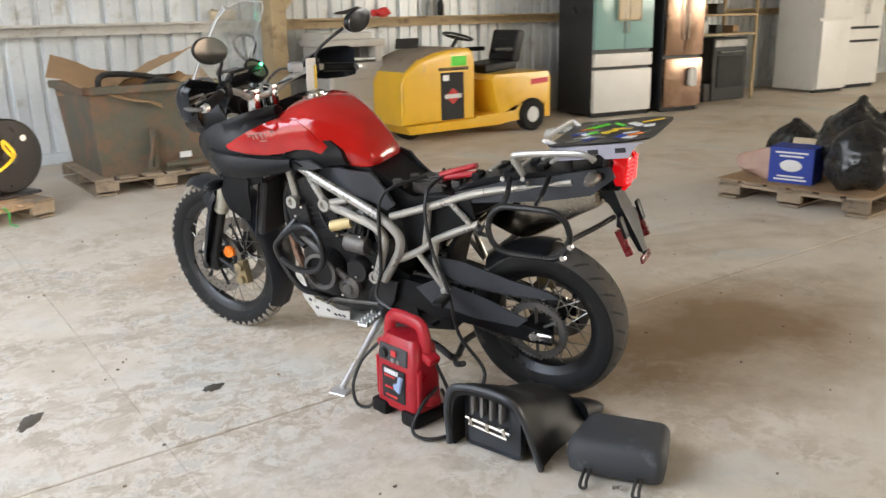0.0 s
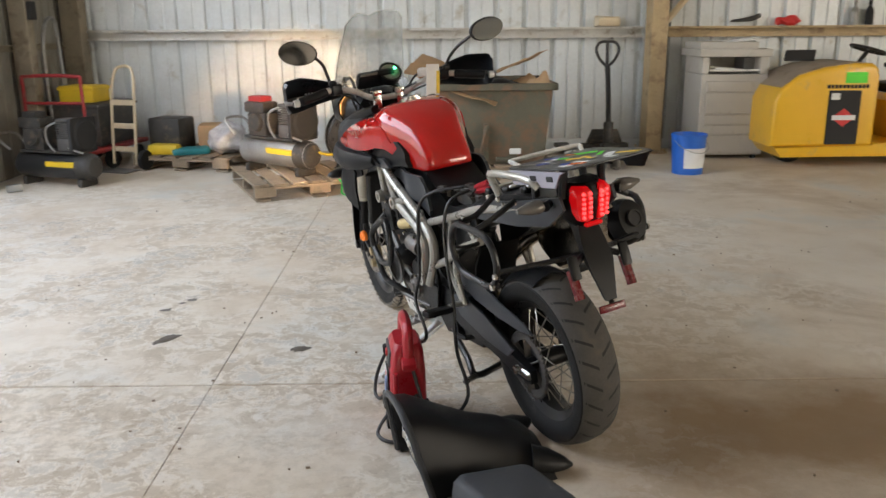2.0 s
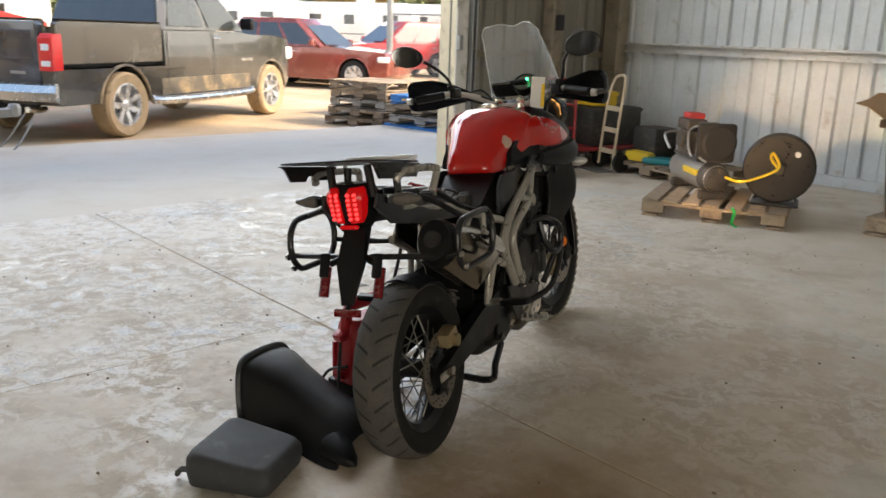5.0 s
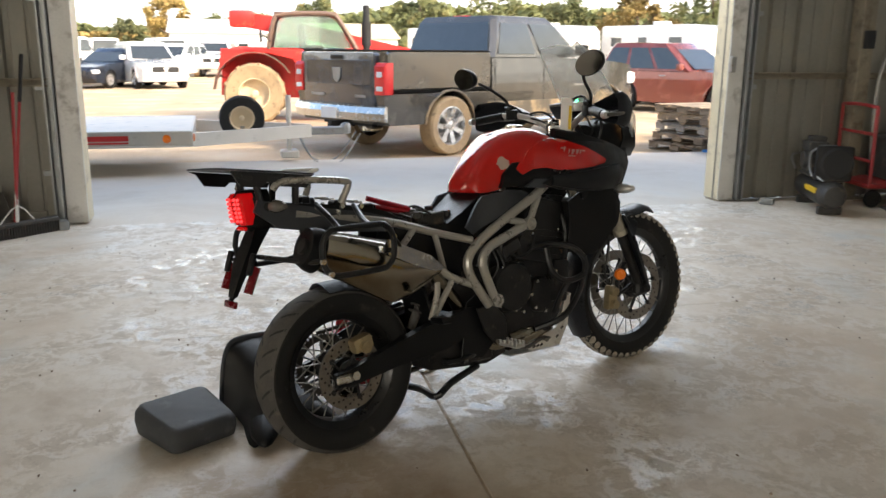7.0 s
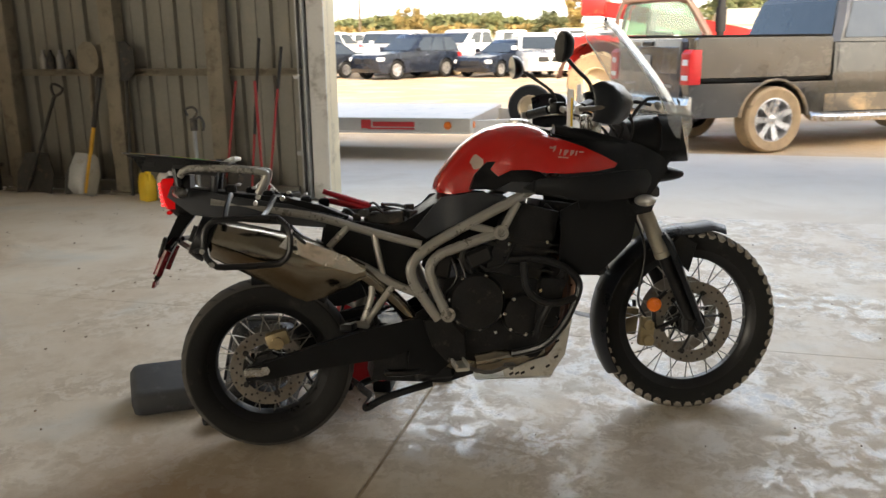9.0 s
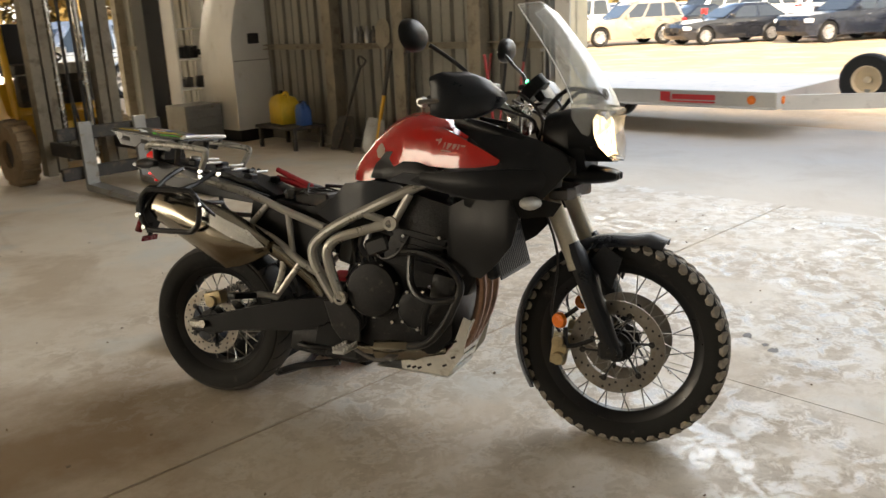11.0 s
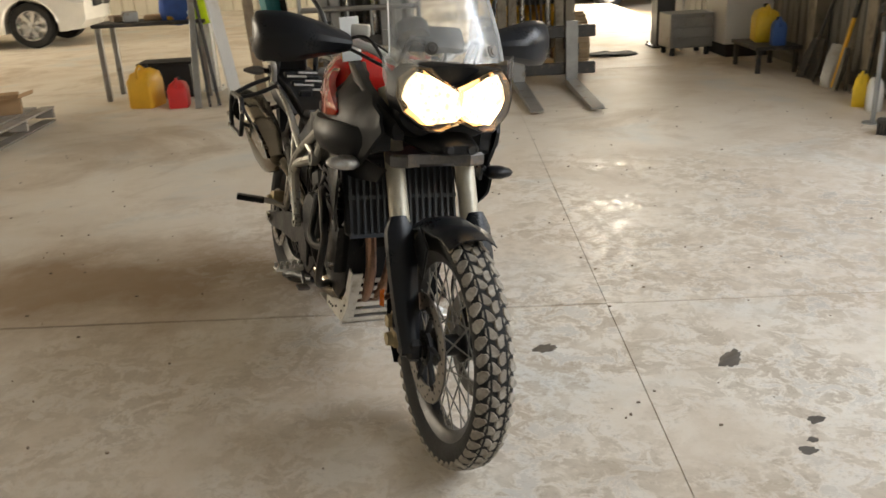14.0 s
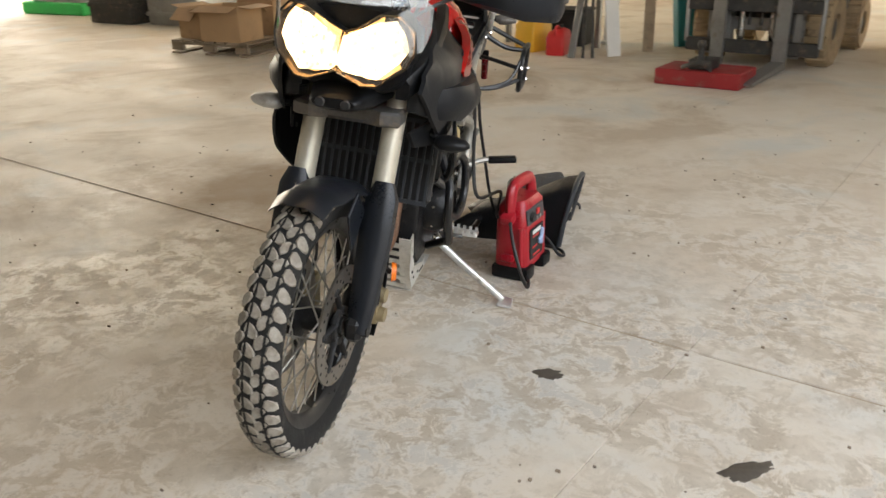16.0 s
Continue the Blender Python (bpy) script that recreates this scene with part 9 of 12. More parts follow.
for x, y, z, sx, sy, sz, mt, lb in ((0.0, 0.1, 0.225, 0.52, 0.7, 0.40, M_DARKM, "black plastic crate on a red cart"), (-0.05, 0.05, 0.627, 0.36, 0.3, 0.16, M_YPLAST, "yellow tool case on a black crate")):
    bm = B()
    box(bm, (0, 0, sz / 2), (sx, sy, sz), 0.02, None, 2)
    box(bm, (0, 0, sz - 0.03), (sx + 0.02, sy + 0.02, 0.03), 0.006)
    solid("crate", bm, mt, lb, "crate", pose(-1.62, 7.72, 0, 0, 0, -10) @ pose(x, y, z))
ht = thing("hand_truck", "beige hand truck standing by the wall", "hand truck", pose(-1.20, 7.42, 0, 0, 0, -20))
bm = B()
tube(bm, [(-0.13, 0.0, 0.06), (-0.13, 0.06, 0.70), (-0.10, 0.10, 0.92), (-0.04, 0.12, 0.97), (0.04, 0.12, 0.97), (0.10, 0.10, 0.92), (0.13, 0.06, 0.70), (0.13, 0.0, 0.06)], 0.014, 8, 4)
part("tube_frame", bm, M_BEIGE, ht, "beige tube frame")
bm = B()
for z in (0.20, 0.42, 0.64):
    box(bm, (0, 0.02 + 0.05 * z, z), (0.26, 0.015, 0.05), 0.003)
loose("crossbar", bm, M_BEIGE, ht, "flat crossbars")
bm = B()
box(bm, (0, -0.10, 0.012), (0.34, 0.20, 0.012), 0.003)
part("toe_plate", bm, M_STEELG, ht, "steel toe plate")
for s in (-1, 1):
    bm = B()
    lathe(bm, [(0, -0.025), (0.09, -0.025), (0.10, 0), (0.09, 0.025), (0, 0.025)], (s * 0.19, 0.06, 0.10), (1, 0, 0), 18)
    part("wheel", bm, M_RUBBER, ht, "black wheel")
pallet("wooden_pallet", "weathered wooden pallet with odds and ends", 1.0, 0.9, pose(-0.55, 7.78, 0, 0, 0, -14), M_WOOD, 6, 3, 7)
for x, y, sx, sy, sz, mt, lb in ((-0.82, 7.72, 0.34, 0.30, 0.34, M_DARKM, "dark machine part on a pallet"), (-0.84, 7.55, 0.30, 0.2, 0.10, M_YPLAST, "yellow plastic case on a pallet"), (-0.60, 7.55, 0.36, 0.25, 0.06, M_TEAL, "dark green board on a pallet"), (-0.45, 7.9, 0.3, 0.3, 0.25, M_CARD, "brown carton on a pallet")):
    bm = B()
    box(bm, (0, 0, sz / 2), (sx, sy, sz), 0.03, None, 2)
    solid("crate", bm, mt, lb, "crate", pose(x, y, 0.137, 0, 0, random.Random(x).uniform(-20, 20)), group="odds and ends")
bag(pose(-0.22, 7.52, 0.137), 0.20, 0.30, 6.0, mat("clear_film", (0.42, 0.42, 0.44), 0.25, var=0.2, bump=0.4, fine=30), "grey plastic bag of scrap on a pallet")
bm = B()
tube(bm, [(0, 0, 0.0), (-0.05, 0, 0.9), (0, 0, 1.30), (0.12, 0, 1.42), (0.2, 0, 1.30), (0.22, 0, 0.6), (0.2, 0, 0.0)], 0.018, 8, 5)
tube(bm, [(0.30, -0.05, 0.0), (0.2, 0.0, 1.1)], 0.016, 8, 1)
solid("conduit", bm, M_STEELG, "bent grey pipes leaning in the corner", "pipe", pose(-1.88, 7.55, 0, 0, 0, 80))
bm = B()
box(bm, (0, 0, 0), (0.06, 0.09, 0.16), 0.006)
solid("switch_box", bm, M_DARK, "black electrical switch box on a post", "switch box", pose(-1.88, 7.35, 1.48))

# ---- west wall, south of the doorway: tools and jugs ----
def tool(name, label, category, foot, top, r, mt, head=None, head_mat=None, grip=None):
    """A long-handled tool leaning on the wall: handle from foot to top, with a head at either end."""
    foot, top = Vector(foot), Vector(top)
    d = (top - foot).normalized()
    u = d.cross(Vector((1, 0, 0))).normalized()
    g = thing(name, label, category, group="tools on the wall")
    bm = B()
    tube(bm, [foot, top], r, 8, 1)
    part("handle", bm, mt, g, "long handle")
    if grip:
        bm = B()
        tube(bm, [top - d * grip[0], top], r * 1.25, 8, 1)
        part("grip", bm, grip[1], g, "grip")
    if head:
        part("head", head(foot, top, d, u), head_mat, g, "tool head")
    return g


def blade_down(w, h, curve=0.03):
    def make(foot, top, d, u):
        bm = B()
        rr = []
        for t, k in ((-0.02, 0.5), (0.03, 0.95), (h * 0.6, 1.0), (h, 0.75)):
            c = foot + d * t
            sec = [c + u * (w / 2 * k * q) + Vector((curve * (abs(q) ** 2), 0, 0)) for q in (-1, -0.5, 0, 0.5, 1)]
            rr.append(sec + [p + Vector((0.004, 0, 0)) for p in reversed(sec)])
        loft(bm, rr)
        return bm
    return make


def blade_up(w, h, round_=True):
    def make(foot, top, d, u):
        bm = B()
        rr = []
        for t, k in ((0, 0.35), (h * 0.2, 0.95), (h * 0.6, 1.0), (h * 0.85, 0.8), (h, 0.3 if round_ else 0.9)):
            c = top + d * t
            sec = [c + u * (w / 2 * k * q) + Vector((0.02 * q * q, 0, 0)) for q in (-1, -0.5, 0, 0.5, 1)]
            rr.append(sec + [p + Vector((0.004, 0, 0)) for p in reversed(sec)])
        loft(bm, rr)
        return bm
    return make


def d_grip(foot, top, d, u):
    bm = B()
    tube(bm, [top, top + u * 0.05 + d * 0.05, top + u * 0.05 + d * 0.10, top - u * 0.05 + d * 0.10, top - u * 0.05 + d * 0.05, top], 0.012, 8, 3)
    return bm


WX = -1.98
tool("rake", "rake with a red handle leaning on the wall", "rake", (WX + 0.15, 0.02, 0.03), (WX + 0.02, 0.16, 1.30), 0.011, M_REDST, blade_down(0.34, 0.05), M_DARKM, (0.35, M_DARK))
tool("squeegee_pole", "red and black pole leaning on the wall", "pole", (WX + 0.18, -0.12, 0.05), (WX + 0.02, -0.04, 1.37), 0.011, M_REDST, None, None, (0.80, M_DARK))
tool("shovel", "square shovel with a red handle against the wall", "shovel", (WX + 0.10, -0.42, 0.03), (WX + 0.02, -0.28, 1.02), 0.011, M_REDST, blade_down(0.26, 0.32), M_DARKM)
tool("shovel", "round shovel turned blade up against the wall", "shovel", (WX + 0.10, -1.35, 0.0), (WX + 0.02, -1.36, 1.02), 0.016, M_DARKM, blade_up(0.24, 0.34), M_DARKM)
tool("scoop", "shovel with a yellow handle against the wall", "shovel", (WX + 0.16, -1.80, 0.02), (WX + 0.03, -1.62, 1.05), 0.018, M_ORANGE, blade_down(0.32, 0.36, 0.05), M_STEELG, (0.45, M_DARKM))
tool("scoop", "dark shovel with a D-grip against the wall", "shovel", (WX + 0.14, -2.45, 0.02), (WX + 0.03, -2.12, 0.88), 0.016, M_DARKM, d_grip, M_DARKM)
tool("shovel", "round shovel turned blade up against the wall", "shovel", (WX + 0.08, -1.72, 0.0), (WX + 0.02, -1.72, 1.08), 0.016, M_POST, blade_up(0.22, 0.28), M_POST)
for y, w, h in ((-0.55, 0.34, 0.34), (-2.35, 0.40, 0.36), (-1.85, 0.36, 0.34), (-0.15, 0.30, 0.28)):
    bm = B()
    rr = []
    for t, k in ((0, 0.95), (h * 0.5, 1.0), (h, 0.6)):
        sec = [(0.05 * q * q + 0.10 * (1 - t / h), w / 2 * k * q, t) for q in (-1, -0.5, 0, 0.5, 1)]
        rr.append(sec + [(p[0] + 0.006, p[1], p[2]) for p in reversed(sec)])
    loft(bm, rr)
    solid("shovel", bm, M_DARKM, "dark steel shovel head standing against the wall", "shovel", pose(WX + 0.02, y, 0.002), group="tools on the wall")
# push broom
br = thing("push_broom", "wide push broom with a red and white handle on the floor", "broom", pose(-1.60, 0.10, 0, 0, 0, -47))
bm = B()
box(bm, (0, 0, 0.095), (0.62, 0.06, 0.035), 0.008)
part("broom_head", bm, M_DARKM, br, "dark wooden broom head")
bm = B()
for k in range(60):
    box(bm, (-0.30 + k * 0.0102, 0.012 * (-1) ** k, 0.043), (0.009, 0.045, 0.082))
part("bristles", bm, M_DARKM, br, "dusty dark bristles")
bm = B()
tube(bm, [(0, 0.0, 0.11), (0.10, 0.30, 1.05)], 0.011, 8, 1)
part("broom_handle", bm, M_REDST, br, "red broom handle")
bm = B()
tube(bm, [(0, 0.0, 0.11), (0.025, 0.075, 0.35)], 0.012, 8, 1)
tube(bm, [(-0.13, 0, 0.11), (0.012, 0.045, 0.24), (0.13, 0, 0.11)], 0.005, 6, 3)
part("handle_brace", bm, M_WHITE, br, "white lower handle and wire brace")
# trailer jack post
hp = thing("jack_post", "pale steel jack post with a crank head standing on the floor", "jack stand", pose(-1.52, -0.45, 0))
bm = B()
cyl(bm, (0, 0, 0), (0, 0, 0.68), 0.017, seg=14)
cyl(bm, (0, 0, 0), (0, 0, 0.008), 0.07, seg=18)
part("post", bm, M_GALV, hp, "pale steel tube")
bm = B()
cyl(bm, (0, 0, 0.64), (0, 0, 0.74), 0.030, seg=14)
tube(bm, [(0, 0, 0.72), (0.0, 0.06, 0.75), (0.0, 0.09, 0.70), (0.0, 0.08, 0.64)], 0.010, 8, 3)
tube(bm, [(0, -0.05, 0.76), (0, -0.07, 0.81), (0, 0.0, 0.83), (0, 0.04, 0.79), (0, 0.0, 0.74)], 0.010, 8, 3)
part("crank_head", bm, M_DARKM, hp, "dark crank head")


def jug(m, mt, label, w=0.16, d=0.11, h=0.27, name="jug"):
    """A plastic jug: shouldered body, side handle, cap."""
    g = thing(name, label, "jug", m, "jugs")
    bm = B()
    loft(bm, [rr_ring(0.0, w / 2 * 0.94, d / 2 * 0.94, 0.02), rr_ring(0.015, w / 2, d / 2, 0.025), rr_ring(h * 0.62, w / 2, d / 2, 0.025), rr_ring(h * 0.80, w / 2 * 0.8, d / 2 * 0.8, 0.02, cx=-w * 0.06), rr_ring(h * 0.90, 0.03, 0.03, 0.02, cx=-w * 0.2)])
    part("bottle", bm, mt, g, "moulded plastic jug", sharp=50)
    bm = B()
    cyl(bm, (-w * 0.2, 0, h * 0.89), (-w * 0.2, 0, h), 0.024, seg=12)
    part("cap", bm, M_DARK, g, "screw cap")
    bm = B()
    tube(bm, [(-w * 0.05, 0, h * 0.88), (w * 0.22, 0, h * 0.98), (w * 0.42, 0, h * 0.86), (w * 0.40, 0, h * 0.66)], 0.013, 8, 4)
    part("grip", bm, mt, g)
    return g


jug(pose(-1.72, -1.08, 0, 0, 0, 60), M_YPLAST, "yellow plastic jug on the floor by the wall")
jug(pose(-1.74, -0.90, 0, 0, 0, 70), M_WHITE, "white plastic jug with a blue print on the floor")
bm = B()
box(bm, (0, 0, 0.035), (0.10, 0.07, 0.07), 0.01, None, 2)
solid("junction_box", bm, M_GALV, "small galvanised junction box on the floor", "junction box", pose(-1.83, 0.36, 0, 0, 0, 20))
bm = B()
box(bm, (0, 0, 0.035), (0.12, 0.06, 0.06), 0.01, rot("Z", 20), 2)
solid("junction_box", bm, M_GALV, "small steel fitting on the floor by the jamb", "fitting", pose(-1.75, 6.36, 0, 0, 0, 20))
st = thing("low_bench", "low dark bench against the wall", "bench", pose(-1.72, -3.15, 0))
bm = B()
box(bm, (0, 0, 0.24), (0.45, 0.75, 0.035), 0.005)
part("bench_top", bm, M_DARKM, st, "dark bench top")
for x in (-0.18, 0.18):
    for y in (-0.33, 0.33):
        bm = B()
        box(bm, (x, y, 0.11), (0.04, 0.04, 0.225), 0.003)
        part("leg", bm, M_DARKM, st)
jug(pose(-1.75, -3.28, 0.259, 0, 0, 80), M_YPLAST, "large yellow plastic container on a low bench", 0.34, 0.24, 0.36)
jug(pose(-1.75, -2.92, 0.259, 0, 0, 80), mat("blue_jug", (0.03, 0.10, 0.35), 0.5, var=0.1), "blue plastic jug on a low bench", 0.18, 0.13, 0.26)
for k, y in enumerate((-2.28, -2.20, -2.10, -2.0)):
    bm = B()
    lathe(bm, [(0, 0), (0.035, 0), (0.035, 0.10), (0.014, 0.14), (0.014, 0.17), (0, 0.17)], (0, 0, 0), (0, 0, 1), 12)
    solid("bottle", bm, M_DARKM if k % 2 else M_STEELG, "dusty bottle standing on the wall rail", "bottle", pose(-2.065, y, 1.122), group="bottles on the rail")

# white machine cabinet
wc = thing("machine_cabinet", "white metal machine cabinet with a black slot window", "cabinet", pose(-1.90, -4.35, 0, 0, 0, 2) @ Matrix.Diagonal((0.78, 0.78, 1, 1)))
bm = B()
prism(bm, [(-0.42, 0.14), (0.42, 0.14), (0.42, 0.86), (0.42, 1.20), (0.30, 1.55), (0.20, 1.75), (-0.42, 1.75)], -0.45, 0.42, bev=0.008)
part("housing", bm, M_WHITE, wc, "white enamelled housing")
bm = B()
box(bm, (0.02, 0.425, 1.20), (0.20, 0.012, 0.12), 0.004)
box(bm, (0.0, 0.422, 0.95), (0.80, 0.006, 0.006))
part("slot_window", bm, M_DARK, wc, "black slot window and seam")
bm = B()
box(bm, (0, 0, 0.07), (0.78, 0.80, 0.14), 0.006)
part("plinth", bm, M_DARK, wc, "recessed dark plinth")
sh = thing("tool_shelf", "white metal shelf rack with tools", "shelf", pose(-1.52, -4.95, 0))
for x in (-0.2, 0.2):
    bm = B()
    box(bm, (x, 0, 0.85), (0.03, 0.30, 1.7), 0.003)
    part("side_frame", bm, M_WHITE, sh, "white side frame")
for z in (0.25, 0.62, 0.98, 1.34):
    bm = B()
    box(bm, (0, 0, z), (0.40, 0.30, 0.02), 0.003)
    part("shelf_board", bm, M_WHITE, sh)
bm = B()
rnd = random.Random(12)
for k in range(14):
    box(bm, (rnd.uniform(-0.14, 0.14), rnd.uniform(-0.08, 0.1), rnd.choice((0.27, 0.64, 1.0)) + 0.06), (rnd.uniform(0.04, 0.12), 0.1, rnd.uniform(0.06, 0.16)), 0.006)
solid("shelf_clutter", bm, M_DARKM, "dark tools and tins heaped on the shelf", "tools", pose(-1.52, -4.95, 0), kind="stuff")
tb = thing("tool_chest", "grey steel drawer chest on the floor", "tool chest", pose(-1.28, -4.50, 0, 0, 0, 4))
bm = B()
box(bm, (0, 0, 0.28), (0.50, 0.42, 0.38), 0.008)
part("chest", bm, M_STEELG, tb, "grey steel chest")
for z in (0.15, 0.26, 0.37):
    bm = B()
    box(bm, (0, 0.215, z), (0.46, 0.014, 0.095), 0.003)
    part("drawer", bm, M_STEELG, tb)
bm = B()
for x in (-0.2, 0.2):
    for y in (-0.16, 0.16):
        cyl(bm, (x, y, 0), (x, y, 0.1), 0.03, seg=10)
loose("caster", bm, M_DARK, tb, "black caster")
bm = B()
loft(bm, [[(0.32 * math.cos(a) * k, 0.18 * math.sin(a) * k, z) for a in [2 * math.pi * q / 20 for q in range(20)]] for k, z in ((1.0, 0.0), (0.9, 0.02), (0.4, 0.035))])
crumple(bm, 0.03, 7)
for v in bm.verts:
    v.co.z = max(0.001, v.co.z)
solid("rag", bm, M_DARK, "dark rag lying on the concrete", "rag", pose(-0.45, -4.65, 0))


# ---- forklifts ----
def channel(bm, x, y, z0, z1, w=0.09, d=0.13, t=0.014):
    prism(bm, [(x - w / 2, y - d / 2), (x + w / 2, y - d / 2), (x + w / 2, y + d / 2), (x - w / 2, y + d / 2), (x - w / 2, y + d / 2 - t), (x + w / 2 - t, y + d / 2 - t), (x + w / 2 - t, y - d / 2 + t), (x - w / 2, y - d / 2 + t)], z0, z1, "z")


def forklift(name, label, m, paint, mast_mat, forks, backrest, mast_h, w=1.05, reach=0.0):
    """A forklift that faces +y: mast, carriage, forks, backrest, wheels, body, guard and seat."""
    g = thing(name, label, "forklift", m, "forklifts")
    for s in (1, -1):
        bm = B()
        channel(bm, s * 0.34, -0.06, 0.10, mast_h)
        part("mast_rail", bm, mast_mat, g, "greasy steel mast rail")
        bm = B()
        channel(bm, s * 0.235, -0.06, 0.12, mast_h - 0.1, 0.08)
        part("inner_rail", bm, mast_mat, g, "inner mast rail")
        bm = B()
        cyl(bm, (s * 0.13, -0.10, 0.20), (s * 0.13, -0.10, mast_h - 0.3), 0.032, seg=12)
        part("lift_cylinder", bm, M_CHROME, g, "steel lift cylinder")
        bm = B()
        tube(bm, [(s * 0.05, -0.05, mast_h - 0.2), (s * 0.055, -0.04, 0.9), (s * 0.05, -0.03, 0.35)], 0.014, 6, 3)
        part("lift_chain", bm, M_DARKM, g, "black chain")
    bm = B()
    for z in (0.35, 1.05, mast_h - 0.05):
        box(bm, (0, -0.12, z), (0.76, 0.05, 0.10), 0.006)
    loose("mast_tie", bm, mast_mat, g, "mast cross tie")
    bm = B()
    for z in (0.18, 0.52):
        box(bm, (0, 0.045 + reach, z), (w, 0.05, 0.11), 0.008)
    for s in (1, -1):
        box(bm, (s * 0.30, 0.02 + reach / 2, 0.35), (0.06, 0.04 + reach, 0.42 - 0.3 * (reach > 0)), 0.006)
    loose("carriage", bm, M_DARKM, g, "dirty steel fork carriage")
    for s in (1, -1):
        bm = B()
        fx = s * forks[0]
        prism(bm, [(0.075 + reach, 0.04), (0.075 + reach, 0.62), (0.115 + reach, 0.62), (0.118 + reach, 0.085), (forks[1] + reach - 0.02, 0.045), (forks[1] + reach, 0.030), (forks[1] + reach, 0.022), (0.10 + reach, 0.022)], fx - 0.055, fx + 0.055, "x", 0.003)
        part("fork", bm, M_STEELG, g, "worn steel fork")
    if backrest:
        bm = B()
        tube(bm, [(-w / 2, 0.05, 0.2), (-w / 2, 0.05, 1.05), (-w / 2 + 0.06, 0.05, 1.12), (w / 2 - 0.06, 0.05, 1.12), (w / 2, 0.05, 1.05), (w / 2, 0.05, 0.2)], 0.020, 8, 3)
        tube(bm, [(-w / 2, 0.05, 0.82), (w / 2, 0.05, 0.82)], 0.024, 8, 1)
        for k in range(1, 5):
            tube(bm, [(-w / 2 + k * w / 5, 0.05, 0.58), (-w / 2 + k * w / 5, 0.05, 0.82)], 0.014, 6, 1)
        loose("load_backrest", bm, M_STEELG, g, "steel load backrest")
    for s in (1, -1):
        for y, r in ((-0.42, 0.30), (-1.55, 0.24)):
            bm = B()
            lathe(bm, [(r * 0.45, -0.09), (r * 0.9, -0.10), (r, -0.07), (r, 0.07), (r * 0.9, 0.10), (r * 0.45, 0.09)], (s * 0.47, y, r), (1, 0, 0), 26, closed=True)
            wl = part("wheel", bm, M_MUD, g, "dusty lugged tyre")
            bm = B()
            for k in range(18):
                a = 2 * math.pi * k / 18
                box(bm, (s * 0.47, y + r * math.sin(a), r + r * math.cos(a)), (0.17, 0.05, 0.035), 0.004, rot("X", -math.degrees(a)))
            loose("lug", bm, M_MUD, wl)
            bm = B()
            lathe(bm, [(0, -0.07), (r * 0.25, -0.075), (r * 0.46, -0.05), (r * 0.46, 0.05), (0, 0.06)], (s * 0.47, y, r), (1, 0, 0), 18)
            part("hub", bm, M_DARKM, wl)
    bm = B()
    prism(bm, [(-0.30, 0.28), (-0.30, 0.55), (-0.62, 0.62), (-0.70, 0.92), (-1.45, 0.95), (-1.86, 0.88), (-1.95, 0.55), (-1.88, 0.25)], -0.44, 0.44, "x", 0.03, 2)
    part("body", bm, paint, g, "painted body and counterweight", sharp=40)
    for s in (1, -1):
        bm = B()
        tube(bm, [(s * 0.42, -0.42, 0.60), (s * 0.42, -0.50, 1.2), (s * 0.40, -0.72, 2.05), (s * 0.40, -1.5, 2.08), (s * 0.42, -1.70, 0.9)], 0.035, 8, 3)
        part("guard_post", bm, paint, g, "overhead guard post")
    bm = B()
    for k in range(6):
        box(bm, (0, -0.75 - k * 0.15, 2.08), (0.80, 0.03, 0.03), 0.004)
    loose("guard_bar", bm, paint, g, "overhead guard bars")
    bm = B()
    box(bm, (0, -1.05, 1.02), (0.44, 0.42, 0.12), 0.03, None, 2)
    box(bm, (0, -1.27, 1.25), (0.42, 0.10, 0.44), 0.03, rot("X", 8), 2)
    part("seat", bm, M_DARK, g, "black operator seat")
    bm = B()
    tube(bm, [(-0.02, -0.55, 0.85), (-0.02, -0.68, 1.10)], 0.02, 8, 1)
    lathe(bm, [(0.15 + 0.013 * math.cos(a), 0.013 * math.sin(a)) for a in [2 * math.pi * k / 8 for k in range(8)]], (-0.02, -0.69, 1.12), (0, -0.4, 0.9), 24, closed=True)
    box(bm, (0, -0.50, 0.85), (0.70, 0.14, 0.30), 0.03, None, 2)
    for k in range(5):
        tube(bm, [(-0.3 + k * 0.13, -0.14, 0.5), (-0.25 + k * 0.12, -0.22, 1.0), (-0.28 + k * 0.13, -0.15, mast_h - 0.4)], 0.012, 6, 4)
    loose("control", bm, M_DARKM, g, "black dash, wheel and hoses")
    return g


forklift("forklift", "dirty dark forklift with a steel load backrest", pose(2.30, -2.62, 0, 0, 0, 0), M_DARKM, M_STEELG, (0.26, 0.95), True, 2.35, 1.10)
forklift("forklift", "yellow forklift with lowered forks and a grimy mast", pose(0.60, -3.10, 0, 0, 0, 2), M_YELLOW, M_POST, (0.25, 1.30), False, 2.5, 0.96, 0.50)
gc = thing("gas_cylinder", "grey gas cylinder standing on a forklift carriage", "gas cylinder", pose(2.32, -2.92, 0.93))
bm = B()
lathe(bm, [(0, 0), (0.14, 0), (0.15, 0.03), (0.15, 0.42), (0.10, 0.50), (0.05, 0.53), (0, 0.53)], (0, 0, 0), (0, 0, 1), 20)
part("cylinder", bm, M_STEELG, gc, "dull grey steel cylinder")
bm = B()
lathe(bm, [(0.09, 0.52), (0.11, 0.52), (0.11, 0.62), (0.09, 0.62)], (0, 0, 0), (0, 0, 1), 18, closed=True)
part("collar", bm, M_DARKM, gc)
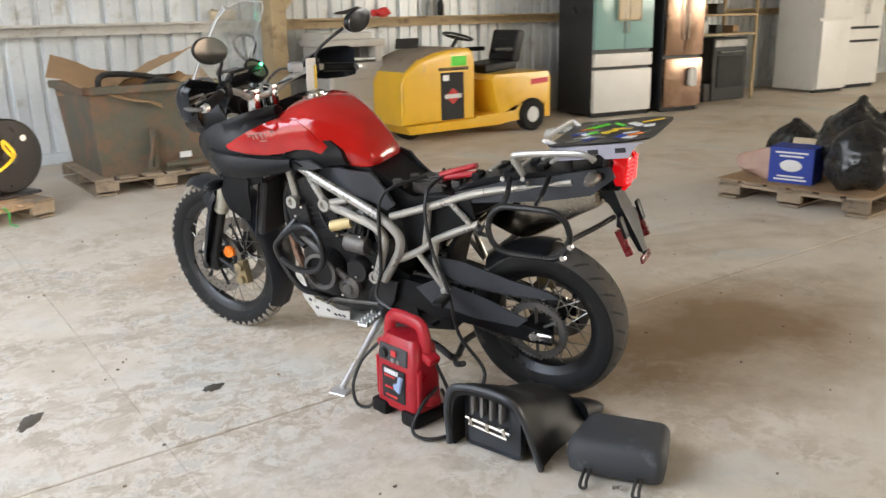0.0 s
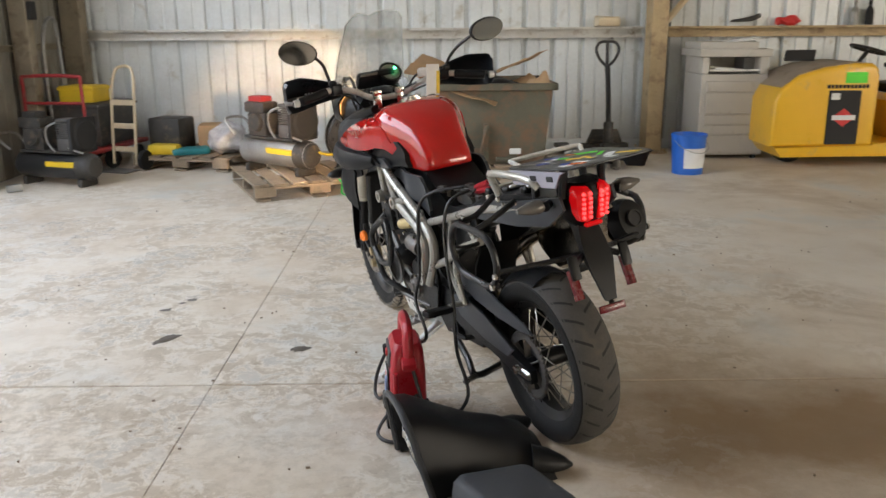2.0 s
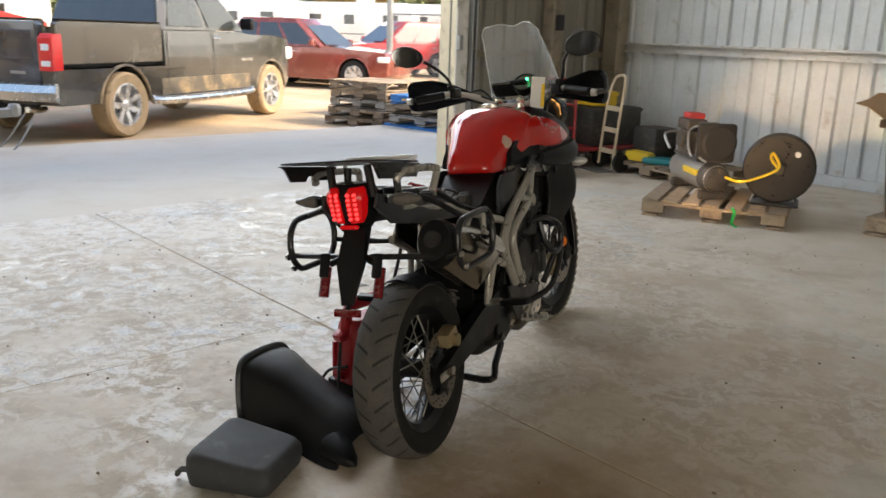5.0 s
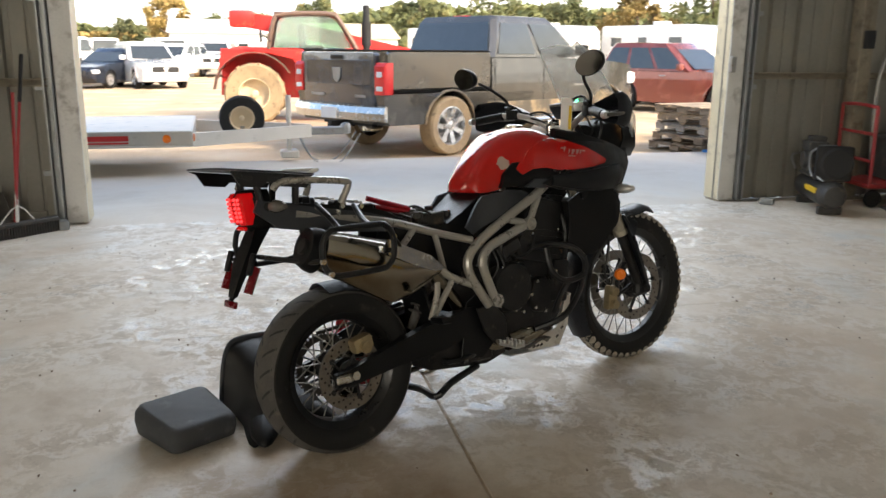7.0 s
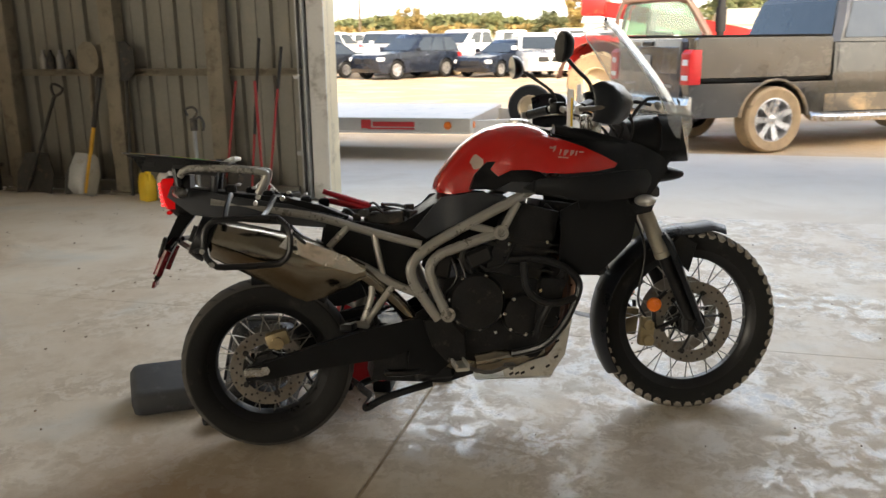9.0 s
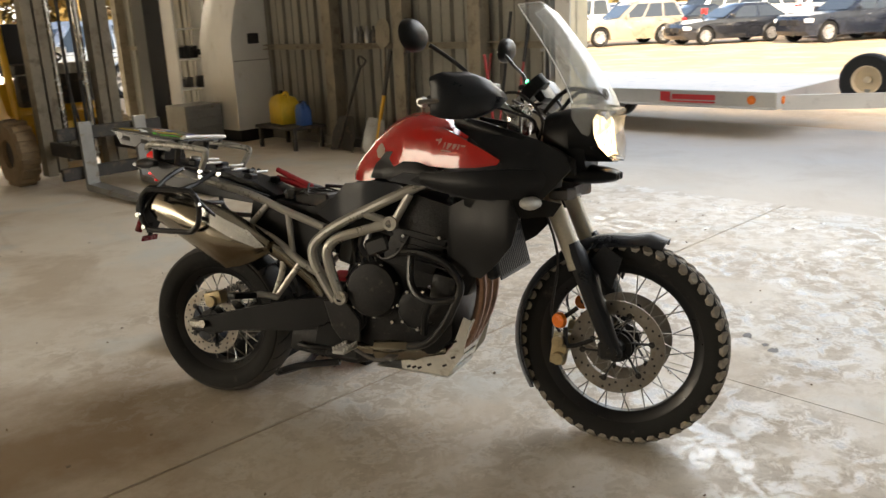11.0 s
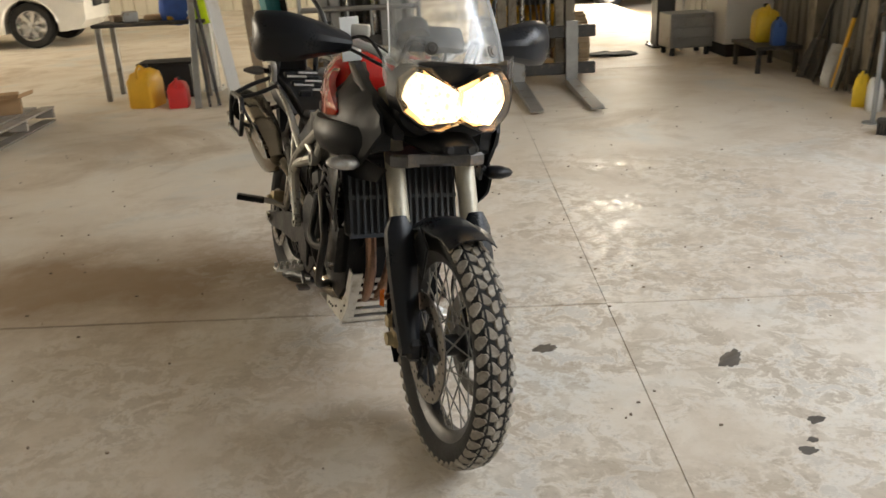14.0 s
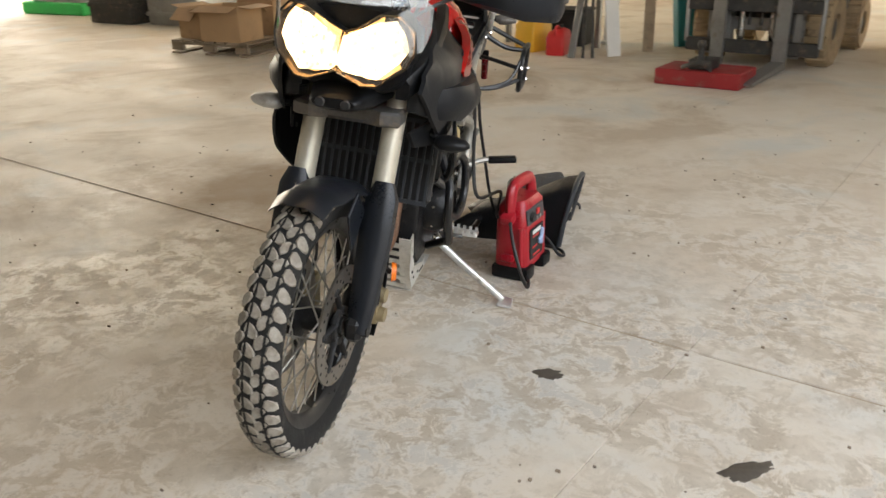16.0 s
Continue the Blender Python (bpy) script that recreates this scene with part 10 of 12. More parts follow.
# red hitch base on the floor
rb = thing("hitch_base", "red steel base with a tow hitch lying on the floor", "hitch", pose(2.38, -1.72, 0, 0, 0, 1))
bm = B()
box(bm, (0, -0.05, 0.06), (0.66, 0.42, 0.12), 0.008)
part("base_plate", bm, M_REDST, rb, "chipped red steel base")
bm = B()
box(bm, (0.0, 0.0, 0.16), (0.18, 0.22, 0.08), 0.015, None, 2)
cyl(bm, (0, 0.08, 0.12), (0, 0.08, 0.30), 0.025, seg=12)
bmesh.ops.create_icosphere(bm, subdivisions=2, radius=0.035, matrix=Matrix.Translation((0, 0.08, 0.31)))
tube(bm, [(-0.10, 0.14, 0.13), (-0.05, 0.24, 0.20), (0.08, 0.22, 0.16), (0.12, 0.12, 0.14)], 0.016, 8, 4)
part("tow_hitch", bm, M_DARKM, rb, "dark steel tow hitch")

# ---- around the work table ----
tbm = thing("work_table", "dark work table with odds and ends", "table", pose(4.45, -3.25, 0, 0, 0, 4))
bm = B()
box(bm, (0, 0, 0.74), (1.10, 0.55, 0.035), 0.004)
part("table_top", bm, M_DARKM, tbm, "dark scuffed table top")
for x in (-0.5, 0.5):
    for y in (-0.23, 0.23):
        bm = B()
        box(bm, (x, y, 0.362), (0.05, 0.05, 0.724), 0.004)
        part("leg", bm, M_STEELG, tbm, "steel leg")
for k, (x, y, sx, sz, mt) in enumerate(((4.15, -3.2, 0.25, 0.04, M_ORANGE), (4.4, -3.3, 0.3, 0.05, M_CARD), (4.65, -3.15, 0.14, 0.10, M_STEELG), (4.8, -3.3, 0.2, 0.06, M_WOOD))):
    bm = B()
    box(bm, (0, 0, sz / 2), (sx, 0.18, sz), 0.008)
    solid("tool_box", bm, mt, "small box lying on the work table", "box", pose(x, y, 0.7585, 0, 0, 12 * k), group="boxes on the table")
bm = B()
box(bm, (0, 0, 0.17), (0.50, 0.34, 0.34), 0.03, None, 2)
box(bm, (0, 0, 0.35), (0.54, 0.38, 0.025), 0.006)
solid("storage_tote", bm, M_DARK, "black plastic storage tote under the work table", "tote", pose(4.35, -3.15, 0.0, 0, 0, 6))
jug(pose(4.42, -2.62, 0, 0, 0, 80), M_ORANGE, "large orange-yellow fuel can on the concrete", 0.30, 0.24, 0.40, "fuel_can")
jug(pose(4.08, -2.52, 0, 0, 0, 100), M_REDP, "red plastic fuel can on the concrete", 0.26, 0.18, 0.27, "fuel_can")


def plank_leaning(foot, top, w, t, mt, label, name="plank"):
    foot, top = Vector(foot), Vector(top)
    d = (top - foot)
    bm = B()
    box(bm, (0, 0, d.length / 2), (w, t, d.length), 0.004)
    return solid(name, bm, mt, label, "plank", Matrix.Translation(foot) @ d.to_track_quat("Z", "Y").to_matrix().to_4x4(), group="leaning planks")


plank_leaning((3.55, -2.62, 0.0), (3.92, -2.95, 2.1), 0.13, 0.03, M_WHITE, "long pale plank leaning against a rack")
plank_leaning((3.40, -3.05, 0.0), (3.62, -3.55, 2.2), 0.10, 0.04, M_WOOD, "long brown plank leaning against a rack")
plank_leaning((3.86, -2.36, 0.0), (3.90, -2.75, 1.0), 0.06, 0.04, M_STEELG, "perforated grey steel angle leaning", "steel_angle")
plank_leaning((3.76, -2.40, 0.0), (3.92, -2.78, 1.1), 0.025, 0.025, M_DARKM, "dark steel bar leaning", "steel_bar")
plank_leaning((3.68, -2.44, 0.0), (3.90, -2.80, 1.2), 0.03, 0.02, M_DARKM, "dark steel bar leaning", "steel_bar")
plank_leaning((3.22, -3.55, 0.0), (3.55, -3.80, 2.3), 0.20, 0.10, M_TEAL, "long teal painted steel post leaning", "steel_post")
plank_leaning((3.12, -3.60, 0.0), (3.38, -3.90, 2.0), 0.07, 0.07, M_DARK, "black steel post leaning", "steel_post")
# upright the clothes hang on
column(3.98, -3.42, 0.09, 0.09, M_WHITEJ, "pale post of a storage rack", 2.6)
for nm, mt, x, lb in (("jacket", M_CLOTHB, 4.16, "blue work jacket hanging on a post"), ("safety_vest", M_HIVIS, 3.93, "bright yellow safety vest hanging on a post")):
    bm = B()
    rr = []
    for z, w, th in ((0.72, 0.14, 0.05), (0.85, 0.17, 0.08), (1.05, 0.16, 0.09), (1.30, 0.13, 0.08), (1.50, 0.06, 0.05)):
        rr.append([(x + (w + 0.03 * math.sin(5 * a + z * 9)) * math.cos(a), -3.16 + (th + 0.015 * math.sin(4 * a)) * math.sin(a), z + 0.02 * math.sin(3 * a)) for a in [2 * math.pi * k / 24 for k in range(24)]])
    loft(bm, rr)
    jk = solid(nm, bm, mt, lb, "clothing", sharp=60)
    if nm == "safety_vest":
        bm = B()
        rr = [[(x + (0.178 + 0.03 * math.sin(5 * a + z * 9)) * math.cos(a), -3.16 + (0.094 + 0.015 * math.sin(4 * a)) * math.sin(a), z + 0.02 * math.sin(3 * a)) for a in [2 * math.pi * k / 24 for k in range(24)]] for z in (0.97, 1.01)]
        loft(bm, rr, cap=False)
        part("reflective_band", bm, M_LABEL, jk, "grey reflective band")

# ---- pallets with cartons on the south-east floor ----
pallet("wooden_pallet", "grey wooden pallet with an open space and a carton", 1.02, 1.22, pose(5.55, -1.42, 0, 0, 0, 4), M_GREYWOOD, 7, 3, 9)


def open_carton(m, w, d, h, seed, label, flaps=True):
    g = thing("carton", label, "carton", m, "cartons")
    bm = B()
    t = 0.006
    for x, y, sx, sy in ((0, -d / 2, w, t), (0, d / 2, w, t), (-w / 2, 0, t, d), (w / 2, 0, t, d)):
        box(bm, (x, y, h / 2), (sx + t, sy + t, h))
    box(bm, (0, 0, t / 2), (w, d, t))
    loose("box_wall", bm, M_CARD, g)
    rnd = random.Random(seed)
    if flaps:
        for x, y, ang, L in ((0, -d / 2, -1, w), (0, d / 2, 1, w)):
            bm = B()
            box(bm, (0, ang * d * 0.2, 0), (L * 0.96, d * 0.40, 0.005), 0.001)
            part("flap", bm, M_CARD, g, "open flap", Matrix.Translation((x, y, h)) @ rot("X", ang * rnd.uniform(-50, 10)))
        for x, ang in ((-w / 2, -1), (w / 2, 1)):
            bm = B()
            box(bm, (ang * w * 0.18, 0, 0), (w * 0.36, d * 0.96, 0.005), 0.001)
            part("flap", bm, M_CARD, g, "open flap", Matrix.Translation((x, 0, h)) @ rot("Y", ang * rnd.uniform(-20, 50)))
    else:
        bm = B()
        box(bm, (0, 0, h), (w + t, d + t, t))
        box(bm, (0, 0, h + 0.004), (w * 0.9, 0.06, 0.002))
        part("lid", bm, M_CARD, g, "taped lid")
    return g


open_carton(pose(5.66, -1.22, 0.137, 0, 0, 3), 0.56, 0.46, 0.34, 1, "brown cardboard carton on a grey pallet", False)
open_carton(pose(5.42, -1.78, 0.137, 0, 0, 24), 0.34, 0.26, 0.13, 2, "small open cardboard carton on a grey pallet")
pallet("wooden_pallet", "wooden pallet with open cardboard cartons", 1.0, 1.2, pose(7.15, -1.35, 0, 0, 0, 8), M_WOOD, 7, 3, 10)
open_carton(pose(6.95, -0.98, 0.137, 0, 0, 12), 0.46, 0.38, 0.34, 3, "open brown cardboard carton on a pallet")
open_carton(pose(7.38, -1.02, 0.137, 0, 0, -6), 0.38, 0.40, 0.30, 4, "open brown cardboard carton on a pallet")
open_carton(pose(7.05, -1.60, 0.137, 0, 0, 3), 0.50, 0.42, 0.36, 5, "taped brown cardboard carton on a pallet", False)
rk2 = thing("pallet_rack", "blue-grey steel pallet rack frame", "rack", pose(6.3, -2.9, 0, 0, 0, 8))
for x in (0.0, 0.55):
    bm = B()
    box(bm, (x, 0, 1.3), (0.07, 0.07, 2.6), 0.004)
    box(bm, (x, 0, 0.006), (0.14, 0.12, 0.012))
    part("upright", bm, M_STEELG, rk2, "grey rack upright")
bm = B()
tube(bm, [(0, 0, 0.15), (0.55, 0, 0.15)], 0.016, 6, 1)
tube(bm, [(0, 0, 0.2), (0.55, 0, 1.0)], 0.014, 6, 1)
tube(bm, [(0, 0, 1.9), (0.55, 0, 1.1)], 0.014, 6, 1)
part("bracing", bm, M_STEELG, rk2, "diagonal bracing")
gd = thing("wrapped_machine", "machine wrapped in clear film on a green base", "machine", pose(12.6, -2.7, 0, 0, 0, 10))
bm = B()
box(bm, (0, 0, 0.09), (1.3, 0.9, 0.18), 0.02)
part("green_base", bm, M_GREEN, gd, "green painted base")
bm = B()
loft(bm, [rr_ring(0.18, 0.62, 0.42, 0.1), rr_ring(0.6, 0.60, 0.41, 0.12), rr_ring(1.1, 0.5, 0.34, 0.15), rr_ring(1.25, 0.3, 0.2, 0.1)])
crumple(bm, 0.05, 4)
part("film_wrap", bm, mat("film_wrap", (0.42, 0.44, 0.43), 0.3, var=0.2, bump=0.4, fine=20), gd, "crumpled film wrap")
for x, y, sx, sy, sz, mt in ((10.6, -2.3, 0.8, 0.7, 0.6, M_DARKM), (9.6, -2.6, 0.9, 0.8, 0.35, M_STEELG), (14.2, -1.2, 1.2, 1.0, 1.2, M_DARKM)):
    bm = B()
    box(bm, (0, 0, sz / 2), (sx, sy, sz), 0.03, None, 2)
    box(bm, (0, 0, sz * 0.4), (sx * 1.04, sy * 1.04, 0.05), 0.006)
    box(bm, (0, 0, sz + 0.05), (sx * 0.6, sy * 0.6, 0.10), 0.02)
    solid("machine", bm, mt, "dark machine stored in the hall", "machine", pose(x, y, 0, 0, 0, 7), group="stored machines")

# ---- the yard outside ----
YARD = -0.12
M_SILVER = mat("silver_paint", (0.55, 0.56, 0.56), 0.25, 0.5, var=0.06, scale=2, bump=0.0, coat=1.0)
M_CARWHITE = mat("white_car_paint", (0.78, 0.78, 0.76), 0.25, var=0.05, scale=2, bump=0.0, coat=1.0)
M_CARBLACK = mat("black_car_paint", (0.018, 0.02, 0.026), 0.2, 0.2, var=0.1, scale=2, bump=0.0, coat=1.0)
M_CARNAVY = mat("navy_car_paint", (0.016, 0.021, 0.034), 0.25, 0.2, var=0.1, scale=2, bump=0.0, coat=0.4)
M_CARRED = mat("red_car_paint", (0.42, 0.012, 0.016), 0.22, 0.2, var=0.08, scale=2, bump=0.0, coat=1.0)
M_CARCOPPER = mat("copper_car_paint", (0.22, 0.050, 0.034), 0.24, 0.3, var=0.08, scale=2, bump=0.0, coat=1.0)
M_CARTAN = mat("tan_car_paint", (0.42, 0.36, 0.27), 0.3, 0.3, var=0.08, scale=2, bump=0.0, coat=1.0)
M_TAILRED = mat("red_vehicle_lamp", (0.62, 0.030, 0.030), 0.2, var=0.1, scale=20, bump=0.0)
# the truck's paint again, bluish for the shade on its tailgate
M_TRUCK_SHADE = mat("shaded_truck_paint", (0.045, 0.052, 0.066), 0.25, 0.3, var=0.1, scale=3, bump=0.0, coat=1.0)
M_TELERED = mat("machine_red", (0.62, 0.03, 0.025), 0.4, var=0.1, scale=3, col2=(0.45, 0.16, 0.08), amount=0.25, bump=0.03)
M_CABBROWN = mat("cab_frame_brown", (0.16, 0.10, 0.075), 0.5, var=0.2, scale=5)
M_GREENGLASS = clear("green_cab_glass", (0.62, 0.78, 0.66), 0.04, 0.85)
M_TRAILER = mat("trailer_aluminium", (0.58, 0.55, 0.49), 0.45, 0.25, var=0.08, scale=4, col2=(0.45, 0.42, 0.37), amount=0.25, bump=0.05)
M_DECK = mat("trailer_deck", (0.68, 0.63, 0.56), 0.5, 0.1, var=0.1, scale=3, col2=(0.45, 0.45, 0.44), amount=0.3, bump=0.1)
M_BLUEWOOD = mat("blue_pallet_wood", (0.05, 0.20, 0.50), 0.8, var=0.2, scale=7, col2=(0.2, 0.2, 0.2), amount=0.25, bump=0.4)
M_WHITEB = mat("white_cladding", (0.74, 0.73, 0.70), 0.6, var=0.06, scale=0.6, col2=(0.6, 0.57, 0.52), amount=0.2)
# mud, with the golden reflection of the ground put into the colour
M_MUDPAINT = mat("muddy_dark_paint", (0.10, 0.085, 0.065), 0.55, 0.1, var=0.3, scale=2.5, col2=(0.30, 0.22, 0.13), amount=0.55, bump=0.1)
WHEELS = {}


def road_wheel(parent, at, r, w, side, rim_mat=None, tyre_mat=None, spokes=7, rimr=0.66):
    """A car wheel: tyre with shoulders, dished rim, hub and spokes. side: -1 right, 1 left."""
    key = (r, w, (rim_mat or M_RIM).name, (tyre_mat or M_RUBBER).name, spokes, rimr)
    if key not in WHEELS:
        rr = r * rimr
        bm = B()
        prof = [(rr, -w * 0.42), (r * 0.92, -w * 0.5), (r * 0.985, -w * 0.40), (r, -w * 0.2), (r, w * 0.2), (r * 0.985, w * 0.40), (r * 0.92, w * 0.5), (rr, w * 0.42)]
        lathe(bm, prof, (0, 0, 0), (0, 1, 0), 30, closed=True)
        tyre = mesh_of("tyre", bm, tyre_mat or M_RUBBER, 25)
        bm = B()
        lathe(bm, [(rr, -w * 0.40), (rr, w * 0.41), (rr * 0.95, w * 0.42), (rr * 0.90, w * 0.32), (rr * 0.88, 0.0), (rr * 0.3, -0.02), (0, -0.02)], (0, 0, 0), (0, 1, 0), 30)
        for k in range(spokes):
            a = 2 * math.pi * k / spokes
            d, q = Vector((math.cos(a), 0, math.sin(a))), Vector((-math.sin(a), 0, math.cos(a)))
            loft(bm, [[d * x + q * s * h + Vector((0, y, 0)) for s, y in ((-1, y0), (1, y0), (1, y1), (-1, y1))] for x, h, y0, y1 in ((rr * 0.15, rr * 0.10, 0.0, w * 0.30), (rr * 0.93, rr * 0.16, w * 0.12, w * 0.39))])
        lathe(bm, [(rr * 0.22, 0), (rr * 0.22, w * 0.32), (rr * 0.12, w * 0.36), (0, w * 0.36)], (0, 0, 0), (0, 1, 0), 14)
        WHEELS[key] = (tyre, mesh_of("rim", bm, rim_mat or M_RIM, 30))
    tyre, rim = WHEELS[key]
    ob = part("wheel", tyre, None, parent, m=pose(*at) @ (Matrix.Identity(4) if side > 0 else rot("Z", 180)))
    part("rim", rim, None, ob)
    return ob


def slab4(bm, q, thick):
    """A thin plate on four corners, raised along its normal."""
    P = [Vector(p) for p in q]
    n = (P[1] - P[0]).cross(P[3] - P[0]).normalized() * thick
    loft(bm, [[p for p in P], [p + n for p in P]])


def inset4(q, a, b, c, d):
    """The part of a four-cornered patch between shares a..b along and c..d up."""
    P = [Vector(p) for p in q]

    def at(u, v):
        return (P[0] * (1 - u) + P[1] * u) * (1 - v) + (P[3] * (1 - u) + P[2] * u) * v
    return [at(a, c), at(b, c), at(b, d), at(a, d)]


def vehicle(name, label, cat, m, paint, L, W, H, belt, sill, wb, rear, r, cab, hood, form="suv", rails=None, group="parked vehicles", lamps=True, low=None):
    """A road vehicle; x ahead from the rear axle. cab: x of glass at belt (rear, front) and at roof (rear, front). hood: height of bonnet at windscreen and nose."""
    g = thing(name, label, cat, m, group)
    front, hw = L - rear, W / 2
    bottom = sill

    def arch(cx):
        R = r * 1.17
        return [(cx + R * math.cos(a), max(bottom, r + R * math.sin(a))) for a in (math.pi * (0.98 - 0.96 * k / 10) for k in range(11))]
    tail = belt if form != "pickup" else rails
    a0 = arch(0.0)
    a1 = arch(wb)
    poly = [(-rear + 0.05, bottom + 0.10), (-rear + 0.12, bottom)] + [(a0[0][0], bottom)] + a0 + [(a0[-1][0], bottom), (a1[0][0], bottom)] + a1 + [(a1[-1][0], bottom), (front - 0.14, bottom + 0.02), (front - 0.02, bottom + 0.16), (front, hood[1] - 0.16), (front - 0.10, hood[1])]
    mid = (front + cab[1]) / 2
    poly += [(mid, hood[0] * 0.35 + hood[1] * 0.65 + 0.03), (cab[1] + 0.05, hood[0]), (cab[1] - 0.3, belt), (cab[0] + 0.1, belt)]
    if form == "sedan":
        poly += [(-rear + 0.25, belt + 0.02), (-rear + 0.05, belt - 0.06)]
    elif form == "pickup":
        poly += [(cab[0] - 0.04, belt), (cab[0] - 0.05, rails - 0.55), (-rear + 0.10, rails - 0.55), (-rear + 0.10, rails - 0.5)]
    else:
        poly += [(-rear + 0.12, belt)]
    poly += [(-rear, bottom + (tail - bottom) * 0.45)]
    clean = [p for k, p in enumerate(poly) if (Vector(p) - Vector(poly[k - 1])).length > 0.012]
    bm = B()
    prism(bm, clean, -hw, hw)
    for z in (bottom + 0.2, bottom + 0.38, bottom + 0.56, belt - 0.14):
        bmesh.ops.bisect_plane(bm, geom=bm.verts[:] + bm.edges[:] + bm.faces[:], plane_co=(0, 0, z), plane_no=(0, 0, 1))
    for k in range(1, 11):
        bmesh.ops.bisect_plane(bm, geom=bm.verts[:] + bm.edges[:] + bm.faces[:], plane_co=(-rear + L * k / 11, 0, 0), plane_no=(1, 0, 0))
    for y in (-0.86 * hw, 0, 0.86 * hw):
        bmesh.ops.bisect_plane(bm, geom=bm.verts[:] + bm.edges[:] + bm.faces[:], plane_co=(0, y, 0), plane_no=(0, 1, 0))

    def width(x, z):
        u = (z - bottom) / (belt - bottom)
        k = 1 - 0.10 * max(0.0, u - 0.55) ** 1.5 - 0.05 * max(0.0, 0.35 - u)
        fx = max(0.0, (x - (front - 0.9)) / 0.9)
        bx_ = max(0.0, (-rear + 0.6 - x) / 0.6)
        return k * (1 - 0.16 * fx ** 2.2 - (0.05 if form == "pickup" else 0.10) * bx_ ** 2.2)
    for v in bm.verts:
        x, y, z = v.co
        v.co.y = y * width(x, z)
        if abs(y) > 0.8 * hw and z > belt - 0.05:
            v.co.z -= 0.03
        if x > front - 0.2:
            v.co.x -= 0.10 * (abs(y) / hw) ** 2
    part("body", bm, paint, g, sharp=28)
    # cabin
    bl, rl = [Vector((x, 0, belt - 0.02)) for x in cab[:2]], [Vector((x, 0, H - 0.05)) for x in cab[2:]]
    wbelt, wroof = hw * 0.93, hw * (0.80 if form == "pickup" else 0.76)
    bm = B()
    rings = []
    for u, lift in ((0, 0), (0.5, 0), (0.9, 0), (1.0, 0.035), (1.0, 0.05)):
        ins = 0.0 if u < 1 else (0.05 if lift < 0.04 else 0.30)
        x0, x1 = cab[0] + (cab[2] - cab[0]) * u + ins, cab[1] + (cab[3] - cab[1]) * u - ins
        w = wbelt + (wroof - wbelt) * u - ins * 0.8 + 0.02 * math.sin(math.pi * u)
        z = belt - 0.02 + (H - 0.05 - belt + 0.02) * u + lift
        c = 0.07
        rings.append([(x0, -w + c, z), (x0 + c, -w, z), (x1 - c * 2, -w, z), (x1, -w + c * 2, z), (x1, w - c * 2, z), (x1 - c * 2, w, z), (x0 + c, w, z), (x0, w - c, z)])
    loft(bm, rings)
    part("cabin", bm, paint, g, sharp=30)
    z0, z1 = belt, H - 0.07
    for s in (-1, 1):
        q = [(cab[0] + 0.06, s * (wbelt + 0.006), z0), (cab[1] - 0.16, s * (wbelt + 0.006), z0), (cab[3] - 0.12, s * (wroof + 0.022), z1), (cab[2] + 0.10, s * (wroof + 0.022), z1)]
        n = 3 if form in ("suv", "van") else 2
        for k in range(n):
            bm = B()
            slab4(bm, inset4(q, (k + 0.06) / n, (k + 0.94) / n, 0.06, 0.90), -0.01 * s if s > 0 else 0.01)
            part("side_window", bm, M_CARWIN, g)
            if k:
                bm = B()
                xh = cab[0] + (cab[1] - cab[0]) * (k + 0.12) / n
                box(bm, (xh - (cab[1] - cab[0]) / n * 0.9 * 0, s * (hw * 0.985), belt - 0.13), (0.19, 0.035, 0.035), 0.012)
                part("door_handle", bm, M_CHROME, g)
        bm = B()
        box(bm, (cab[1] - 0.28, s * (hw + 0.10), belt + 0.09), (0.12, 0.20, 0.17), 0.035, segs=2)
        part("mirror", bm, M_BLACKP if paint is M_TRUCK else paint, g)
        if lamps:
            bm = B()
            box(bm, (front - 0.26, s * hw * 0.72, hood[1] - 0.16), (0.30, hw * 0.42, 0.15), 0.05, rot("Z", -s * 18), 2)
            part("headlamp", bm, M_LABEL, g, "clear headlamp")
            bm = B()
            zt = tail - 0.22
            box(bm, (-rear + 0.105, s * hw * 0.855, zt), (0.20, hw * 0.25, 0.34 if form != "sedan" else 0.15), 0.03, None, 2)
            part("tail_lamp", bm, M_TAILRED, g, "red tail lamp")
    bm = B()
    slab4(bm, inset4([(cab[1] + 0.004, wbelt - 0.1, z0), (cab[1] + 0.004, -wbelt + 0.1, z0), (cab[3] + 0.004, -wroof + 0.1, z1), (cab[3] + 0.004, wroof - 0.1, z1)], 0.0, 1, 0.06, 0.95), -0.008)
    part("windscreen", bm, M_CARWIN, g)
    bm = B()
    slab4(bm, inset4([(cab[0] - 0.004, -wbelt + 0.08, z0), (cab[0] - 0.004, wbelt - 0.08, z0), (cab[2] - 0.004, wroof - 0.08, z1), (cab[2] - 0.004, -wroof + 0.08, z1)], 0.0, 1, 0.08, 0.92), -0.008)
    part("rear_window", bm, M_CARWIN, g)
    bm = B()
    box(bm, (front - 0.045, 0, hood[1] - 0.22), (0.07, hw * 1.0, 0.20), 0.02)
    part("grille", bm, M_DARK, g, "dark grille")
    bm = B()
    box(bm, (wb / 2, 0, bottom + 0.10), (L * 0.86, W * 0.70, 0.20), 0.03)
    part("underbody", bm, M_DARK, g)
    for cx in (0.0, wb):
        for s in (-1, 1):
            # pickup tyres use the tan mud colour for the sunlight on them
            road_wheel(g, (cx, s * (hw - 0.12), r), r, 0.23 if form != "pickup" else 0.28, s, None, M_MUD if form == "pickup" else None)
            bm = B()
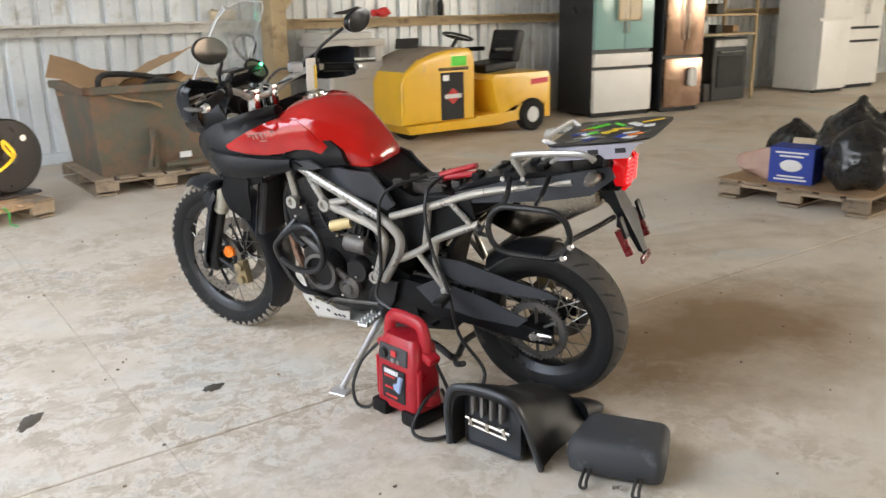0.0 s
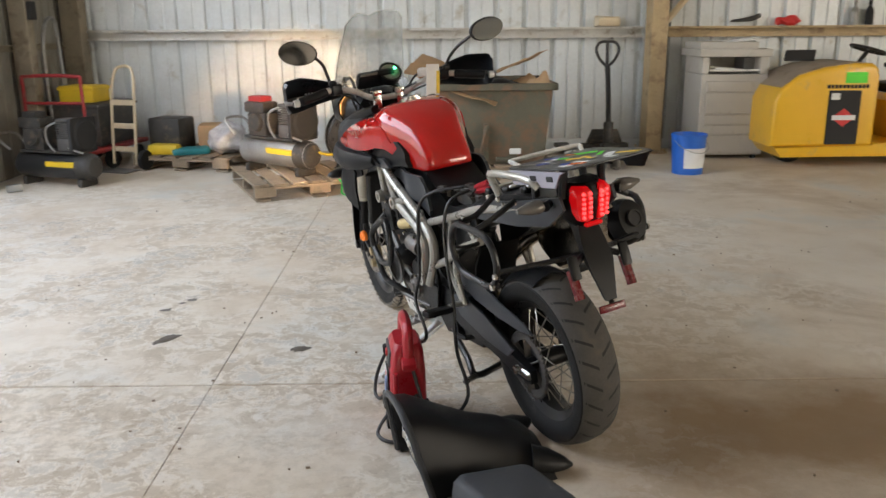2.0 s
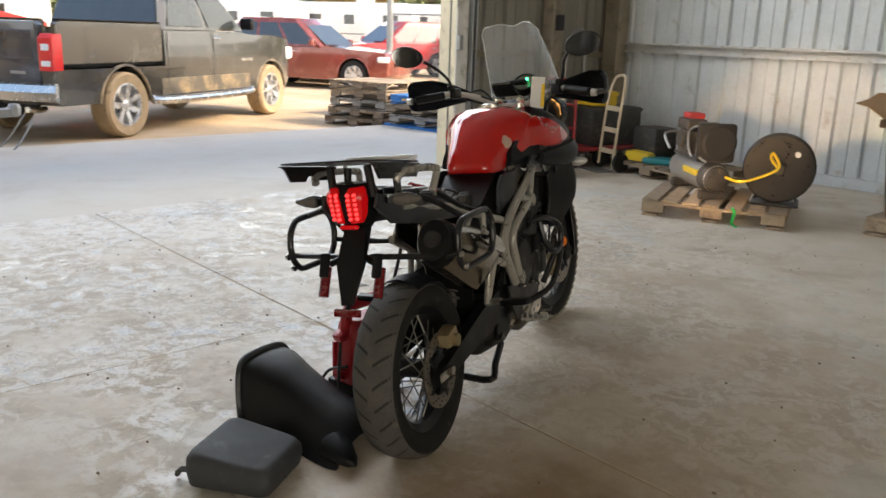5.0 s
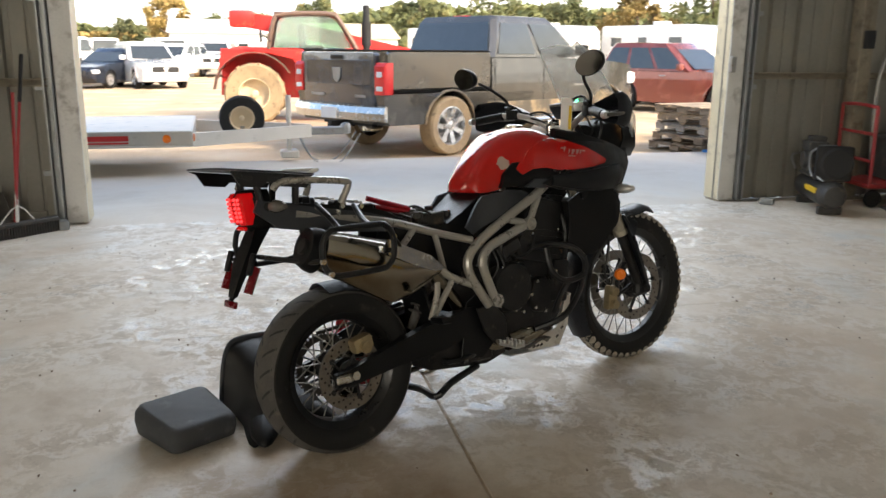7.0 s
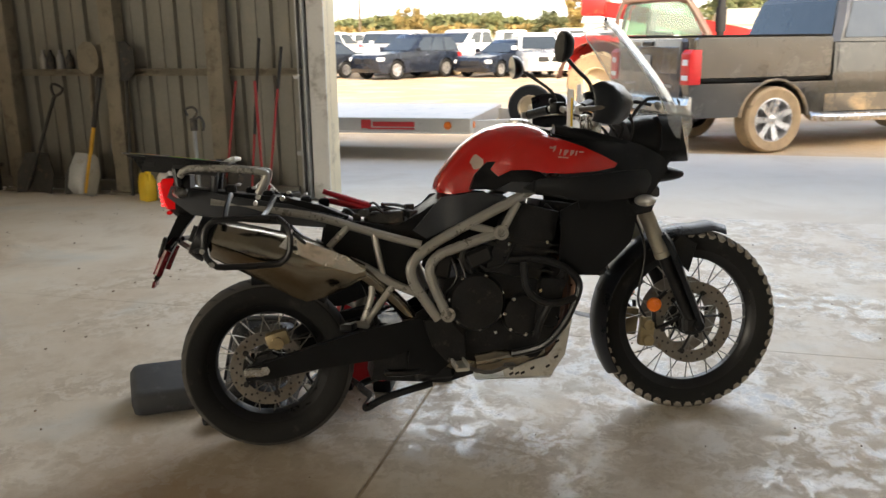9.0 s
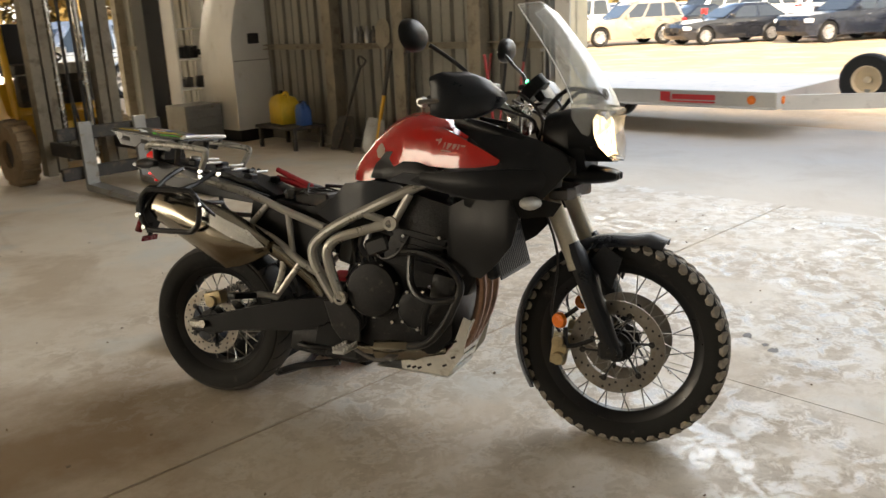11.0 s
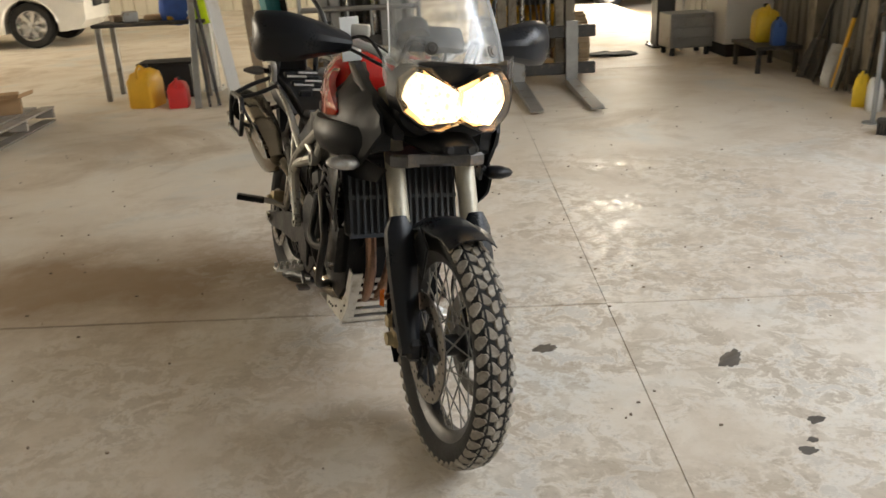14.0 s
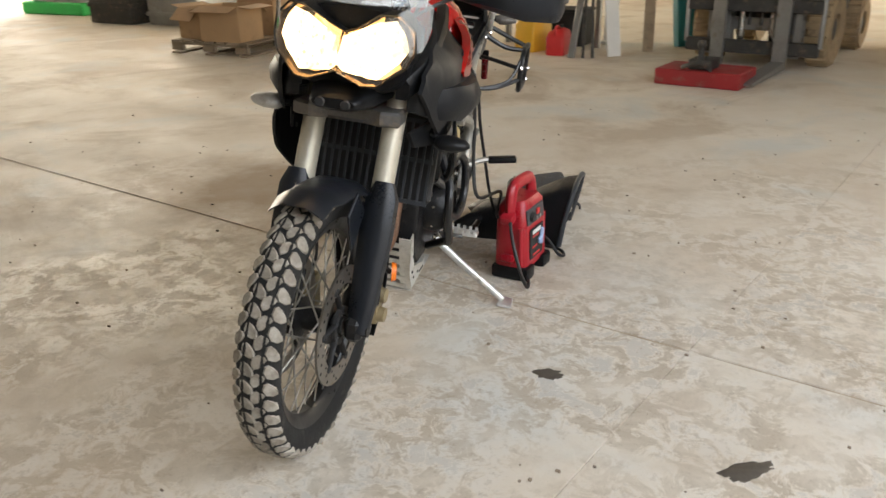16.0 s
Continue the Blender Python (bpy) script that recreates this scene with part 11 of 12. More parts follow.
            pts = [(cx + r * 1.19 * math.cos(a), s * (hw * 0.985), r + r * 1.19 * math.sin(a)) for a in (math.pi * (0.97 - 0.94 * k / 12) for k in range(13))]
            tube(bm, pts, 0.022, 6, 1)
            part("arch_trim", bm, low or paint, g)
    return g


def car(label, at, heading, paint, form, s=1.0, name=None, group="parked vehicles"):
    m = pose(at[0], at[1], at[2] if len(at) > 2 else YARD, 0, 0, heading) @ Matrix.Scale(s, 4)
    if form == "sedan":
        return vehicle(name or "sedan", label, "car", m, paint, 4.8, 1.84, 1.46, 0.93, 0.20, 2.8, 1.05, 0.33, (-0.75, 2.05, 0.0, 1.25), (0.96, 0.78), "sedan", group=group)
    if form == "pickup":
        return vehicle(name or "pickup_truck", label, "pickup truck", m, paint, 5.85, 2.0, 1.92, 1.30, 0.42, 3.65, 1.2, 0.40, (0.85, 3.05, 1.0, 2.30), (1.26, 1.10), "pickup", 1.32, group=group)
    if form == "van":
        return vehicle(name or "van", label, "van", m, paint, 5.4, 1.98, 2.05, 1.12, 0.28, 3.2, 1.1, 0.35, (-1.05, 2.75, -0.95, 1.9), (1.18, 0.95), "van", group=group)
    return vehicle(name or "suv", label, "car", m, paint, 4.75, 1.9, 1.72, 1.04, 0.25, 2.8, 0.98, 0.37, (-0.92, 2.0, -0.60, 1.20), (1.08, 0.93), "suv", group=group)


# dark pickup truck that tows the trailer
TR = pose(-7.66, 4.09, YARD, 0, 0, 120.7) @ Matrix.Scale(1.03, 4)
truck = vehicle("pickup_truck", "dark grey crew cab pickup with muddy sides, trailer hitched", "pickup truck", TR, M_TRUCK, 5.90, 2.02, 1.95, 1.36, 0.46, 3.67, 1.20, 0.41, (0.86, 3.05, 1.02, 2.42), (1.32, 1.20), "pickup", 1.42, group="", lamps=False, low=M_MUDPAINT)
for s in (-1, 1):
    bm = B()
    prism(bm, [(-1.12, 0.92), (0.80, 0.92), (0.80, 1.40), (0.74, 1.42), (-1.06, 1.42), (-1.12, 1.38)], s * 0.90, s * 0.985, bev=0.015)
    part("bed_side", bm, M_TRUCK, truck)
    bm = B()
    box(bm, (-0.15, s * 0.945, 1.428), (1.85, 0.10, 0.018), 0.006)
    part("bed_rail_cap", bm, M_BLACKP, truck, "black plastic rail cap")
    bm = B()
    prism(bm, [(-1.215, 0.86), (-1.05, 0.86), (-1.05, 1.27), (-1.17, 1.27), (-1.215, 1.22)], s * 0.80, s * 1.0, bev=0.02, segs=2)
    lamp = part("tail_lamp", bm, M_TAILRED, truck, "red tail lamp with a pale band")
    bm = B()
    box(bm, (-1.213, s * 0.90, 1.12), (0.012, 0.11, 0.07), 0.004)
    part("reversing_lens", bm, M_LABEL, lamp)
    bm = B()
    box(bm, (-1.213, s * 0.90, 0.94), (0.012, 0.13, 0.06), 0.004)
    part("reversing_lens", bm, M_LABEL, lamp)
    bm = B()
    tube(bm, [(0.62, s * 0.90, 0.50), (0.72, s * 1.02, 0.42), (2.9, s * 1.02, 0.42), (3.0, s * 0.90, 0.50)], 0.055, 10, 4)
    part("side_step", bm, M_CHROME, truck, "chrome side step")
    bm = B()
    box(bm, (1.86, s * 1.005, 0.60), (2.28, 0.012, 0.22), 0.005)
    part("rocker_panel", bm, M_MUDPAINT, truck, "muddy lower door with brown ground reflection in its colour")
    bm = B()
    box(bm, (3.46 - 0.55, s * 1.006, 0.92), (0.34, 0.012, 0.045), 0.004)
    part("badge", bm, M_CHROME, truck, "small chrome badge")
    bm = B()
    box(bm, (4.45, s * 0.78, 1.0), (0.22, 0.34, 0.20), 0.05, segs=2)
    part("headlamp", bm, M_LABEL, truck, "clear headlamp")
    for x in (0.87, 1.98):
        bm = B()
        box(bm, (x, s * 1.008, 0.98), (0.010, 0.008, 0.68), 0.002)
        part("door_gap", bm, M_DARK, truck)
bm = B()
prism(bm, [(-0.78, 0.70), (0.78, 0.70), (0.80, 0.76), (0.80, 1.36), (0.76, 1.40), (-0.76, 1.40), (-0.80, 1.36), (-0.80, 0.76)], -1.20, -1.11, "x", 0.02, 2)
tailgate = part("tailgate", bm, M_TRUCK_SHADE, truck, "closed tailgate with plain grey badge")
bm = B()
prism(bm, [(-0.72, 0.98), (0.72, 0.98), (0.72, 1.30), (-0.72, 1.30)], -1.206, -1.19, "x", 0.006)
part("pressed_panel", bm, M_TRUCK_SHADE, tailgate)
bm = B()
prism(bm, [(-0.10, 1.20), (0.10, 1.20), (0.08, 1.06), (0.0, 0.99), (-0.08, 1.06)], -1.225, -1.206, "x", 0.006)
part("badge", bm, M_STEELG, tailgate, "plain shield badge")
bm = B()
box(bm, (-1.21, 0, 1.335), (0.02, 0.26, 0.055), 0.008)
part("tailgate_handle", bm, M_BLACKP, tailgate)
for y, w in ((0.45, 0.30), (-0.50, 0.22)):
    bm = B()
    box(bm, (-1.207, y, 0.83), (0.012, w, 0.035), 0.003)
    part("lettering_bar", bm, M_STEELG, tailgate, "grey bar of raised lettering")
bm = B()
loft(bm, [[(-1.16, y, 0.50), (-1.16, y, 0.72), (-1.30 + 0.10 * (abs(y) / 1.0) ** 3, y, 0.70), (-1.34 + 0.12 * (abs(y) / 1.0) ** 3, y, 0.62), (-1.32 + 0.12 * (abs(y) / 1.0) ** 3, y, 0.52)] for y in (-1.0, -0.8, -0.45, 0.0, 0.45, 0.8, 1.0)])
part("rear_bumper", bm, M_CHROME, truck, "chrome rear bumper", sharp=25)
bm = B()
box(bm, (-1.345, 0.02, 0.60), (0.02, 0.34, 0.15), 0.006)
part("number_plate", bm, M_LABEL, truck, "pale number plate with no writing")
bm = B()
box(bm, (-1.15, 0, 0.44), (0.42, 0.09, 0.09), 0.008)
box(bm, (-1.0, 0, 0.46), (0.10, 1.1, 0.08), 0.01)
part("receiver", bm, M_DARK, truck, "black tow bar")
bm = B()
box(bm, (1.18, 0, 1.935), (0.06, 0.34, 0.03), 0.01)
part("brake_lamp", bm, M_TAILRED, truck, "red high brake lamp")
bm = B()
box(bm, (-0.15, 0, 0.90), (1.9, 1.78, 0.03))
part("bed_floor", bm, M_DARK, truck)
bm = B()
tube(bm, [(-0.9, -0.55, 0.40), (-1.1, -0.60, 0.40), (-1.25, -0.62, 0.42)], 0.035, 10, 3)
part("tailpipe", bm, M_CHROME, truck)

# flatbed car trailer
trailer = thing("car_trailer", "silver aluminium flatbed car trailer hitched to the pickup", "trailer", pose(-5.55, -2.3, YARD, 0, 0, 92.0))
LF, LB, HWD, DZ = 3.42, -3.3, 1.05, 0.60
bm = B()
prism(bm, [(LB, -HWD), (LF, -HWD), (LF, HWD), (LB, HWD)], DZ - 0.035, DZ, "z", 0.008)
part("deck", bm, M_DECK, trailer, "pale metal deck")
for s in (-1, 1):
    bm = B()
    for z in (DZ - 0.165, DZ - 0.005):
        box(bm, ((LF + LB) / 2, s * (HWD + 0.03), z), (LF - LB, 0.07, 0.018), 0.004)
    box(bm, ((LF + LB) / 2, s * (HWD + 0.01), DZ - 0.085), (LF - LB, 0.018, 0.16), 0.003)
    rail = part("side_rail", bm, M_TRAILER, trailer)
    for x, w, h in ((2.20, 0.12, 0.10), (2.53, 0.50, 0.055), (2.50, 0.56, 0.018)):
        bm = B()
        box(bm, (x, s * (HWD + 0.024), DZ - (0.075 if h > 0.02 else 0.125)), (w, 0.006, h), 0.0015)
        part("lettering_bar", bm, M_REDP, rail, "red bar of lettering")
    for x in (LF - 0.25, 0.6, LB + 0.3):
        bm = B()
        lathe(bm, [(0.045, 0), (0.045, 0.012), (0.03, 0.02), (0, 0.022)], (x, s * (HWD + 0.02), DZ - 0.085), (0, s, 0), 14)
        part("marker_lamp", bm, M_ORANGEL, rail, "round amber marker lamp")
bm = B()
box(bm, (LF + 0.012, 0, DZ - 0.085), (0.024, 2 * HWD + 0.1, 0.17), 0.004)
front = part("front_rail", bm, M_TRAILER, trailer)
bm = B()
lathe(bm, [(0.04, 0), (0.04, 0.012), (0, 0.02)], (LF + 0.024, -HWD + 0.1, DZ - 0.085), (1, 0, 0), 14)
part("marker_lamp", bm, M_ORANGEL, front, "round amber marker lamp")
for s in (-1, 1):
    bm = B()
    loft(bm, [[(x, y + w, z) for w, z in ((-0.035, DZ - 0.19), (0.035, DZ - 0.19), (0.035, DZ - 0.04), (-0.035, DZ - 0.04))] for x, y in ((LF + 0.02, s * 0.92), (LF + 1.42, s * 0.05))])
    part("tongue_beam", bm, M_TRAILER, trailer)
bm = B()
box(bm, (LF + 1.62, 0, DZ - 0.12), (0.44, 0.10, 0.10), 0.015)
lathe(bm, [(0.0, -0.10), (0.065, -0.09), (0.07, 0.0), (0.05, 0.04), (0, 0.05)], (LF + 1.86, 0, DZ - 0.07), (0, 0, 1), 14)
part("coupler", bm, M_STEELG, trailer, "grey ball coupler")
bm = B()
cyl(bm, (LF + 1.15, 0.0, DZ - 0.42), (LF + 1.15, 0.0, DZ + 0.32), 0.032, seg=12)
box(bm, (LF + 1.15, 0, DZ - 0.40), (0.22, 0.22, 0.10), 0.02)
part("jack", bm, M_TRAILER, trailer, "tongue jack")
for s in (-1, 1):
    bm = B()
    tube(bm, [(LF + 1.25, s * 0.10, DZ - 0.14), (LF + 1.45, s * 0.16, 0.12), (LF + 1.75, s * 0.2, 0.10), (LF + 2.02, s * 0.16, DZ - 0.15)], 0.010, 6, 6)
    part("safety_chain", bm, M_STEELG, trailer, "hanging safety chain")
for cx in (-0.42, 0.42):
    for s in (-1, 1):
        road_wheel(trailer, (cx, s * (HWD - 0.16), 0.27), 0.27, 0.20, s, spokes=5)
bm = B()
box(bm, (0, 0, DZ - 0.13), (5.6, 1.2, 0.10), 0.01)
for cx in (-0.42, 0.42):
    cyl(bm, (cx, -0.85, 0.27), (cx, 0.85, 0.27), 0.04, seg=10)
part("chassis", bm, M_STEELG, trailer)
sp = road_wheel(trailer, (LF + 0.58, -0.18, DZ + 0.06), 0.27, 0.17, -1, M_BEIGE, spokes=0, rimr=0.55)
bm = B()
box(bm, (LF + 0.58, 0.0, DZ - 0.06), (0.06, 0.36, 0.05), 0.006)
box(bm, (LF + 0.58, -0.02, DZ + 0.04), (0.06, 0.05, 0.22), 0.006)
part("spare_bracket", bm, M_STEELG, trailer)

# red telescopic handler
tele = thing("telehandler", "red telescopic handler with muddy tyres and dark cab frame", "telehandler", pose(-13.4, 2.05, YARD, 0, 0, 84))
for cx in (0.0, 2.75):
    for s in (-1, 1):
        w = road_wheel(tele, (cx, s * 0.92 - 0.0, 0.60), 0.60, 0.42, s, M_BEIGE, M_MUD, spokes=0, rimr=0.52)
        for k in range(18):
            a = 2 * math.pi * k / 18
            bm = B()
            box(bm, (0.585 * math.cos(a), 0.10 * (1 if k % 2 else -1), 0.585 * math.sin(a)), (0.06, 0.20, 0.07), 0.008, Matrix.Rotation(-a, 4, "Y"))
            part("lug", bm, M_MUD, w)
bm = B()
prism(bm, [(-0.72, 0.55), (-0.66, 1.42), (-0.40, 1.52), (1.0, 1.50), (1.15, 1.35), (3.35, 1.30), (3.45, 0.80), (3.2, 0.55), (2.1, 0.50), (0.7, 0.50)], -0.52, 0.52, bev=0.04, segs=2)
part("chassis", bm, M_TELERED, tele, "red painted body")
for s in (-1, 1):
    bm = B()
    pts = [(0.80 * math.cos(a), 0.60 + 0.80 * math.sin(a)) for a in (math.pi * (0.97 - 0.80 * k / 10) for k in range(11))]
    loft(bm, [[(x, s * 0.66, z), (x, s * 1.10, z), (x, s * 1.10, z + 0.02), (x, s * 0.66, z + 0.02)] for x, z in pts])
    part("mudguard", bm, M_CABBROWN, tele, "dark rubber mudguard", sharp=60)
    bm = B()
    prism(bm, [(-0.70, 1.05), (-0.62, 1.48), (1.9, 1.48), (1.9, 0.75), (1.0, 0.75), (0.80, 1.30), (0.3, 1.42), (-0.3, 1.36)], s * 0.52, s * 0.98, bev=0.02)
    part("side_cover", bm, M_TELERED, tele, "red engine side cover")
cab_pts = [(0.30, 1.48), (0.42, 2.02), (0.60, 2.14), (1.50, 2.16), (1.72, 2.02), (2.05, 1.48)]
for y in (-0.98, -0.12):
    bm = B()
    tube(bm, [(x, y, z) for x, z in cab_pts], 0.045, 8, 3)
    part("cab_pillar", bm, M_CABBROWN, tele)
bm = B()
box(bm, (1.05, -0.55, 2.16), (1.25, 0.94, 0.06), 0.02)
part("cab_roof", bm, M_CABBROWN, tele)
for y in (-0.97, -0.13):
    bm = B()
    prism(bm, [(0.40, 1.50), (0.50, 2.0), (0.62, 2.10), (1.50, 2.12), (1.68, 2.0), (1.96, 1.50)], y - 0.004, y + 0.004)
    part("cab_glass", bm, M_GREENGLASS, tele, "green-tinted cab window")
bm = B()
box(bm, (0.95, -0.55, 1.70), (0.14, 0.5, 0.55), 0.05, segs=2)
box(bm, (1.15, -0.55, 1.50), (0.45, 0.5, 0.12), 0.04, segs=2)
part("operator_seat", bm, M_DARK, tele, "dark operator seat")
bm = B()
loft(bm, [[(x, y, z) for y, z in ((0.05, z0), (0.40, z0), (0.40, z0 + h), (0.05, z0 + h))] for x, z0, h in ((-0.45, 1.95, 0.30), (0.4, 1.80, 0.32), (3.6, 1.12, 0.30))])
part("boom", bm, M_TELERED, tele, "red lifting boom")
bm = B()
box(bm, (-0.30, 0.15, 2.08), (0.5, 0.5, 0.34), 0.06, segs=2)
part("boom_pivot", bm, M_TELERED, tele, "red boom pivot")
bm = B()
cyl(bm, (2.25, -0.70, 1.35), (2.25, -0.70, 2.35), 0.07, seg=12)
cyl(bm, (2.25, -0.70, 1.55), (2.25, -0.70, 2.0), 0.10, seg=12)
part("exhaust_pipe", bm, M_DARK, tele, "black exhaust stack")
bm = B()
tube(bm, [(0.35, -1.0, 1.62), (0.25, -1.22, 1.72), (0.20, -1.30, 1.70)], 0.015, 6, 3)
box(bm, (0.19, -1.32, 1.72), (0.04, 0.16, 0.24), 0.015)
part("mirror", bm, M_DARK, tele)

# pallets stacked outside
def pallet_stack(x, y, turn, n, mats, seed):
    rnd = random.Random(seed)
    for k in range(n):
        pallet("pallet", "weathered wooden pallet in a leaning stack outdoors", 1.2, 1.02, pose(x + rnd.uniform(-0.06, 0.06), y + rnd.uniform(-0.06, 0.06), YARD + 0.105 + (k - 0.72) * 0.142, 0, 0, turn + rnd.uniform(-5, 5)), mats[k % len(mats)], 7, 3, seed * 10 + k, "stacked pallets")


pallet_stack(-6.55, 8.55, 12, 5, (M_WOOD, M_WOOD, M_GREYWOOD, M_WOOD), 31)
pallet_stack(-5.15, 8.62, 6, 4, (M_BLUEWOOD, M_GREYWOOD, M_WOOD), 32)
pallet_stack(-7.9, 9.5, 8, 3, (M_WOOD, M_GREYWOOD), 33)

# parked vehicles
car("copper-coloured SUV parked on the dirt yard", (-15.9, 12.2), 28, M_CARCOPPER, "suv", 1.0)
car("red pickup truck parked behind the wire fence", (-18.4, 19.6), -100, M_CARRED, "suv", 1.05, "suv")
car("dark blue SUV parked behind the wire fence", (-16.6, 20.5), 70, M_CARNAVY, "suv", 1.0)
car("white car parked beside the pickup in the yard", (-18.2, 13.6), 25, M_CARWHITE, "sedan")
ROW = [(-27.0, -7.6, 152, M_CARNAVY, "suv", "dark blue SUV parked in a row on dirt"), (-28.9, -3.9, 156, M_CARNAVY, "sedan", "dark blue sedan parked in a row on dirt"),
       (-31.2, -2.3, 20, M_CARWHITE, "suv", "white SUV parked on the dirt yard"), (-26.0, -11.6, 150, M_CARBLACK, "sedan", "black sedan parked in a row on dirt"),
       (-25.0, -15.6, 150, M_CARTAN, "suv", "tan SUV parked in a row on dirt"), (-24.0, -19.5, 150, M_CARBLACK, "suv", "black SUV parked in a row on dirt"),
       (-45.5, -2.4, 200, M_CARWHITE, "van", "white van parked far off in the yard"), (-45.5, 0.2, 0, M_CARWHITE, "pickup", "white pickup parked far off in the yard"),
       (-38.0, -9.0, 160, M_CARWHITE, "suv", "white SUV parked far off in the yard"), (-38.0, -13.5, 160, M_SILVER, "sedan", "silver sedan parked far off in the yard"),
       (-37.0, -18.0, 160, M_CARWHITE, "van", "white van parked far off in the yard"), (-36.0, -22.5, 160, M_CARBLACK, "sedan", "black sedan parked far off in the yard"),
       (-35.0, -27.0, 160, M_CARWHITE, "sedan", "white sedan parked far off in the yard"), (-46.0, 3.8, 10, M_CARBLACK, "sedan", "black sedan parked far off in the yard"),
       (-47.0, 7.0, 10, M_SILVER, "suv", "silver SUV parked far off in the yard"), (-50.0, -6.5, 200, M_CARWHITE, "van", "white van parked far off in the yard"),
       (-23.2, -23.4, 150, M_CARWHITE, "suv", "white SUV parked in a row on dirt"), (-34, -31.0, 160, M_CARRED, "suv", "red SUV parked far off in the yard"),
       (-22.2, -27.2, 150, M_SILVER, "sedan", "silver sedan parked in a row on dirt"), (-27.5, 19.0, 30, M_CARWHITE, "suv", "white SUV parked beyond the fence"),
       (-24.0, 27.0, 60, M_CARWHITE, "van", "white van parked beyond the fence"), (-20.0, 27.5, 70, M_CARBLACK, "sedan", "black sedan parked beyond the fence")]
far_cars = []
for x, y, h, p, f, lab in ROW:
    if h in (150, 152, 156, 160):
        x, y, h = x + 2.8 * math.cos(radians(h)), y + 2.8 * math.sin(radians(h)), h + 180
    made = car(lab, (x, y), h, p, f)
    if "far off" in lab:
        far_cars.append(made)
# further rows behind them
rnd = random.Random(77)
for x0, y0, y1, gap in ((-34.5, -26.0, -3.0, 3.0), (-42.0, -34.0, 3.0, 3.3), (-54.0, -44.0, 12.0, 4.2), (-66.0, -50.0, 4.0, 5.0)):
    y = y0
    while y < y1:
        copy_thing(rnd.choice(far_cars), pose(x0 + rnd.uniform(-0.6, 0.6), y + rnd.uniform(-0.3, 0.3), YARD, 0, 0, rnd.choice((-22, 158)) + rnd.uniform(-5, 5)))
        y += gap * (1 if rnd.random() > 0.15 else 2)
car("white SUV parked on the concrete inside the hall", (11.30, -9.46, 0.0), 186, M_CARWHITE, "suv", 1.0)
car("silver SUV parked close outside the side opening", (-4.24, -14.56), 21, M_SILVER, "suv", 1.0)


def caravan(x, y, turn, L, label):
    g = thing("caravan", label, "caravan", pose(x, y, YARD, 0, 0, turn), "caravans")
    bm = B()
    prism(bm, [(-L / 2, 0.55), (L / 2 - 0.3, 0.55), (L / 2 - 0.1, 1.3), (L / 2 + 0.1, 1.7), (L / 2, 2.75), (L / 2 - 0.5, 3.1), (-L / 2 + 0.1, 3.1), (-L / 2, 2.9)], -1.2, 1.2, bev=0.06, segs=2)
    part("body", bm, M_CARWHITE, g)
    for k, (px, w) in enumerate(((-L * 0.32, 0.9), (-L * 0.02, 0.7), (L * 0.33, 1.0))):
        for s in (-1, 1):
            bm = B()
            box(bm, (px, s * 1.205, 2.1), (w, 0.02, 0.55), 0.008)
            part("window", bm, M_CARWIN, g)
    bm = B()
    box(bm, (L * 0.16, -1.21, 1.55), (0.7, 0.03, 1.8), 0.01)
    part("door", bm, M_LABEL, g)
    bm = B()
    box(bm, (0.3, 0, 3.22), (0.9, 0.75, 0.26), 0.06, segs=2)
    part("roof_unit", bm, M_LABEL, g, "white roof air unit")
    for s in (-1, 1):
        bm = B()
        box(bm, (0, s * 1.206, 1.25), (L * 0.86, 0.012, 0.09), 0.003)
        part("stripe", bm, M_STEELG, g)
        for cx in (-0.7, 0.2):
            road_wheel(g, (cx, s * 1.05, 0.36), 0.36, 0.22, s)
    return g


for x, y, tn, L in ((-44, 27, 20, 7.5), (-39, 32, 25, 8), (-34, 36, 35, 7.5), (-50, 22, 15, 8), (-56, 16, 10, 8), (-28, 40, 45, 8)):
    caravan(x, y, tn, L, "white travel caravan parked beyond the yard")


def shed_far(x, y, turn, L, D, h, label, roof):
    g = thing("far_building", label, "building", pose(x, y, YARD, 0, 0, turn))
    bm = B()
    prism(bm, [(-D / 2, 0), (D / 2, 0), (D / 2, h), (0, h + D * 0.16), (-D / 2, h)], -L / 2, L / 2)
    part("wall", bm, M_WHITEB, g)
    for s in (-1, 1):
        bm = B()
        slab4(bm, [(s * (D / 2 + 0.3), -L / 2 - 0.3, h - 0.05), (s * (D / 2 + 0.3), L / 2 + 0.3, h - 0.05), (0, L / 2 + 0.3, h + D * 0.16 + 0.05), (0, -L / 2 - 0.3, h + D * 0.16 + 0.05)], 0.1)
        part("roof", bm, roof, g)
    n = int(L / 4)
    for k in range(n):
        bm = B()
        box(bm, (D / 2 + 0.02, -L / 2 + (k + 0.5) * L / n, h * 0.5), (0.05, 1.1, 0.9), 0.01)
        part("window", bm, M_CARWIN, g)
    bm = B()
    box(bm, (D / 2 + 0.02, L * 0.12, 1.05), (0.06, 1.0, 2.1), 0.01)
    part("door", bm, M_STEELG, g)


shed_far(-98, -0.8, 0, 10.5, 9, 3.2, "long white metal building at the yard edge", M_WHITEB)
shed_far(-95, 13.5, 4, 10, 10, 2.7, "low pale building with a gabled roof", M_BEIGE)

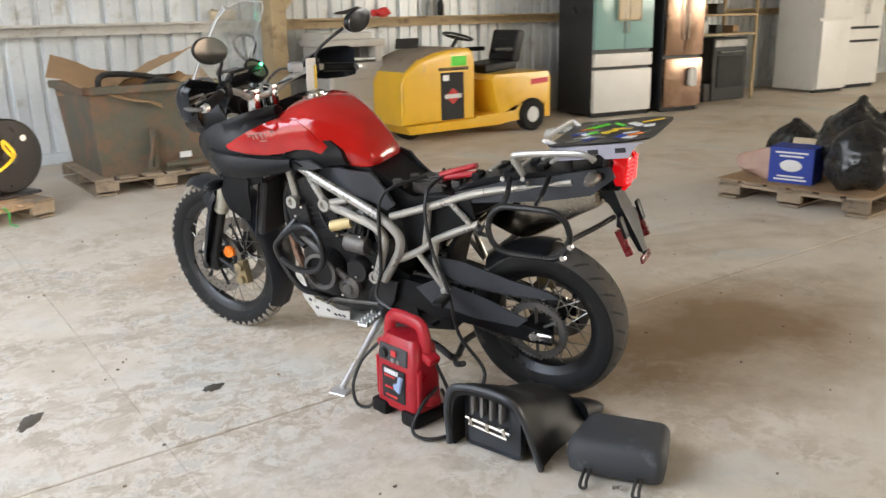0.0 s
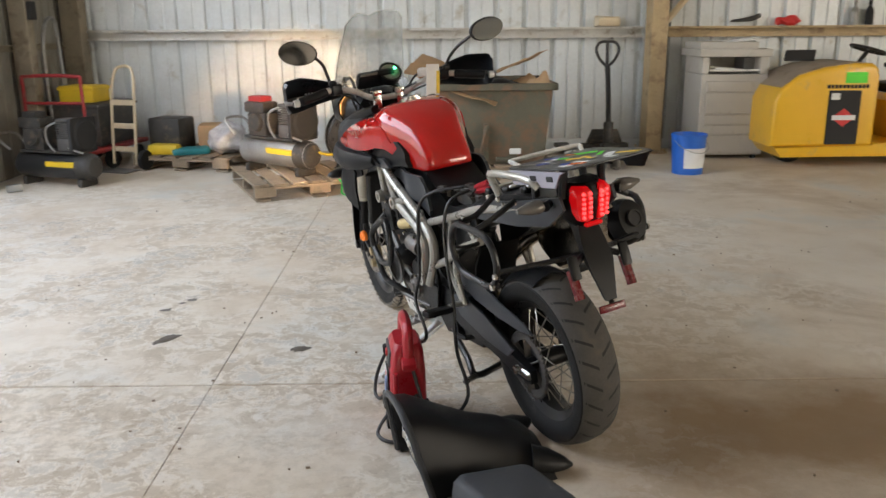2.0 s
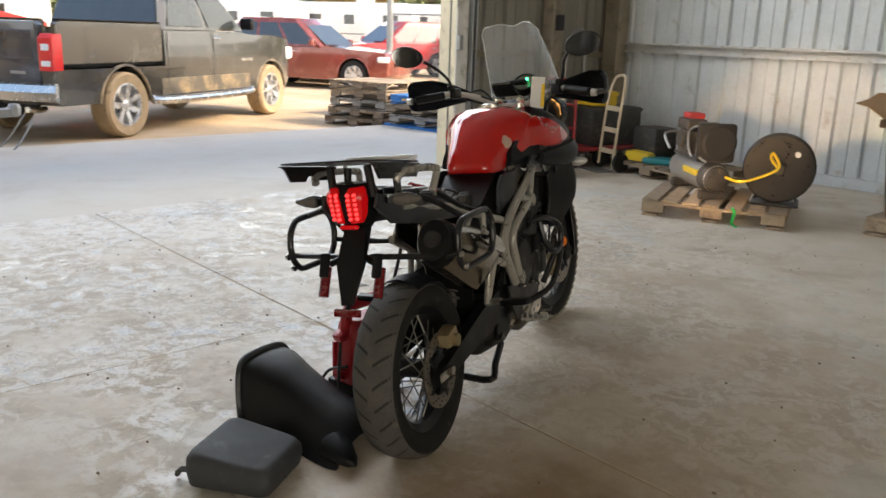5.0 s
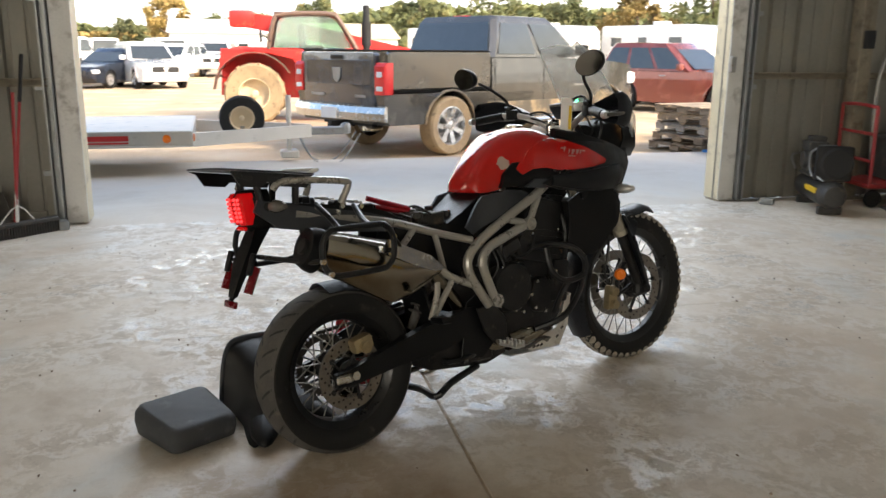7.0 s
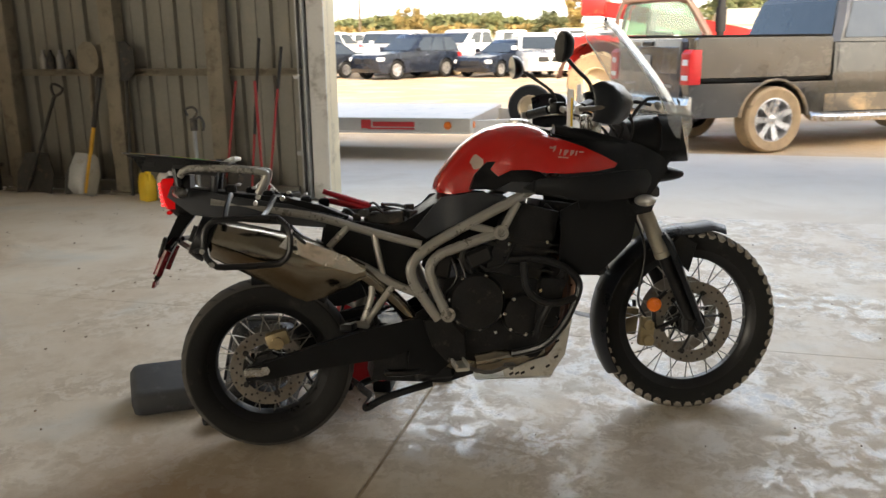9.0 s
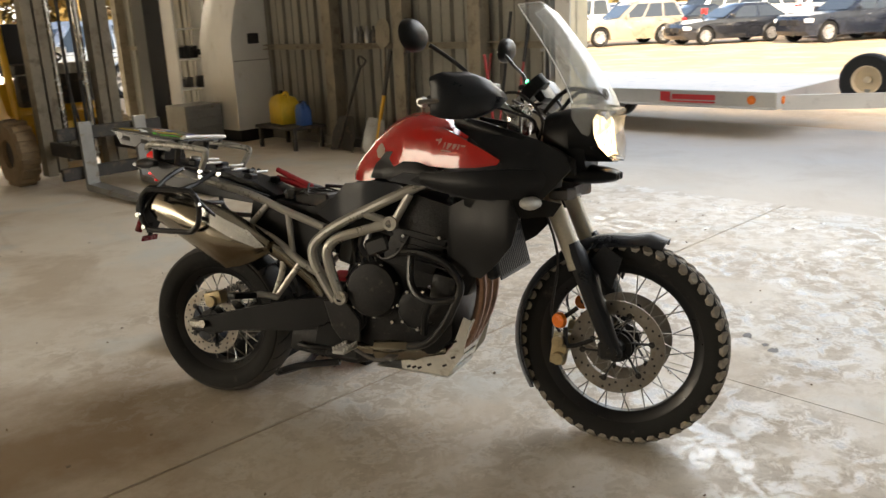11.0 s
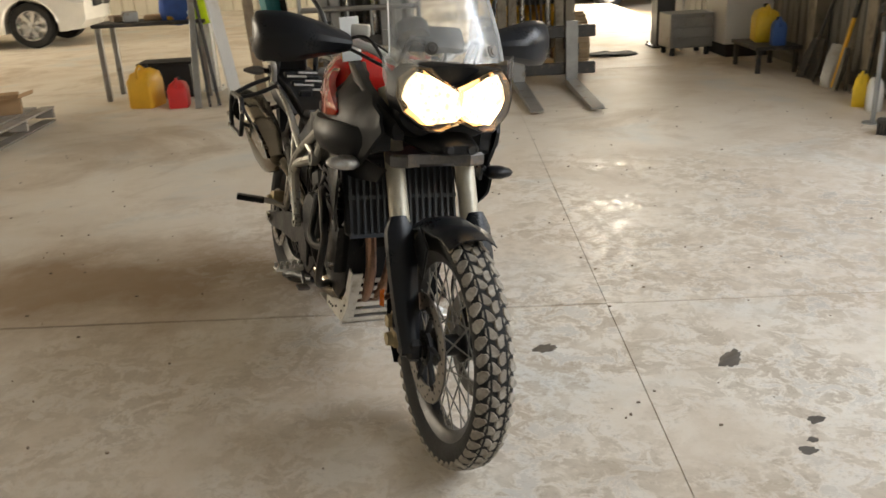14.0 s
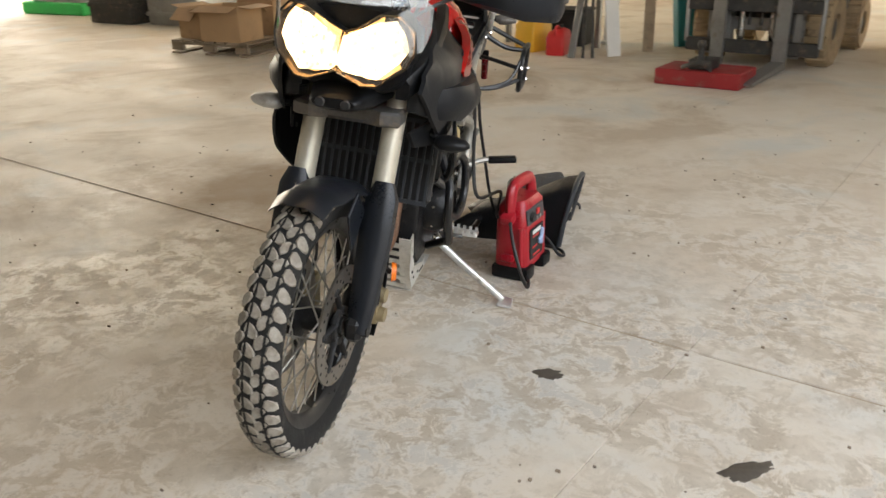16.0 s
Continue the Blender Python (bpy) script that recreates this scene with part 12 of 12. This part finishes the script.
# wire fence
fence = thing("wire_fence", "galvanised chain-link fence with pipe posts", "fence", kind="structure")
FA_, FB_ = Vector((-16.9, 16.9, YARD)), Vector((-3.5, 21.5, YARD))
fd = (FB_ - FA_).normalized()
for k in range(6):
    p = FA_ + (FB_ - FA_) * k / 5
    bm = B()
    cyl(bm, p, p + Vector((0, 0, 2.05 if k else 2.7)), 0.045 if k else 0.10, seg=10)
    part("post", bm, M_GALV, fence)
bm = B()
cyl(bm, FA_ + Vector((0, 0, 1.98)), FB_ + Vector((0, 0, 1.98)), 0.025, seg=8)
part("top_rail", bm, M_GALV, fence)
flen = (FB_ - FA_).length
wires = []
bm = B()
nw = int((flen + 1.9) / 0.11)
for k in range(nw):
    for s in (1, -1):
        u0 = k * 0.11 - (1.9 if s > 0 else 0)
        lo, hi = max(0.0, -u0 if s > 0 else u0 - flen), min(1.9, flen - u0 if s > 0 else u0)
        if hi <= lo:
            continue
        a = FA_ + fd * (u0 + s * lo) + Vector((0, 0, 0.05 + lo))
        b = FA_ + fd * (u0 + s * hi) + Vector((0, 0, 0.05 + hi))
        q = fd * 0.008
        V = [bm.verts.new(v) for v in (a - q, a + q, b + q, b - q)]
        bm.faces.new(V)
tagged(part("mesh_wire", bm, M_GALV, fence, "diamond wire mesh"), kind="stuff")


# trees
def crown_mesh(name, h, rad, n, mt, seed, leaf=0.32, low=0.25):
    rnd = random.Random(seed)
    clumps = []
    for k in range(34):
        a, u = rnd.uniform(0, 6.283), rnd.random()
        z = h * (low + (1 - low) * u)
        q = rad * (0.35 + 0.65 * math.sin(math.pi * min(1, u * 0.85 + 0.12))) * math.sqrt(rnd.random())
        clumps.append((Vector((q * math.cos(a), q * math.sin(a), z)), rad * rnd.uniform(0.16, 0.34)))
    vs, fs = [], []
    for k in range(n):
        c, cr = clumps[rnd.randrange(len(clumps))]
        d = Vector((rnd.gauss(0, 1), rnd.gauss(0, 1), rnd.gauss(0, 0.8)))
        d.normalize()
        p = c + d * cr * rnd.uniform(0.5, 1.05)
        u = Vector((rnd.gauss(0, 1), rnd.gauss(0, 1), rnd.gauss(0, 1))).normalized()
        w = u.cross(d).normalized() if abs(u.dot(d)) < 0.98 else Vector((0, 0, 1))
        s = leaf * rnd.uniform(0.6, 1.4)
        i = len(vs)
        vs += [p - u * s, p + w * s * 0.55, p + u * s, p - w * s * 0.55]
        fs.append((i, i + 1, i + 2, i + 3))
    me = bpy.data.meshes.new(name)
    me.from_pydata([tuple(v) for v in vs], [], fs)
    me.materials.append(mt)
    return me


def tree(x, y, h, rad, mt, seed, label, low=0.25):
    g = thing("tree", label, "tree", pose(x, y, YARD, 0, 0, seed * 47), "trees at the yard edge")
    rnd = random.Random(seed)
    bm = B()
    tube(bm, [(0, 0, -0.1), (0.06 * rad, 0, h * 0.3), (0, 0.05 * rad, h * 0.62), (0.02, 0, h * 0.85)], [0.024 * h, 0.018 * h, 0.012 * h, 0.004 * h], 8, 3)
    for k in range(7):
        a = k * 2.4 + rnd.random()
        z = h * (low + 0.08 * k)
        tube(bm, [(0, 0, z), (0.35 * rad * math.cos(a), 0.35 * rad * math.sin(a), z + 0.10 * h), (0.75 * rad * math.cos(a), 0.75 * rad * math.sin(a), z + 0.2 * h)], [0.014 * h, 0.009 * h, 0.003 * h], 6, 2)
    part("trunk", bm, M_BARK, g)
    part("crown", crown_mesh("crown", h, rad, 3400, mt, seed, 0.018 * h + 0.14, low), None, g)


GREEN, GOLD = "tree with dull green late summer leaves", "tree with yellowing autumn leaves"
for x, y, h, rad, au, sd in ((-128, -9.0, 9.2, 3.6, 1, 1), (-140, -16, 5.6, 3.2, 0, 2), (-128, -24, 5.2, 3.0, 0, 3), (-150, -2, 6.6, 4.0, 0, 4), (-135, 5.5, 6.4, 3.6, 0, 5), (-120, 12, 8.6, 4.2, 0, 6),
                             (-150, 18, 8.2, 4.6, 0, 7), (-118, 27, 10.5, 4.8, 0, 8), (-112, 36, 10.0, 4.6, 0, 9), (-104, 44, 8.0, 4.4, 0, 10), (-98, 52, 11.0, 5.0, 1, 11), (-90, 58, 10.5, 4.6, 0, 12),
                             (-86, 66, 11.5, 5.0, 1, 13), (-76, 70, 10.5, 4.8, 0, 14), (-66, 74, 11.0, 5.0, 0, 15), (-54, 76, 11.5, 5.2, 1, 16), (-42, 80, 11.0, 5.0, 0, 17), (-30, 82, 12.0, 5.4, 0, 18), (-125, -36, 6.0, 3.4, 1, 19), (-120, -50, 5.2, 3.2, 0, 20),
                             (-9.5, -24.0, 6.0, 2.8, 1, 21), (-6.0, -26.5, 7.0, 3.2, 1, 22), (-13.5, -23.5, 6.0, 2.8, 1, 23)):
    tree(x, y, h, rad, M_LEAFY if au else M_LEAF, sd, GOLD if au else GREEN, 0.06)


def wood_line(name, pts, h, depth, n, mt, seed, label, leaf=1.0):
    """A far belt of woodland: many clumps of leaves with an uneven top."""
    rnd = random.Random(seed)
    vs, fs = [], []
    for k in range(n):
        u = rnd.random() * (len(pts) - 1)
        a, b = Vector(pts[int(u)]), Vector(pts[int(u) + 1])
        p = a.lerp(b, u - int(u))
        top = h * (0.72 + 0.35 * noise.noise(Vector((p.x * 0.06, p.y * 0.06, seed))) + 0.16 * noise.noise(Vector((p.x * 0.3, p.y * 0.3, seed))))
        z = top * (1 - rnd.random() ** 1.6 * 1.0)
        q = Vector((p.x + rnd.uniform(-depth, depth), p.y + rnd.uniform(-depth, depth), YARD + z))
        e, w = Vector((rnd.gauss(0, 1), rnd.gauss(0, 1), rnd.gauss(0, 0.7))).normalized(), Vector((rnd.gauss(0, 1), rnd.gauss(0, 1), rnd.gauss(0, 1))).normalized()
        s = leaf * rnd.uniform(0.5, 1.1)
        i = len(vs)
        vs += [q - e * s, q + w * s * 0.7, q + e * s, q - w * s * 0.7]
        fs.append((i, i + 1, i + 2, i + 3))
    me = bpy.data.meshes.new(name)
    me.from_pydata([tuple(v) for v in vs], [], fs)
    me.materials.append(mt)
    tagged(new(name, me), label, "woodland", kind="stuff")


wood_line("far_woods", [(-180, -190, 0), (-205, -110, 0), (-225, -40, 0), (-225, 20, 0), (-200, 70, 0), (-150, 110, 0), (-90, 135, 0), (-20, 150, 0)], 9.5, 6, 60000, M_LEAF, 5, "far belt of green and yellow woodland")
wood_line("far_woods", [(-170, -190, 0), (-195, -110, 0), (-212, -40, 0), (-214, 10, 0), (-190, 60, 0), (-150, 95, 0)], 6.0, 5, 22000, M_LEAFY, 9, "far belt of yellowing scrub")
wood_line("far_woods", [(-190, 15, 0), (-165, 60, 0), (-125, 95, 0), (-70, 120, 0), (-10, 135, 0)], 12.5, 6, 40000, M_LEAF, 14, "far belt of dark green woodland")
wood_line("hedge", [(-30, -22, 0), (-18, -25, 0), (-8, -27, 0), (0, -28, 0)], 5.5, 1.6, 16000, M_LEAFY, 12, "yellow-green hedge beyond the side opening", 0.22)

# power pole at the yard edge
bm = B()
cyl(bm, (-88, -31, YARD), (-88, -31, 8.5), 0.16, 0.11, 10)
solid("utility_pole", bm, M_BARK, "weathered wooden utility pole", "pole")

# small utility cart at the far end of the hall
cart = thing("utility_cart", "small utility cart with a black canopy and pale screen", "utility cart", pose(0.25, -11.2, 0, 0, 0, 80))
bm = B()
prism(bm, [(-1.15, 0.32), (-1.15, 0.78), (-0.25, 0.80), (-0.15, 0.45), (0.55, 0.42), (0.65, 0.85), (1.05, 0.78), (1.15, 0.35)], -0.60, 0.60, bev=0.03, segs=2)
part("body", bm, M_DARKM, cart, "dark body")
bm = B()
box(bm, (0.0, 0, 1.80), (1.55, 1.30, 0.07), 0.03, segs=2)
part("canopy", bm, M_BLACKE, cart, "black canopy")
for x, dx in ((-0.65, 0.0), (0.70, -0.18)):
    for s in (1, -1):
        bm = B()
        tube(bm, [(x, s * 0.55, 0.75), (x + dx, s * 0.55, 1.78)], 0.022, 8, 1)
        part("post", bm, M_BLACKE, cart)
bm = B()
slab4(bm, [(0.70, -0.52, 0.88), (0.70, 0.52, 0.88), (0.54, 0.52, 1.74), (0.54, -0.52, 1.74)], 0.006)
part("windscreen", bm, M_SCREEN, cart, "pale clear windscreen")
bm = B()
box(bm, (-0.45, 0, 0.90), (0.45, 1.0, 0.14), 0.04, segs=2)
box(bm, (-0.68, 0, 1.15), (0.12, 1.0, 0.42), 0.04, rot("Y", -8), 2)
loose("bench", bm, M_DARK, cart, "black bench seat")
for x in (-0.80, 0.80):
    for s in (1, -1):
        road_wheel(cart, (x, s * 0.52, 0.27), 0.27, 0.20, s, M_STEELG)
